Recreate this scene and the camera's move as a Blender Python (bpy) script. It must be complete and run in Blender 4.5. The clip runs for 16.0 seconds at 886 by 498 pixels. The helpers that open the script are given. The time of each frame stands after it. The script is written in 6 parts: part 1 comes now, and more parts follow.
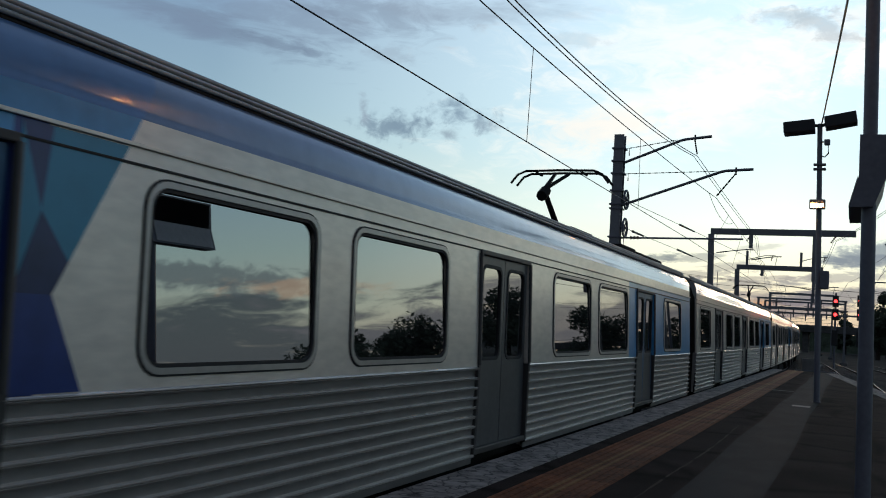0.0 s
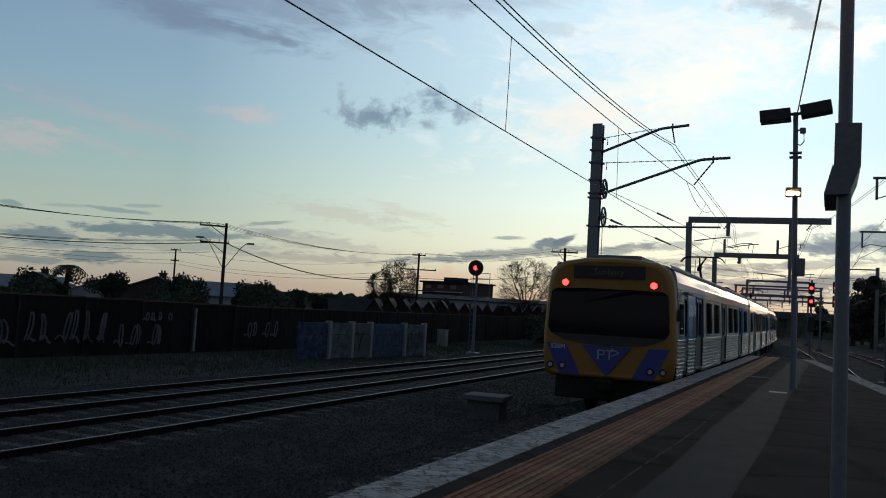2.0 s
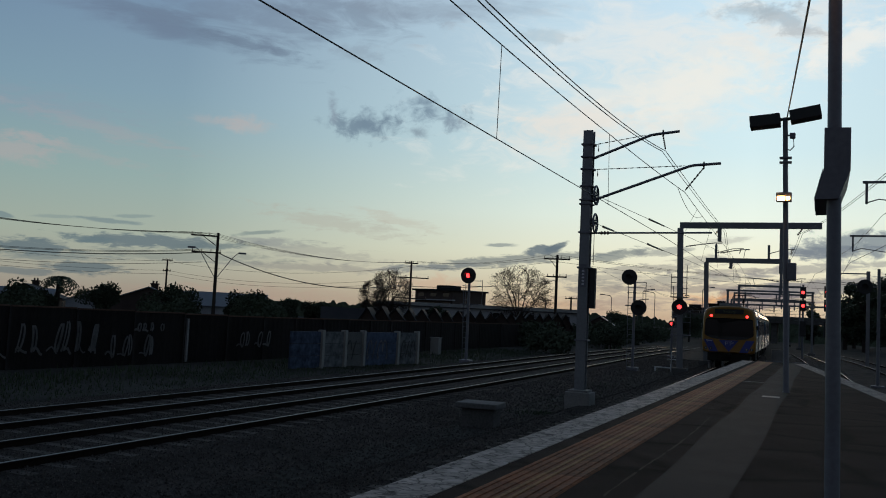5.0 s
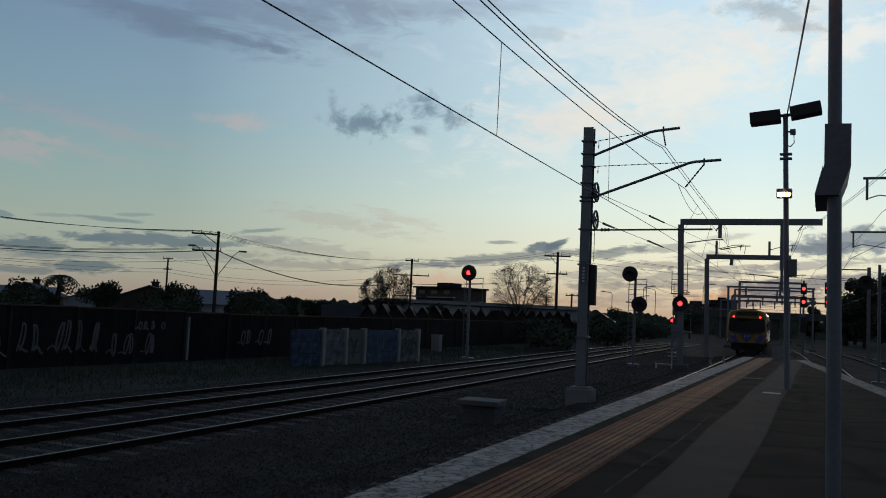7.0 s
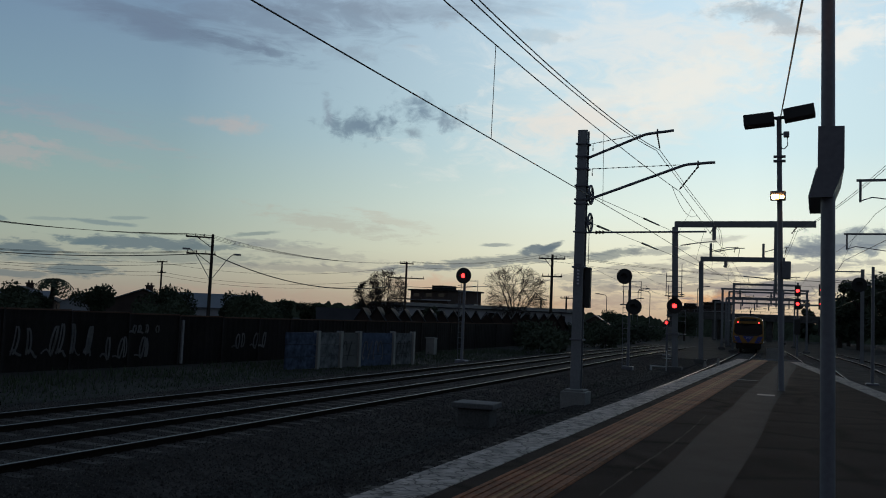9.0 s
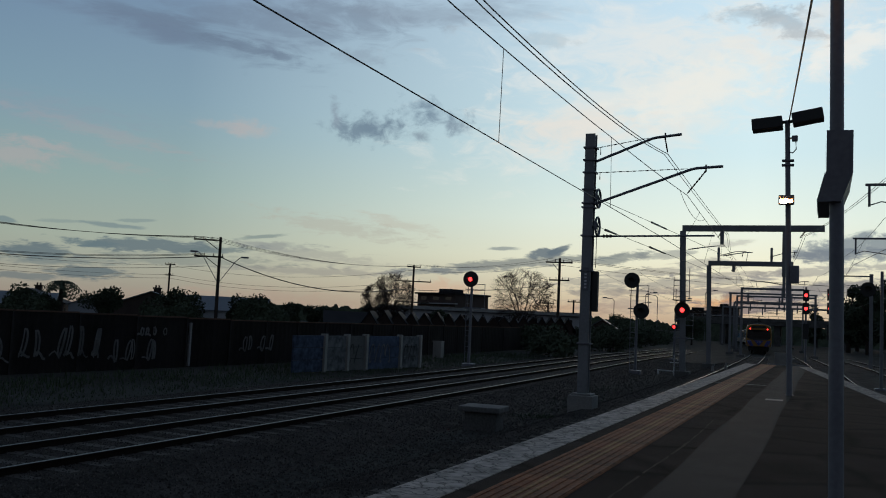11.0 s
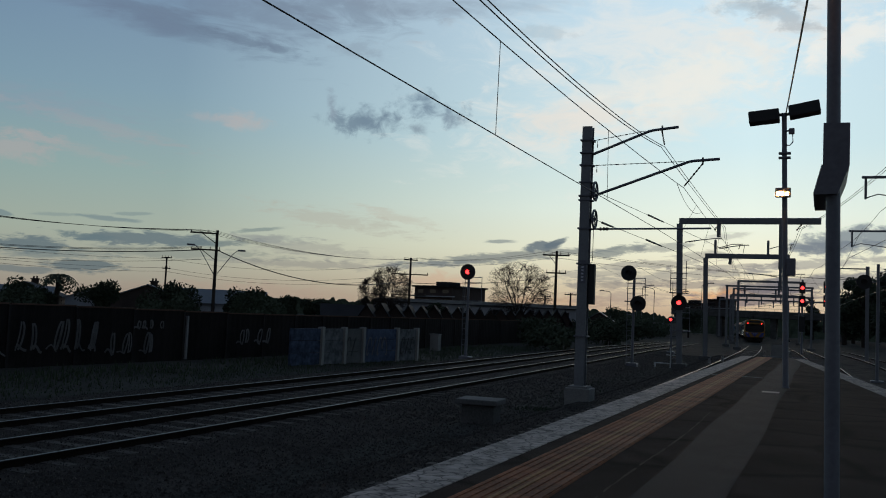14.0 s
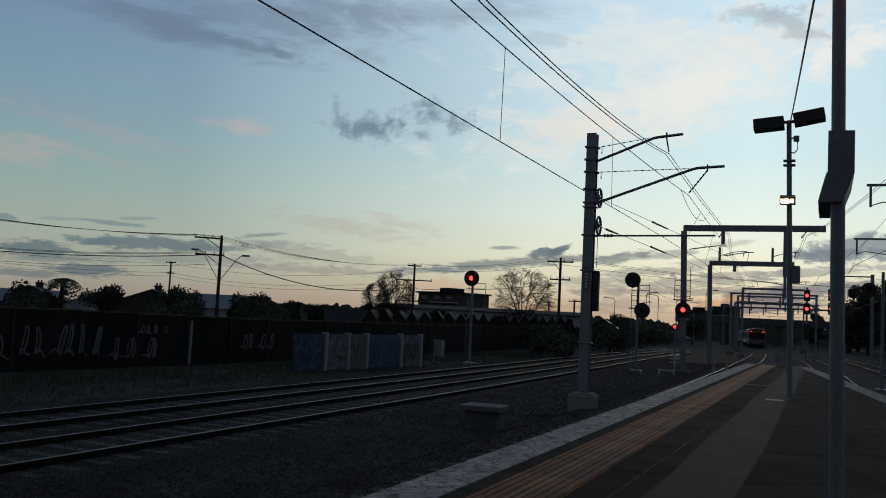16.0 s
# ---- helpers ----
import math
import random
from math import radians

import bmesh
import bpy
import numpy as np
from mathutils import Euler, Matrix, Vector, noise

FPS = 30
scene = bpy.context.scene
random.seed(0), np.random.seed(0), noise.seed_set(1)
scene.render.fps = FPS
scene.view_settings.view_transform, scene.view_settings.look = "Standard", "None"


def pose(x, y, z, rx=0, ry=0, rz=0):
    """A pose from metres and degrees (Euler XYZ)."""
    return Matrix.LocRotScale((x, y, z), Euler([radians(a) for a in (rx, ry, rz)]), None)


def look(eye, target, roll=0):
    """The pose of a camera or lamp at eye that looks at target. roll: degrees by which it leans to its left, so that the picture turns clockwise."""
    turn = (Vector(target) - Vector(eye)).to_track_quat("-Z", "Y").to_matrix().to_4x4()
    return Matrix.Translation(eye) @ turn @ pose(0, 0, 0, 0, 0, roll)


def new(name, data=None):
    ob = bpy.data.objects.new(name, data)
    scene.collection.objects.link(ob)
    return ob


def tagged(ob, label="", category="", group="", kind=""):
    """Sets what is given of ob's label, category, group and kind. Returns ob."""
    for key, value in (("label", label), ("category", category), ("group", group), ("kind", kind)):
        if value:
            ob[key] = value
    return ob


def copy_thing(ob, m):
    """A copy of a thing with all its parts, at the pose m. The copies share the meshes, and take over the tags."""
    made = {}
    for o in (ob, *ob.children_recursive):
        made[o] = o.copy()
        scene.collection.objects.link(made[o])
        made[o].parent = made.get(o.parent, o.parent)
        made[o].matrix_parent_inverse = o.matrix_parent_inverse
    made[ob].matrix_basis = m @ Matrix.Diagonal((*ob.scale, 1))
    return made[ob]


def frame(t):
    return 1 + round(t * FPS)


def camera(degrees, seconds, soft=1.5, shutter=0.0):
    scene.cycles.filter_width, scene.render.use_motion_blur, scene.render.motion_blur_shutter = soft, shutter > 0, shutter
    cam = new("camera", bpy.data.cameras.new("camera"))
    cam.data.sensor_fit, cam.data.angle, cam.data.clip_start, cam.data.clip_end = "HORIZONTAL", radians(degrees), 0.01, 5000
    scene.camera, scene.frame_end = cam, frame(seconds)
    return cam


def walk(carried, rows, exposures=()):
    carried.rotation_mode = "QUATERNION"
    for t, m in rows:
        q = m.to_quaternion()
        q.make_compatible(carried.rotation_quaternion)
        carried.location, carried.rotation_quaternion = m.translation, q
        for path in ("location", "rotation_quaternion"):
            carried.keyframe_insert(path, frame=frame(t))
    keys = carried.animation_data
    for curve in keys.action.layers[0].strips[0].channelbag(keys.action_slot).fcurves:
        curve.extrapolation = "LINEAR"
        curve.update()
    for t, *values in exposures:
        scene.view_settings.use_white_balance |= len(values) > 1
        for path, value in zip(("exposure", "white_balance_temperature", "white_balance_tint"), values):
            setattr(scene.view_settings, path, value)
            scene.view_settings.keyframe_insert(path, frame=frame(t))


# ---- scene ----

# ---- camera: hand-held on the island platform, eye 1.3 m above its surface ----
EYE = (0.0, 0.0, 1.315)
AIM = [  # seconds, heading to the left of the track, tilt up, lean (degrees)
    (0, 24.876, 4.234, 3.824), (0.5, 24.519, 4.198, 3.601), (1, 24.428, 3.868, 3.447), (1.5, 23.834, 3.678, 3.610),
    (2, 23.521, 3.677, 3.335), (2.5, 23.213, 3.546, 3.206), (3, 23.103, 4.014, 3.104), (3.5, 23.005, 4.202, 2.851),
    (4, 22.976, 4.285, 2.842), (6.5, 23.193, 4.017, 2.687), (7, 23.077, 4.036, 2.597), (7.5, 23.066, 4.197, 2.634),
    (8, 23.080, 4.090, 2.600), (8.5, 22.921, 4.137, 2.640), (9, 22.741, 4.229, 2.469), (11.5, 23.271, 4.440, 2.684),
    (12, 23.194, 4.238, 2.665), (12.5, 23.176, 4.140, 2.622), (13, 23.082, 4.065, 2.519), (13.5, 23.272, 3.973, 2.627),
    (14, 23.001, 3.983, 2.591), (14.5, 23.127, 4.090, 2.591), (15, 23.235, 4.247, 2.633), (15.5, 23.226, 4.385, 2.936),
    (16, 23.274, 4.358, 2.862)]


def aimed(heading, tilt, lean):
    a, b = radians(heading), radians(tilt)
    way = Vector((-math.sin(a) * math.cos(b), math.cos(a) * math.cos(b), math.sin(b)))
    return look(EYE, Vector(EYE) + way * 10, lean)


cam = camera(52.78, 16.0, soft=1.0, shutter=0.08)
walk(cam, [(t, aimed(h, u, l)) for t, h, u, l in AIM],
     exposures=[(0, 0.06), (0.5, 0.08), (1.0, 0.15), (1.5, 0.08), (2.0, -0.02), (2.5, -0.12), (3.0, -0.22), (3.5, -0.28), (16.0, -0.3)])

# ---- dusk sky: bright where the sun has gone down, dim behind ----
world = bpy.data.worlds.new("dusk_sky")
scene.world = world
world.use_nodes = True
wn, wl = world.node_tree.nodes, world.node_tree.links
wn.clear()


def wmath(op, a, b=None, c=None):
    n = wn.new("ShaderNodeMath")
    n.operation = op
    for i, v in enumerate((a, b, c)):
        if v is None:
            continue
        if isinstance(v, (int, float)):
            n.inputs[i].default_value = v
        else:
            wl.new(v, n.inputs[i])
    return n.outputs[0]


def wramp(fac, stops, ease="EASE"):
    n = wn.new("ShaderNodeValToRGB")
    n.color_ramp.interpolation = ease
    els = n.color_ramp.elements
    while len(els) < len(stops):
        els.new(0.5)
    for e, (p, col) in zip(els, stops):
        e.position, e.color = p, (*col, 1) if len(col) == 3 else col
    wl.new(fac, n.inputs[0])
    return n.outputs[0]


def wmix(fac, a, b, kind="MIX"):
    n = wn.new("ShaderNodeMix")
    n.data_type, n.blend_type = "RGBA", kind
    for v, s in ((fac, 0), (a, 6), (b, 7)):
        if isinstance(v, (int, float)):
            n.inputs[s].default_value = v
        elif isinstance(v, tuple):
            n.inputs[s].default_value = (*v, 1)
        else:
            wl.new(v, n.inputs[s])
    return n.outputs[2]


def wnoise(vec, scale, detail=6, rough=0.55, warp=0.0):
    n = wn.new("ShaderNodeTexNoise")
    n.inputs["Scale"].default_value, n.inputs["Detail"].default_value = scale, detail
    n.inputs["Roughness"].default_value, n.inputs["Distortion"].default_value = rough, warp
    wl.new(vec, n.inputs["Vector"])
    return n.outputs["Fac"]


def wcombine(x, y, z=0.0):
    n = wn.new("ShaderNodeCombineXYZ")
    for i, v in enumerate((x, y, z)):
        if isinstance(v, (int, float)):
            n.inputs[i].default_value = v
        else:
            wl.new(v, n.inputs[i])
    return n.outputs[0]


wtc = wn.new("ShaderNodeTexCoord")
wsep = wn.new("ShaderNodeSeparateXYZ")
wl.new(wtc.outputs["Generated"], wsep.inputs[0])
DX, DY, DZ = wsep.outputs
AZ = wmath("MULTIPLY", wmath("ARCTAN2", DX, DY), 57.2958)      # degrees right of the track
EL = wmath("MULTIPLY", wmath("ARCSINE", DZ), 57.2958)          # degrees above the horizon
ELN = wmath("DIVIDE", EL, 90.0)
SUN_AZ = -4.0
off_sun = wmath("ABSOLUTE", wmath("SUBTRACT", AZ, SUN_AZ))
sunward = wramp(ELN, [(0.0, (0.58, 0.42, 0.29)), (0.02, (0.84, 0.72, 0.50)), (0.045, (1.06, 1.05, 0.80)), (0.075, (1.0, 1.12, 1.0)),
                      (0.12, (0.80, 1.03, 1.08)), (0.23, (0.74, 0.97, 1.12)), (0.29, (0.36, 0.56, 0.76)), (0.36, (0.19, 0.28, 0.43)), (1.0, (0.10, 0.14, 0.225))], "LINEAR")
aside = wramp(ELN, [(0.0, (0.37, 0.30, 0.245)), (0.02, (0.405, 0.41, 0.34)), (0.045, (0.39, 0.465, 0.395)), (0.085, (0.295, 0.435, 0.43)),
                    (0.14, (0.225, 0.365, 0.47)), (0.21, (0.17, 0.275, 0.43)), (0.40, (0.13, 0.20, 0.30)), (1.0, (0.10, 0.14, 0.225))], "LINEAR")
behind = wramp(ELN, [(0.0, (0.09, 0.09, 0.105)), (0.08, (0.125, 0.138, 0.165)), (0.25, (0.14, 0.17, 0.22)), (1.0, (0.10, 0.14, 0.225))], "LINEAR")
f1 = wramp(wmath("DIVIDE", off_sun, 180.0), [(0.0, (0, 0, 0)), (0.07, (0.2, 0.2, 0.2)), (0.20, (0.90, 0.90, 0.90)), (0.3, (1, 1, 1))], "LINEAR")
f2 = wramp(wmath("DIVIDE", off_sun, 180.0), [(0.40, (0, 0, 0)), (0.85, (1, 1, 1))], "LINEAR")
sky = wmix(f2, wmix(f1, sunward, aside), behind)

# cloud field in degrees of azimuth and elevation, stretched sideways
cl_vec = wcombine(wmath("MULTIPLY", AZ, 0.10), wmath("MULTIPLY", EL, 0.42), 3.1)
cl_vec2 = wcombine(wmath("MULTIPLY", AZ, 0.16), wmath("ADD", wmath("MULTIPLY", EL, 0.38), wmath("MULTIPLY", AZ, 0.02)), 8.4)
n_a = wnoise(cl_vec, 2.0, 9, 0.6, 0.5)
n_b = wnoise(cl_vec2, 2.2, 10, 0.62, 0.7)
n_f = wnoise(wcombine(wmath("MULTIPLY", AZ, 0.55), EL, 1.7), 1.15, 10, 0.64, 0.4)


n_p = wnoise(wcombine(wmath("MULTIPLY", AZ, 0.8), EL, 6.6), 1.25, 10, 0.60, 0.4)
n_s = wnoise(wcombine(wmath("MULTIPLY", AZ, 0.38), wmath("MULTIPLY", EL, 1.6), 5.2), 1.9, 10, 0.66, 0.5)


def cloud(az, el, half_w, half_h, tilt, field, ragged, soft):
    """A soft ellipse in the sky, torn by a noise field."""
    c, s = math.cos(radians(tilt)), math.sin(radians(tilt))
    da, de = wmath("SUBTRACT", AZ, az), wmath("SUBTRACT", EL, el)
    u = wmath("DIVIDE", wmath("ADD", wmath("MULTIPLY", da, c), wmath("MULTIPLY", de, s)), half_w * 1.15)
    v = wmath("DIVIDE", wmath("SUBTRACT", wmath("MULTIPLY", de, c), wmath("MULTIPLY", da, s)), half_h * 1.15)
    r = wmath("SQRT", wmath("ADD", wmath("MULTIPLY", u, u), wmath("MULTIPLY", v, v)))
    body = wmath("SUBTRACT", wmath("MULTIPLY_ADD", field, 2.0 * ragged, 1.0 - ragged), r)
    n = wn.new("ShaderNodeMapRange")
    n.interpolation_type = "SMOOTHSTEP"
    n.inputs["From Min"].default_value, n.inputs["From Max"].default_value = -0.1, soft
    wl.new(body, n.inputs["Value"])
    return n.outputs["Result"]


CLOUDS = [  # azimuth, elevation, half width, half height, tilt, field, raggedness, softness, colour, strength
    (-11.0, 14.69, 11.96, 4.35, 16.6, n_b, 1.50, 1.00, (1.023, 1.000, 0.924), 0.56),
    (-13.6, 17.44, 9.42, 2.90, 8.6, n_b, 1.50, 1.00, (0.949, 0.990, 0.987), 0.45),
    (-7.5, 14.98, 6.88, 1.99, 20.6, n_f, 1.40, 0.90, (1.097, 1.050, 0.945), 0.54),
    (-15.2, 12.42, 4.71, 1.23, 6.6, n_b, 1.30, 0.90, (1.000, 0.900, 0.800), 0.50),
    (1.2, 16.66, 3.26, 1.23, 18.6, n_f, 1.30, 0.80, (1.116, 1.080, 0.997), 0.68),
    (-2.0, 18.00, 4.35, 1.45, 16.6, n_b, 1.50, 1.00, (0.950, 0.950, 0.920), 0.40),
    (-41.4, 16.83, 8.70, 0.94, -11.4, n_a, 1.60, 0.94, (0.165, 0.225, 0.328), 0.60),
    (-36.5, 16.19, 3.99, 0.36, -7.4, n_s, 1.20, 0.81, (0.165, 0.225, 0.322), 0.60),
    (-36.6, 17.75, 5.43, 1.23, -5.4, n_a, 1.70, 1.00, (0.190, 0.250, 0.354), 0.52),
    (-30.6, 18.58, 6.16, 1.23, -1.4, n_b, 1.70, 1.00, (0.200, 0.260, 0.354), 0.56),
    (-29.0, 16.31, 2.17, 0.51, -3.4, n_f, 1.60, 1.00, (0.270, 0.330, 0.416), 0.36),
    (-25.4, 19.13, 5.43, 0.94, 6.6, n_a, 1.50, 1.00, (0.280, 0.350, 0.447), 0.48),
    (-46.3, 16.96, 5.80, 0.65, -7.4, n_a, 1.50, 1.00, (0.180, 0.240, 0.354), 0.48),
    (-19.5, 19.25, 3.99, 0.80, 2.6, n_a, 1.40, 1.00, (0.360, 0.450, 0.551), 0.48),
    (-17.2, 17.77, 2.17, 0.51, -1.4, n_f, 1.50, 0.80, (0.500, 0.600, 0.660), 0.40),
    (-2.3, 18.41, 2.17, 0.87, -22.4, n_f, 1.60, 0.80, (0.420, 0.500, 0.570), 0.60),
    (-4.3, 19.05, 2.17, 0.51, 2.6, n_f, 1.50, 0.80, (0.450, 0.550, 0.620), 0.50),
    (-36.0, 11.28, 1.67, 0.58, -0.4, n_f, 1.20, 0.80, (0.602, 0.539, 0.519), 0.49),
    (-37.4, 11.26, 2.54, 0.36, 2.6, n_f, 1.40, 0.90, (0.550, 0.500, 0.500), 0.35),
    (-49.2, 8.33, 2.54, 0.87, -5.4, n_f, 1.50, 0.80, (0.533, 0.470, 0.466), 0.52),
    (-47.9, 9.01, 1.81, 0.36, -5.4, n_s, 1.40, 0.80, (0.516, 0.470, 0.477), 0.45),
    (-44.5, 10.10, 5.80, 0.51, -9.4, n_s, 1.50, 0.90, (0.450, 0.440, 0.460), 0.40),
    (-48.3, 11.11, 6.16, 0.94, -3.4, n_s, 1.60, 1.00, (0.320, 0.380, 0.478), 0.28),
    (-46.3, 8.73, 5.07, 0.43, -9.4, n_s, 1.50, 0.90, (0.480, 0.460, 0.460), 0.30),
    (-28.4, 11.87, 2.45, 0.96, -0.4, n_p, 1.50, 1.15, (0.192, 0.280, 0.370), 0.92),
    (-30.6, 12.57, 0.37, 1.10, 12.6, n_p, 1.50, 1.15, (0.303, 0.393, 0.481), 0.92),
    (-29.7, 11.49, 0.83, 0.73, 2.6, n_p, 1.50, 1.15, (0.233, 0.334, 0.419), 0.92),
    (-24.2, 12.95, 2.31, 0.88, -11.4, n_p, 1.50, 1.15, (0.221, 0.322, 0.419), 0.92),
    (-25.0, 11.49, 0.95, 0.52, -27.4, n_p, 1.50, 1.15, (0.315, 0.417, 0.492), 0.92),
    (-22.9, 12.23, 1.49, 0.58, -17.4, n_p, 1.50, 1.15, (0.292, 0.393, 0.481), 0.92),
    (-43.8, 4.66, 1.81, 0.14, -1.4, n_s, 0.90, 0.50, (0.217, 0.297, 0.319), 0.75),
    (-42.4, 5.04, 1.16, 0.11, 4.6, n_s, 0.80, 0.50, (0.243, 0.329, 0.340), 0.60),
    (-46.6, 4.66, 1.30, 0.11, 2.6, n_s, 0.80, 0.50, (0.243, 0.329, 0.340), 0.50),
    (-49.6, 4.53, 0.65, 0.18, -5.4, n_s, 0.80, 0.50, (0.180, 0.265, 0.300), 0.70),
    (-34.9, 4.56, 1.63, 0.13, 8.6, n_s, 0.80, 0.50, (0.225, 0.297, 0.300), 0.70),
    (-41.5, 3.60, 4.71, 0.40, 1.6, n_s, 1.50, 0.50, (0.140, 0.201, 0.235), 0.85),
    (-45.0, 3.48, 1.63, 0.22, -1.4, n_s, 1.20, 0.50, (0.153, 0.223, 0.250), 0.80),
    (-37.1, 3.60, 2.17, 0.29, 6.6, n_s, 1.40, 0.50, (0.171, 0.233, 0.250), 0.75),
    (-47.8, 2.81, 2.03, 0.47, -1.4, n_s, 1.10, 0.45, (0.130, 0.191, 0.225), 0.85),
    (-46.8, 2.35, 3.99, 0.29, 0.6, n_s, 1.40, 0.60, (0.171, 0.233, 0.250), 0.60),
    (-44.9, 1.74, 2.17, 0.36, 0.6, n_s, 1.10, 0.45, (0.130, 0.185, 0.210), 0.85),
    (-48.2, 1.34, 2.17, 0.22, 0.6, n_s, 1.20, 0.50, (0.153, 0.201, 0.220), 0.70),
    (-39.1, 2.85, 6.52, 0.36, 0.6, n_s, 1.70, 0.70, (0.217, 0.265, 0.260), 0.50),
    (-29.8, 5.47, 4.71, 0.58, -7.4, n_s, 1.70, 0.80, (0.520, 0.500, 0.430), 0.45),
    (-26.2, 5.95, 2.90, 0.36, -11.4, n_s, 1.50, 0.80, (0.600, 0.550, 0.460), 0.40),
    (-31.9, 3.63, 4.71, 0.58, -5.4, n_s, 1.70, 0.80, (0.360, 0.360, 0.340), 0.45),
    (-34.0, 4.04, 2.90, 0.29, 2.6, n_s, 1.40, 0.70, (0.304, 0.340, 0.347), 0.50),
    (-16.6, 4.41, 1.23, 0.33, 10.6, n_f, 1.20, 0.40, (0.129, 0.190, 0.240), 0.90),
    (-15.8, 4.65, 0.72, 0.22, 22.6, n_f, 1.00, 0.40, (0.138, 0.200, 0.245), 0.85),
    (-19.3, 4.63, 0.94, 0.13, 2.6, n_s, 0.90, 0.50, (0.230, 0.290, 0.316), 0.70),
    (-19.2, 3.59, 6.88, 0.33, 6.6, n_s, 1.30, 0.50, (0.175, 0.220, 0.245), 0.75),
    (-23.9, 2.95, 2.90, 0.22, 5.6, n_s, 1.20, 0.50, (0.221, 0.260, 0.275), 0.60),
    (-12.1, 4.24, 1.99, 0.33, 12.6, n_s, 1.40, 0.50, (0.184, 0.240, 0.265), 0.75),
    (-9.0, 4.58, 2.17, 0.25, 6.6, n_s, 1.40, 0.60, (0.248, 0.290, 0.306), 0.60),
    (-8.6, 2.84, 5.80, 0.43, 5.6, n_s, 1.60, 0.70, (0.276, 0.300, 0.306), 0.60),
    (-13.1, 2.82, 3.99, 0.29, 5.6, n_s, 1.50, 0.70, (0.304, 0.320, 0.316), 0.50),
    (-6.9, 4.11, 2.17, 0.29, 6.6, n_s, 1.30, 0.60, (0.340, 0.350, 0.340), 0.60),
    (1.4, 5.18, 3.08, 0.80, 4.6, n_f, 1.50, 0.50, (0.221, 0.290, 0.347), 0.85),
    (0.5, 4.77, 2.54, 0.36, 4.6, n_s, 1.30, 0.50, (0.202, 0.260, 0.316), 0.80),
    (-0.4, 2.65, 5.43, 0.51, 6.6, n_s, 1.30, 0.50, (0.184, 0.210, 0.255), 0.80),
    (-3.9, 2.23, 2.54, 0.40, 6.6, n_f, 1.40, 0.50, (0.184, 0.200, 0.235), 0.80),
    (-5.3, 5.36, 1.45, 0.22, 6.6, n_s, 1.20, 0.60, (0.450, 0.460, 0.440), 0.50),
    (-6.0, 1.60, 2.54, 0.58, 2.6, n_f, 1.40, 0.80, (0.850, 0.450, 0.200), 0.70),
    (-23.8, 1.86, 2.54, 0.58, 2.6, n_f, 1.50, 0.80, (0.720, 0.400, 0.270), 0.36),
    (-34.9, 0.79, 6.88, 0.51, 0.6, n_s, 1.50, 0.90, (0.520, 0.360, 0.290), 0.30),
    (-15.9, 0.95, 5.07, 0.43, 2.6, n_s, 1.50, 0.90, (0.620, 0.400, 0.250), 0.50),
    (-11.6, 1.31, 3.62, 0.58, 2.6, n_s, 1.60, 0.80, (0.360, 0.310, 0.300), 0.50),
    (52.0, 1.50, 34.00, 3.60, 0.0, n_a, 1.3, 0.5, (0.060, 0.085, 0.105), 0.92),
    (60.0, 6.60, 11.00, 0.70, 4.0, n_b, 1.4, 0.6, (0.100, 0.140, 0.170), 0.75),
    (40.0, 6.20, 8.00, 0.90, 6.0, n_f, 1.5, 0.6, (0.110, 0.145, 0.170), 0.75),
    (33.0, 5.20, 5.00, 0.60, 3.0, n_b, 1.4, 0.6, (0.600, 0.420, 0.280), 0.55),
    (18.0, 2.20, 14.00, 1.60, 2.0, n_a, 1.5, 0.5, (0.160, 0.170, 0.190), 0.85),
    (-3.6, 1.63, 3.99, 0.47, 5.6, n_s, 1.3, 0.5, (0.2, 0.2, 0.235), 0.8),
    (-0.5, 3.75, 3.99, 0.29, 5.6, n_s, 1.5, 0.5, (0.3, 0.32, 0.34), 0.6),
    (-10.0, 3.49, 4.35, 0.22, 5.6, n_s, 1.6, 0.5, (0.32, 0.33, 0.32), 0.6),
    (-11.0, 2.22, 4.35, 0.22, 4.6, n_s, 1.6, 0.5, (0.3, 0.29, 0.28), 0.6),
    (-5.3, 3.46, 3.26, 0.22, 4.6, n_s, 1.6, 0.5, (0.34, 0.34, 0.33), 0.6),
    (-6.6, 2.38, 2.90, 0.25, 4.6, n_s, 1.5, 0.5, (0.28, 0.27, 0.27), 0.6),
    (-31.1, 2.59, 5.43, 0.25, 0.6, n_s, 1.6, 0.6, (0.3, 0.3, 0.29), 0.5),
]
for az, el, hw, hh, tl, fld, torn, edge, colour, power in CLOUDS:
    sky = wmix(wmath("MULTIPLY", cloud(az, el, hw, hh, tl, fld, torn, edge), power), sky, colour)

bg = wn.new("ShaderNodeBackground")
nish = wn.new("ShaderNodeTexSky")
nish.sky_type, nish.sun_disc = "NISHITA", False
nish.sun_elevation, nish.sun_rotation = radians(1.0), radians(SUN_AZ)
sky = wmix(0.002, sky, nish.outputs[0], "ADD")
wl.new(sky, bg.inputs["Color"])
bg.inputs["Strength"].default_value = 1.0
wout = wn.new("ShaderNodeOutputWorld")
wl.new(bg.outputs[0], wout.inputs[0])

sun = new("sun", bpy.data.lights.new("sun", "SUN"))
sun.data.energy, sun.data.angle, sun.data.color = 0.25, radians(14), (1.0, 0.72, 0.5)
sun.matrix_world = look((0, 0, 50), Vector((0, 0, 50)) - Vector((math.sin(radians(SUN_AZ)), math.cos(radians(SUN_AZ)), 0.06)) * 10)

# ---- helpers for meshes and materials ----


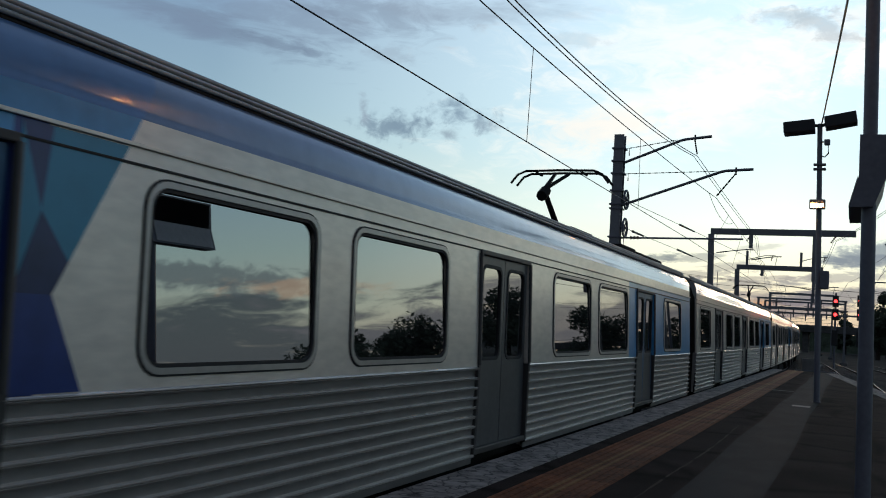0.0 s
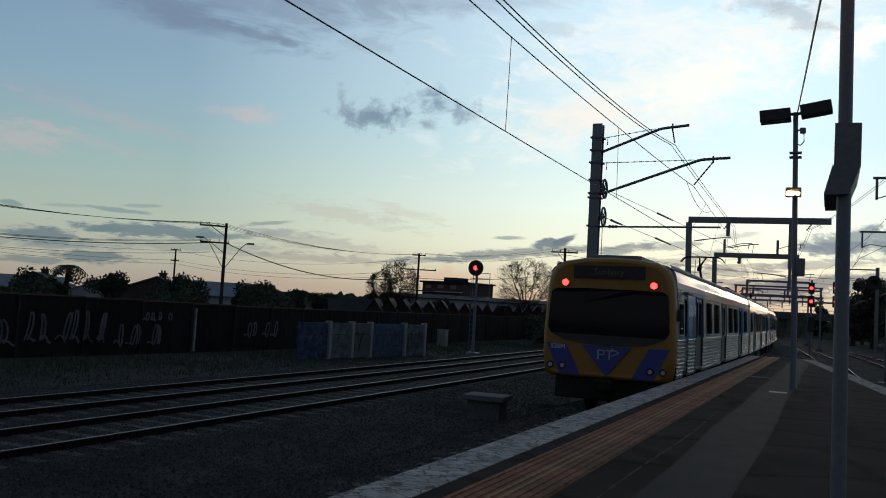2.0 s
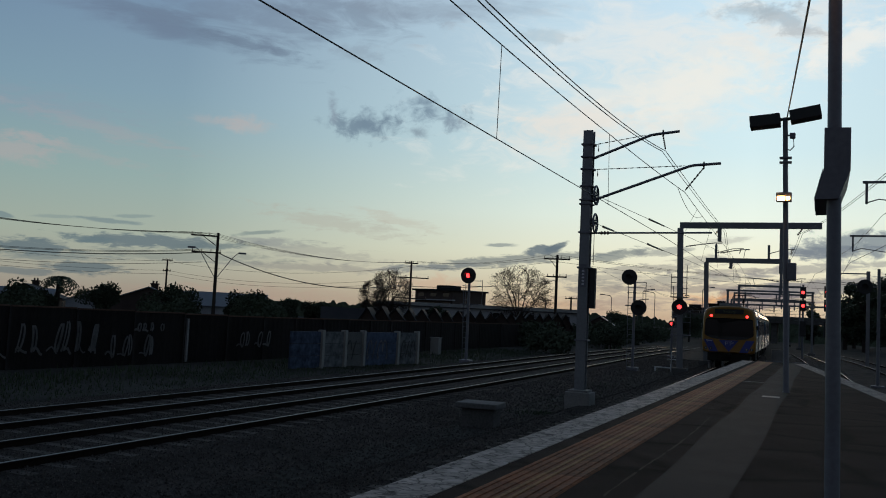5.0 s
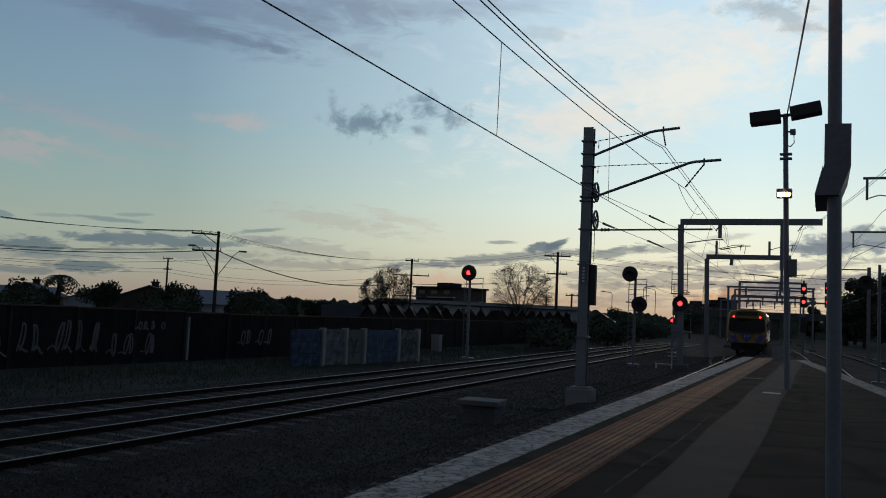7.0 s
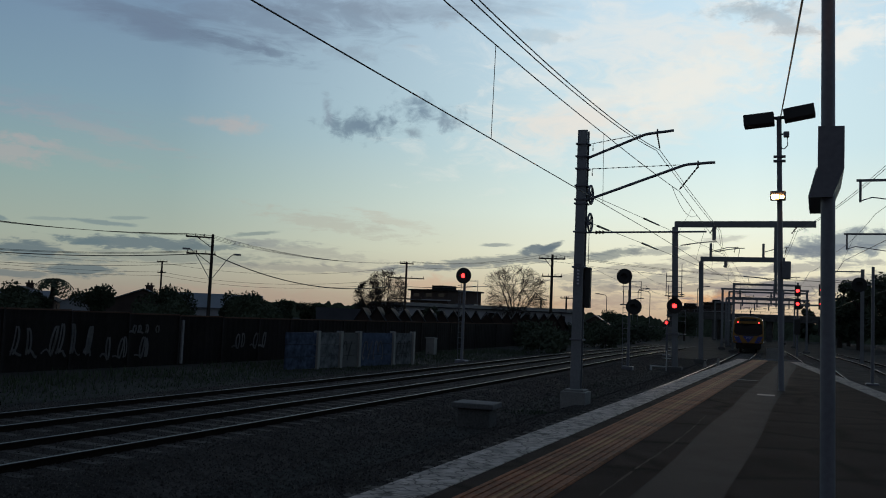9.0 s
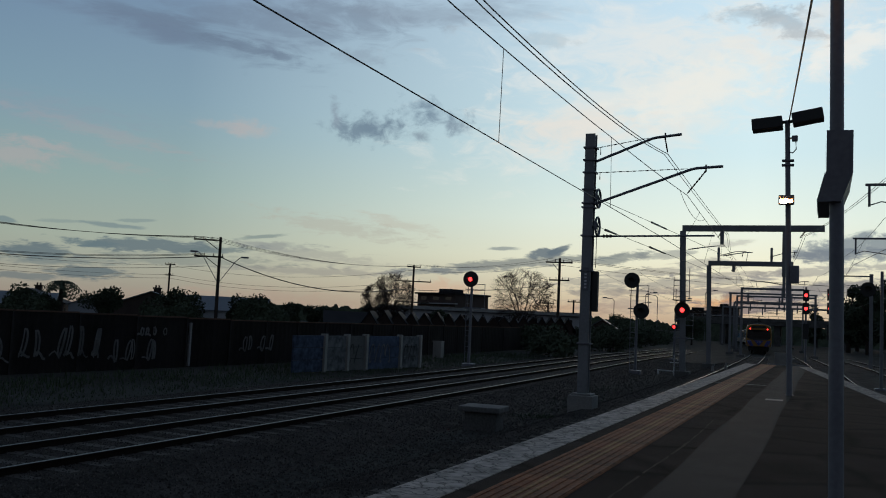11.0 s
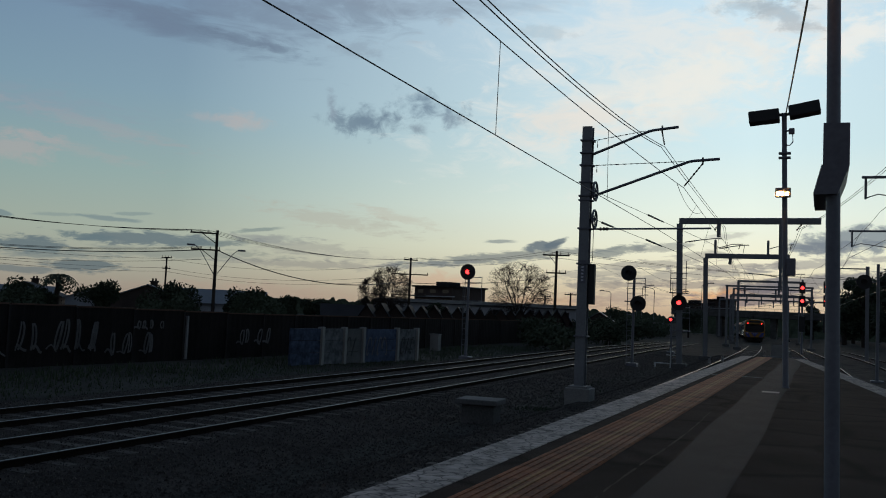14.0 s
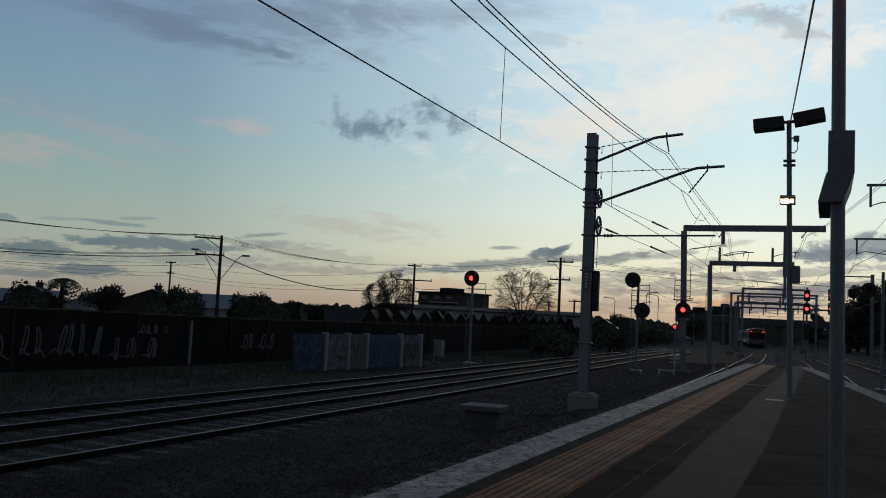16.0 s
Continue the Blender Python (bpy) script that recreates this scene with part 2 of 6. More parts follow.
def material(name, colour, rough=0.7, metal=0.0, vary=0.25, grain=40.0, stain=1.2, bump=0.15, ior=1.5, spec=None, dirt=None, stretch=(1, 1, 1)):
    """A principled surface with variation at two scales and fine relief, in object space."""
    m = bpy.data.materials.new(name)
    m.use_nodes = True
    n, l = m.node_tree.nodes, m.node_tree.links
    b = n["Principled BSDF"]
    b.inputs["Roughness"].default_value, b.inputs["Metallic"].default_value, b.inputs["IOR"].default_value = rough, metal, ior
    b.inputs["Specular IOR Level"].default_value = (0.12 if rough > 0.72 else 0.5) if spec is None else spec
    tc, mp = n.new("ShaderNodeTexCoord"), n.new("ShaderNodeMapping")
    mp.inputs["Scale"].default_value = stretch
    l.new(tc.outputs["Object"], mp.inputs["Vector"])
    fine, wide, info = n.new("ShaderNodeTexNoise"), n.new("ShaderNodeTexNoise"), n.new("ShaderNodeObjectInfo")
    fine.inputs["Scale"].default_value, fine.inputs["Detail"].default_value = grain, 4
    wide.inputs["Scale"].default_value, wide.inputs["Detail"].default_value = stain, 5
    for t in (fine, wide):
        l.new(mp.outputs[0], t.inputs["Vector"])
    add = n.new("ShaderNodeMath")
    add.operation = "MULTIPLY_ADD"
    l.new(fine.outputs["Fac"], add.inputs[0])
    add.inputs[1].default_value = 0.5
    half = n.new("ShaderNodeMath")
    half.operation = "MULTIPLY_ADD"
    l.new(wide.outputs["Fac"], half.inputs[0])
    half.inputs[1].default_value = 0.5
    rnd = n.new("ShaderNodeMath")
    rnd.operation = "MULTIPLY_ADD"
    l.new(info.outputs["Random"], rnd.inputs[0])
    rnd.inputs[1].default_value, rnd.inputs[2].default_value = 0.16, -0.08
    l.new(rnd.outputs[0], half.inputs[2])
    l.new(half.outputs[0], add.inputs[2])
    ramp = n.new("ShaderNodeValToRGB")
    dark = tuple(max(0.0, c * (1 - vary)) for c in colour) if dirt is None else dirt
    light = tuple(min(1.0, c * (1 + vary)) for c in colour)
    e = ramp.color_ramp.elements
    e[0].position, e[0].color = 0.33, (*dark, 1)
    e[1].position, e[1].color = 0.67, (*light, 1)
    l.new(add.outputs[0], ramp.inputs[0])
    l.new(ramp.outputs[0], b.inputs["Base Color"])
    if bump:
        bp = n.new("ShaderNodeBump")
        bp.inputs["Strength"].default_value, bp.inputs["Distance"].default_value = bump, 0.02
        l.new(fine.outputs["Fac"], bp.inputs["Height"])
        l.new(bp.outputs[0], b.inputs["Normal"])
    return m


def glow(name, colour, power):
    m = bpy.data.materials.new(name)
    m.use_nodes = True
    b = m.node_tree.nodes["Principled BSDF"]
    b.inputs["Base Color"].default_value = (*[c * 0.2 for c in colour], 1)
    b.inputs["Emission Color"].default_value, b.inputs["Emission Strength"].default_value = (*colour, 1), power
    return m


def mesh_of(name, bm, mat):
    me = bpy.data.meshes.new(name)
    bm.to_mesh(me)
    bm.free()
    for one in (mat if isinstance(mat, (list, tuple)) else [mat]):
        me.materials.append(one)
    return me


def part(name, bm, mat, parent=None, label="", at=None):
    """One mesh object, under a thing or a part."""
    ob = new(name, bm if isinstance(bm, bpy.types.Mesh) else mesh_of(name, bm, mat))
    if parent is not None:
        ob.parent = parent
    if at is not None:
        ob.matrix_basis = at
    return tagged(ob, label)


def thing(name, label, category, at=None, group="", kind=""):
    ob = new(name)
    if at is not None:
        ob.matrix_basis = at
    return tagged(ob, label, category, group, kind)


def box(bm, x0, x1, y0, y1, z0, z1, bevel=0.0, m=None):
    vs = [bm.verts.new((x, y, z)) for z in (z0, z1) for x, y in ((x0, y0), (x1, y0), (x1, y1), (x0, y1))]
    fs = [bm.faces.new([vs[i] for i in f]) for f in ((3, 2, 1, 0), (4, 5, 6, 7), (0, 1, 5, 4), (1, 2, 6, 5), (2, 3, 7, 6), (3, 0, 4, 7))]
    if bevel:
        es = list({e for f in fs for e in f.edges})
        r = bmesh.ops.bevel(bm, geom=es, offset=bevel, segments=2, affect="EDGES", profile=0.6)
        vs = list({v for f in r["faces"] for v in f.verts} | {v for v in vs if v.is_valid})
    if m is not None:
        bmesh.ops.transform(bm, matrix=m, verts=vs)
    return vs


def rod(bm, a, b, r0, r1=None, seg=8, caps=True):
    a, b = Vector(a), Vector(b)
    r1 = r0 if r1 is None else r1
    q = (b - a).to_track_quat("Z", "Y")
    rings = []
    for p, r in ((a, r0), (b, r1)):
        rings.append([bm.verts.new(p + q @ Vector((r * math.cos(i * math.tau / seg), r * math.sin(i * math.tau / seg), 0))) for i in range(seg)])
    for i in range(seg):
        f = bm.faces.new((rings[0][i], rings[0][(i + 1) % seg], rings[1][(i + 1) % seg], rings[1][i]))
        f.smooth = True
    if caps:
        bm.faces.new([bm.verts.new(v.co) for v in rings[0][::-1]])
        bm.faces.new([bm.verts.new(v.co) for v in rings[1]])


def tube(bm, pts, r, seg=5):
    """A round bar or wire along a line of points."""
    pts = [Vector(p) for p in pts]
    rings = []
    for i, p in enumerate(pts):
        d = (pts[min(i + 1, len(pts) - 1)] - pts[max(i - 1, 0)]).normalized()
        q = d.to_track_quat("Z", "Y")
        rings.append([bm.verts.new(p + q @ Vector((r * math.cos(k * math.tau / seg), r * math.sin(k * math.tau / seg), 0))) for k in range(seg)])
    for a, b in zip(rings, rings[1:]):
        for k in range(seg):
            bm.faces.new((a[k], a[(k + 1) % seg], b[(k + 1) % seg], b[k])).smooth = True
    bm.faces.new([bm.verts.new(v.co) for v in rings[0][::-1]])
    bm.faces.new([bm.verts.new(v.co) for v in rings[-1]])


def sag(a, b, drop, n=14):
    a, b = Vector(a), Vector(b)
    return [a.lerp(b, i / n) - Vector((0, 0, drop * 4 * (i / n) * (1 - i / n))) for i in range(n + 1)]


def prism(bm, outline, depth, m=None):
    """An outline (u, v) in the xz plane, pushed along y."""
    a = [bm.verts.new((u, 0, v)) for u, v in outline]
    b = [bm.verts.new((u, depth, v)) for u, v in outline]
    n = len(outline)
    bm.faces.new(a)
    bm.faces.new(b[::-1])
    for i in range(n):
        bm.faces.new((a[i], b[i], b[(i + 1) % n], a[(i + 1) % n]))
    if m is not None:
        bmesh.ops.transform(bm, matrix=m, verts=a + b)
    return a + b


def rounded(w, h, r, n=5):
    """A rounded rectangle about the origin."""
    out = []
    for cx, cy, a0 in ((w / 2 - r, h / 2 - r, 0), (-w / 2 + r, h / 2 - r, 90), (-w / 2 + r, -h / 2 + r, 180), (w / 2 - r, -h / 2 + r, 270)):
        for i in range(n + 1):
            a = radians(a0 + 90 * i / n)
            out.append((cx + r * math.cos(a), cy + r * math.sin(a)))
    return out


def ring_prism(bm, outer, inner, depth, m=None):
    """A frame between two outlines of equal count, in the xz plane, pushed along y."""
    n = len(outer)
    rows = [[bm.verts.new((u, y, v)) for u, v in o] for o, y in ((outer, 0), (inner, 0), (inner, depth), (outer, depth))]
    for a, b in ((0, 1), (1, 2), (2, 3), (3, 0)):
        for i in range(n):
            bm.faces.new((rows[a][i], rows[a][(i + 1) % n], rows[b][(i + 1) % n], rows[b][i]))
    if m is not None:
        bmesh.ops.transform(bm, matrix=m, verts=[v for r in rows for v in r])


def fix(bm):
    bmesh.ops.recalc_face_normals(bm, faces=bm.faces)
    return bm


def lettering(text, size, depth=0.004):
    """A mesh of the words in the built-in font, centred, in the xy plane."""
    cu = bpy.data.curves.new("words", "FONT")
    cu.body, cu.size, cu.extrude, cu.align_x, cu.align_y = text, size, depth, "CENTER", "CENTER"
    ob = bpy.data.objects.new("words", cu)
    scene.collection.objects.link(ob)
    dg = bpy.context.evaluated_depsgraph_get()
    me = bpy.data.meshes.new_from_object(ob.evaluated_get(dg))
    bpy.data.objects.remove(ob)
    return me


ASPHALT = material("asphalt", (0.0265, 0.0205, 0.0175), 0.92, vary=0.65, grain=160, stain=0.9, bump=0.35, spec=0.04)
ASPHALT_NEW = material("asphalt_patch", (0.0165, 0.0170, 0.0182), 0.8, vary=0.45, grain=180, stain=1.5, bump=0.25, spec=0.08)
COPING = material("worn_white_paint", (0.27, 0.235, 0.21), 0.8, vary=0.4, grain=9, stain=2.2, bump=0.3, dirt=(0.07, 0.068, 0.066))
TACTILE_PALE = material("tactile_ochre", (0.23, 0.115, 0.045), 0.75, vary=0.4, grain=30, stain=1.4, bump=0.2)
SEAM = material("old_seam", (0.045, 0.034, 0.027), 0.9, vary=0.5, grain=40, stain=2, bump=0.2)
TACTILE = material("tactile_orange", (0.165, 0.055, 0.022), 0.75, vary=0.6, grain=30, stain=1.4, bump=0.2)
BALLAST = material("ballast", (0.036, 0.032, 0.029), 0.95, vary=0.85, grain=32, stain=0.8, bump=0.9, spec=0.05)
EARTH = material("dark_earth", (0.034, 0.034, 0.031), 0.95, vary=0.6, grain=9, stain=0.35, bump=0.8, spec=0.03)
GRASS = material("grass", (0.040, 0.054, 0.032), 0.9, vary=0.4, grain=20, stain=0.7, bump=0.3)
STEEL_DARK = material("painted_steel", (0.115, 0.118, 0.14), 0.5, vary=0.2, grain=25, stain=1.5, bump=0.05)
GALV = material("galvanised_steel", (0.16, 0.17, 0.185), 0.5, 0.35, vary=0.18, grain=14, stain=1.2, bump=0.05)
WIRE = material("wire", (0.02, 0.02, 0.022), 0.5, vary=0.1, bump=0)
RAIL_TOP = material("polished_rail", (0.095, 0.092, 0.09), 0.42, 1.0, vary=0.15, grain=20, stain=0.8, bump=0.02)
RAIL_SIDE = material("rusty_rail", (0.016, 0.012, 0.010), 0.9, vary=0.3, grain=40, stain=2, bump=0.1, spec=0.03)
SLEEPER = material("sleeper", (0.055, 0.05, 0.045), 0.9, vary=0.35, grain=30, stain=3, bump=0.3, stretch=(0.3, 1, 1))
CONCRETE = material("concrete", (0.22, 0.215, 0.205), 0.9, vary=0.25, grain=30, stain=1.5, bump=0.2)
CONCRETE_DARK = material("old_concrete", (0.10, 0.10, 0.098), 0.9, vary=0.35, grain=20, stain=1.0, bump=0.25)
BLACK = material("black_paint", (0.012, 0.012, 0.013), 0.6, vary=0.2, bump=0.03)
WOOD_POLE = material("weathered_pole", (0.05, 0.042, 0.036), 0.9, vary=0.3, grain=30, stain=2, bump=0.3, stretch=(1, 1, 0.08))


def crazed(m, scale, strength):
    """Irregular dark cracks laid over a material's own colour."""
    n, l = m.node_tree.nodes, m.node_tree.links
    b = n["Principled BSDF"]
    old = b.inputs["Base Color"].links[0].from_socket
    tc, warp, vor, ramp, mix = (n.new("ShaderNode" + k) for k in ("TexCoord", "TexNoise", "TexVoronoi", "ValToRGB", "Mix"))
    warp.inputs["Scale"].default_value, warp.inputs["Detail"].default_value = scale * 0.8, 4
    l.new(tc.outputs["Object"], warp.inputs["Vector"])
    shift = n.new("ShaderNodeVectorMath")
    shift.operation = "MULTIPLY_ADD"
    l.new(warp.outputs["Color"], shift.inputs[0])
    shift.inputs[1].default_value = (0.5, 0.5, 0.5)
    l.new(tc.outputs["Object"], shift.inputs[2])
    vor.feature = "DISTANCE_TO_EDGE"
    vor.inputs["Scale"].default_value = scale
    l.new(shift.outputs[0], vor.inputs["Vector"])
    e = ramp.color_ramp.elements
    e[0].position, e[0].color = 0.0, (strength, strength, strength, 1)
    e[1].position, e[1].color = 0.07, (1, 1, 1, 1)
    l.new(vor.outputs["Distance"], ramp.inputs[0])
    mix.data_type, mix.blend_type = "RGBA", "MULTIPLY"
    mix.inputs[0].default_value = 1.0
    l.new(old, mix.inputs[6])
    l.new(ramp.outputs[0], mix.inputs[7])
    l.new(mix.outputs[2], b.inputs["Base Color"])


crazed(COPING, 4.5, 0.22)
crazed(ASPHALT, 0.55, 0.45)

# ---- ground, tracks, platform ----
ZR, ZG = -1.055, -1.30       # top of rail, ground beside the tracks
CURVE_K, CURVE_Y = 0.000585, 20.0


def line_at(s, offset=0.0):
    """Centre of a track at s metres along, beside the platform track by offset (left is negative), and its heading."""
    if s <= CURVE_Y:
        x, y, a = -4.605, s, 0.0
    else:
        a = CURVE_K * (s - CURVE_Y)
        x, y = -4.605 - (1 - math.cos(a)) / CURVE_K, CURVE_Y + math.sin(a) / CURVE_K
    return x + offset * math.cos(a), y + offset * math.sin(a), a


bm = bmesh.new()
box(bm, -2500, 2500, -400, 3500, ZG - 1.0, ZG - 0.05)
tagged(part("ground", bm, EARTH), "dark bare earth and weeds beside the tracks", "ground", kind="structure")


def fall(s):
    """The line dips a little towards the far bridge."""
    return -0.0062 * max(0.0, s - 75.0)


def strip(bm, s_list, profile, offset):
    """Sweep a cross profile (across, up) along a track."""
    rows = []
    for s in s_list:
        x, y, a = line_at(s, offset(s) if callable(offset) else offset)
        rows.append([bm.verts.new((x + u * math.cos(a), y + u * math.sin(a), v + fall(s))) for u, v in profile])
    for a, b in zip(rows, rows[1:]):
        for i in range(len(profile) - 1):
            bm.faces.new((a[i], a[i + 1], b[i + 1], b[i]))


def left_off(s):
    return -6.53 - 0.0195 * min(max(s, 0), 60)


def left_off2(s):
    return left_off(s) - 3.12


def right_off(s):
    return float(np.interp(s, [-60, 0, 22.7, 37, 46, 55, 72, 90, 115, 300], [16.5, 10.05, 7.6, 6.15, 5.7, 5.5, 5.4, 5.1, 4.75, 4.6]))


def right_off2(s):
    return right_off(s) + 4.3


STEPS = [-60 + 6 * i for i in range(60)]
FAR_STEPS = STEPS + [310, 350, 400, 460]
for name, off in (("ballast_platform_track", 0.0), ("ballast_left_tracks", left_off)):
    bm = bmesh.new()
    prof = [(-2.6, ZG - 0.1), (-1.9, ZR - 0.13), (0.9, ZR - 0.125), (1.25, ZR - 0.13), (1.6, ZG - 0.1)] if off == 0.0 else \
        [(-6.2, ZG - 0.1), (-5.4, ZR - 0.13), (-3.4, ZR - 0.125), (0, ZR - 0.125), (1.7, ZR - 0.13), (3.4, ZG - 0.06), (5.4, ZG - 0.10)]
    strip(bm, FAR_STEPS, prof, off)
    tagged(part(name, fix(bm), BALLAST), "dark crushed stone ballast under the rails", "ballast", kind="structure")

RAIL_PROFILE = [(-0.07, -0.16), (-0.07, -0.145), (-0.012, -0.12), (-0.012, -0.04), (-0.036, -0.03), (-0.036, -0.006), (0.036, -0.006), (0.036, -0.03), (0.012, -0.04), (0.012, -0.12), (0.07, -0.145), (0.07, -0.16)]


def track(label, off, group, half=0.8):
    root = thing("railway_track", label, "railway track", group=group, kind="structure")
    for side in (-half, half):
        bm = bmesh.new()
        strip(bm, FAR_STEPS, [(side + u, ZR + v) for u, v in RAIL_PROFILE], off)
        r = part("rail", fix(bm), RAIL_SIDE, root)
        bm = bmesh.new()
        strip(bm, FAR_STEPS, [(side - 0.027, ZR - 0.006), (side - 0.022, ZR), (side + 0.022, ZR), (side + 0.027, ZR - 0.006)], off)
        part("rail_head", bm, RAIL_TOP, r, "worn shiny steel running surface")
    return root


sleeper_bm = bmesh.new()
box(sleeper_bm, -1.3, 1.3, -0.12, 0.12, -0.25, -0.118, 0.012)
SLEEPER_MESH = mesh_of("sleeper", sleeper_bm, SLEEPER)
TRACKS = [(track("steel rails of the curving platform track", 0.0, "railway tracks"), 0.0, -4, 130),
          (track("steel rails on timber sleepers in dark ballast", left_off, "railway tracks", 0.76), left_off, 2, 110),
          (track("steel rails on timber sleepers in dark ballast", left_off2, "railway tracks", 0.74), left_off2, 4, 110),
          (track("steel rails curving beside the platform's far face", right_off, "railway tracks"), right_off, 20, 130),
          (track("steel rails of the outer track past the platform", right_off2, "railway tracks"), right_off2, 50, 150)]

bm = bmesh.new()
strip(bm, FAR_STEPS, [(-1.6, ZG - 0.1), (-1.3, ZR - 0.13), (6.2, ZR - 0.13), (7.0, ZG - 0.1)], right_off)
tagged(part("ballast_right_track", fix(bm), BALLAST), "dark crushed stone ballast under the rails", "ballast", kind="structure")


def right_edge(y):
    return 3.89 - 0.111 * y


# island platform, narrowing to its end, with a ramp down
EDGE_L, END_Y = -3.0, 40.0
plat = thing("platform", "asphalt island railway platform with white-painted edges", "platform", kind="structure")
bm = bmesh.new()
ys = [-40, -20, 0, 10, 20, 30, END_Y]
rows = []
for y in ys + [47.0]:
    drop = 0.0 if y <= END_Y else -0.95
    xl, xr = EDGE_L + 0.02, right_edge(y) - 0.02
    rows.append([bm.verts.new(p) for p in ((xl, y, ZG - 0.1), (xl, y, drop), (xr, y, drop), (xr, y, ZG - 0.1))])
for a, b in zip(rows, rows[1:]):
    for i in range(3):
        bm.faces.new((a[i], a[i + 1], b[i + 1], b[i]))
bm.faces.new(rows[0])
bm.faces.new(rows[-1][::-1])
part("slab", fix(bm), ASPHALT, plat)
bm = bmesh.new()
for y0 in range(-40, 40, 2):
    box(bm, EDGE_L - 0.02, EDGE_L + 0.42, y0 + 0.004, y0 + 1.996, -0.12, 0.006, 0.006)
part("coping", bm, COPING, plat, "cracked white paint on the edge stones")
bm = bmesh.new()
for y0 in range(-40, 40, 2):
    xa, xb = right_edge(y0), right_edge(y0 + 1.99)
    vs = box(bm, 0, 1, y0 + 0.004, y0 + 1.996, -0.12, 0.006)
    for v in vs:
        xr = xa if v.co.y < y0 + 1 else xb
        v.co.x = xr + 0.02 if v.co.x > 0.5 else xr - 0.42
part("coping", bm, COPING, plat, "white paint on the edge stones")
bm = bmesh.new()
rows = [[bm.verts.new((-1.28 + 0.02 * math.sin(y * 0.9), y, 0.004)), bm.verts.new((-0.62 + 0.02 * math.sin(y * 0.6 + 1), y, 0.004))] for y in range(-10, 41)]
for a, b in zip(rows, rows[1:]):
    bm.faces.new((a[0], a[1], b[1], b[0]))
part("asphalt_patch", bm, ASPHALT_NEW, plat, "smoother grey strip of newer asphalt")
bm = bmesh.new()
rows = []
for i in range(70):
    y, w = 3 + 0.16 * i, random.uniform(0.004, 0.016)
    x = -1.47 + 0.03 * math.sin(y * 0.7) + random.uniform(-0.008, 0.008)
    rows.append((bm.verts.new((x - w, y, 0.003)), bm.verts.new((x + w, y, 0.003))))
for i, (a, b) in enumerate(zip(rows, rows[1:])):
    if i % 9 != 5:
        bm.faces.new((a[0], a[1], b[1], b[0]))
part("seam", bm, SEAM, plat)
for x0, x1, y0, y1, mt, nm in ((-2.55, -1.3, 24.0, 24.12, CONCRETE, "joint"), (-1.05, -0.72, 18.9, 19.3, CONCRETE, "pit_lid"),):
    bm = bmesh.new()
    box(bm, x0, x1, y0, y1, -0.02, 0.0045)
    part(nm, bm, mt, plat)

# tactile paving: tiles with raised bars
bm = bmesh.new()
box(bm, -0.298, 0.298, 0.0003, 0.2997, 0.001, 0.008)
for i in range(8):
    x = -0.262 + i * 0.075
    n_old = len(bm.faces)
    box(bm, x - 0.017, x + 0.017, 0.001, 0.299, 0.008, 0.014)
    bm.faces.ensure_lookup_table()
    for f in bm.faces[n_old:]:
        f.material_index = 1 if i in (3, 4) else 0
TILE = mesh_of("tactile_tile", bm, [TACTILE, TACTILE_PALE])
TILE_SPOTS = [pose(-2.10, 3.0 + 0.3 * i, 0.0) for i in range(123)]

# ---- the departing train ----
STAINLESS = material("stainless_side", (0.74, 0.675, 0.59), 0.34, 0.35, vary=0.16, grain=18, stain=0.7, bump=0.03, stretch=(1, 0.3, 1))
COVE_STEEL = material("blue_grey_cove", (0.14, 0.20, 0.32), 0.30, 0.15, vary=0.15, grain=6, stain=1.5, bump=0.02)
COVE_BLUE = material("blue_cove", (0.10, 0.20, 0.38), 0.30, 0.05, vary=0.15, grain=8, stain=0.8, bump=0.01)
COVE_RED = material("red_cove", (0.42, 0.03, 0.03), 0.35, 0.1, vary=0.15, grain=12, stain=0.8, bump=0.02)
# one steel in two tones: flats painted shaded, rib tops painted with their shine
RIBS = material("shaded_rib_steel", (0.275, 0.265, 0.25), 0.42, 0.35, vary=0.2, grain=16, stain=0.9, bump=0.0, stretch=(1, 0.3, 1))
RIB_LIT = material("rib_highlight", (0.80, 0.75, 0.68), 0.26, 0.6, vary=0.12, grain=16, stain=0.9, bump=0)
LIVERY = material("blue_livery", (0.07, 0.28, 0.52), 0.30, 0.1, vary=0.2, grain=8, stain=0.8, bump=0.01)
LIVERY_DARK = material("navy_livery", (0.025, 0.05, 0.20), 0.30, 0.1, vary=0.2, grain=8, stain=0.9, bump=0.01)
LIVERY_NAVY = material("purple_navy_livery", (0.030, 0.045, 0.13), 0.30, 0.1, vary=0.3, grain=6, stain=1.4, bump=0.01)
NUMBER_PANEL = material("slate_panel", (0.055, 0.075, 0.105), 0.35, 0.1, vary=0.2, grain=8, stain=1.2, bump=0.01)
LIVERY_TEAL = material("teal_livery", (0.035, 0.21, 0.33), 0.30, 0.1, vary=0.15, grain=8, stain=0.9, bump=0.01)
DOOR_GREY = material("door_grey", (0.10, 0.102, 0.105), 0.4, 0.3, vary=0.2, grain=14, stain=1.5, bump=0.02)
DOOR_BLUE = material("door_blue", (0.055, 0.125, 0.22), 0.35, 0.2, vary=0.2, grain=14, stain=1.5, bump=0.02)
ROOF = material("train_roof", (0.16, 0.165, 0.17), 0.55, 0.3, vary=0.25, grain=10, stain=0.6, bump=0.1)
ROOF_BEAD = material("roof_beading", (0.36, 0.34, 0.32), 0.5, 0.3, vary=0.2, grain=10, stain=0.8, bump=0.05)
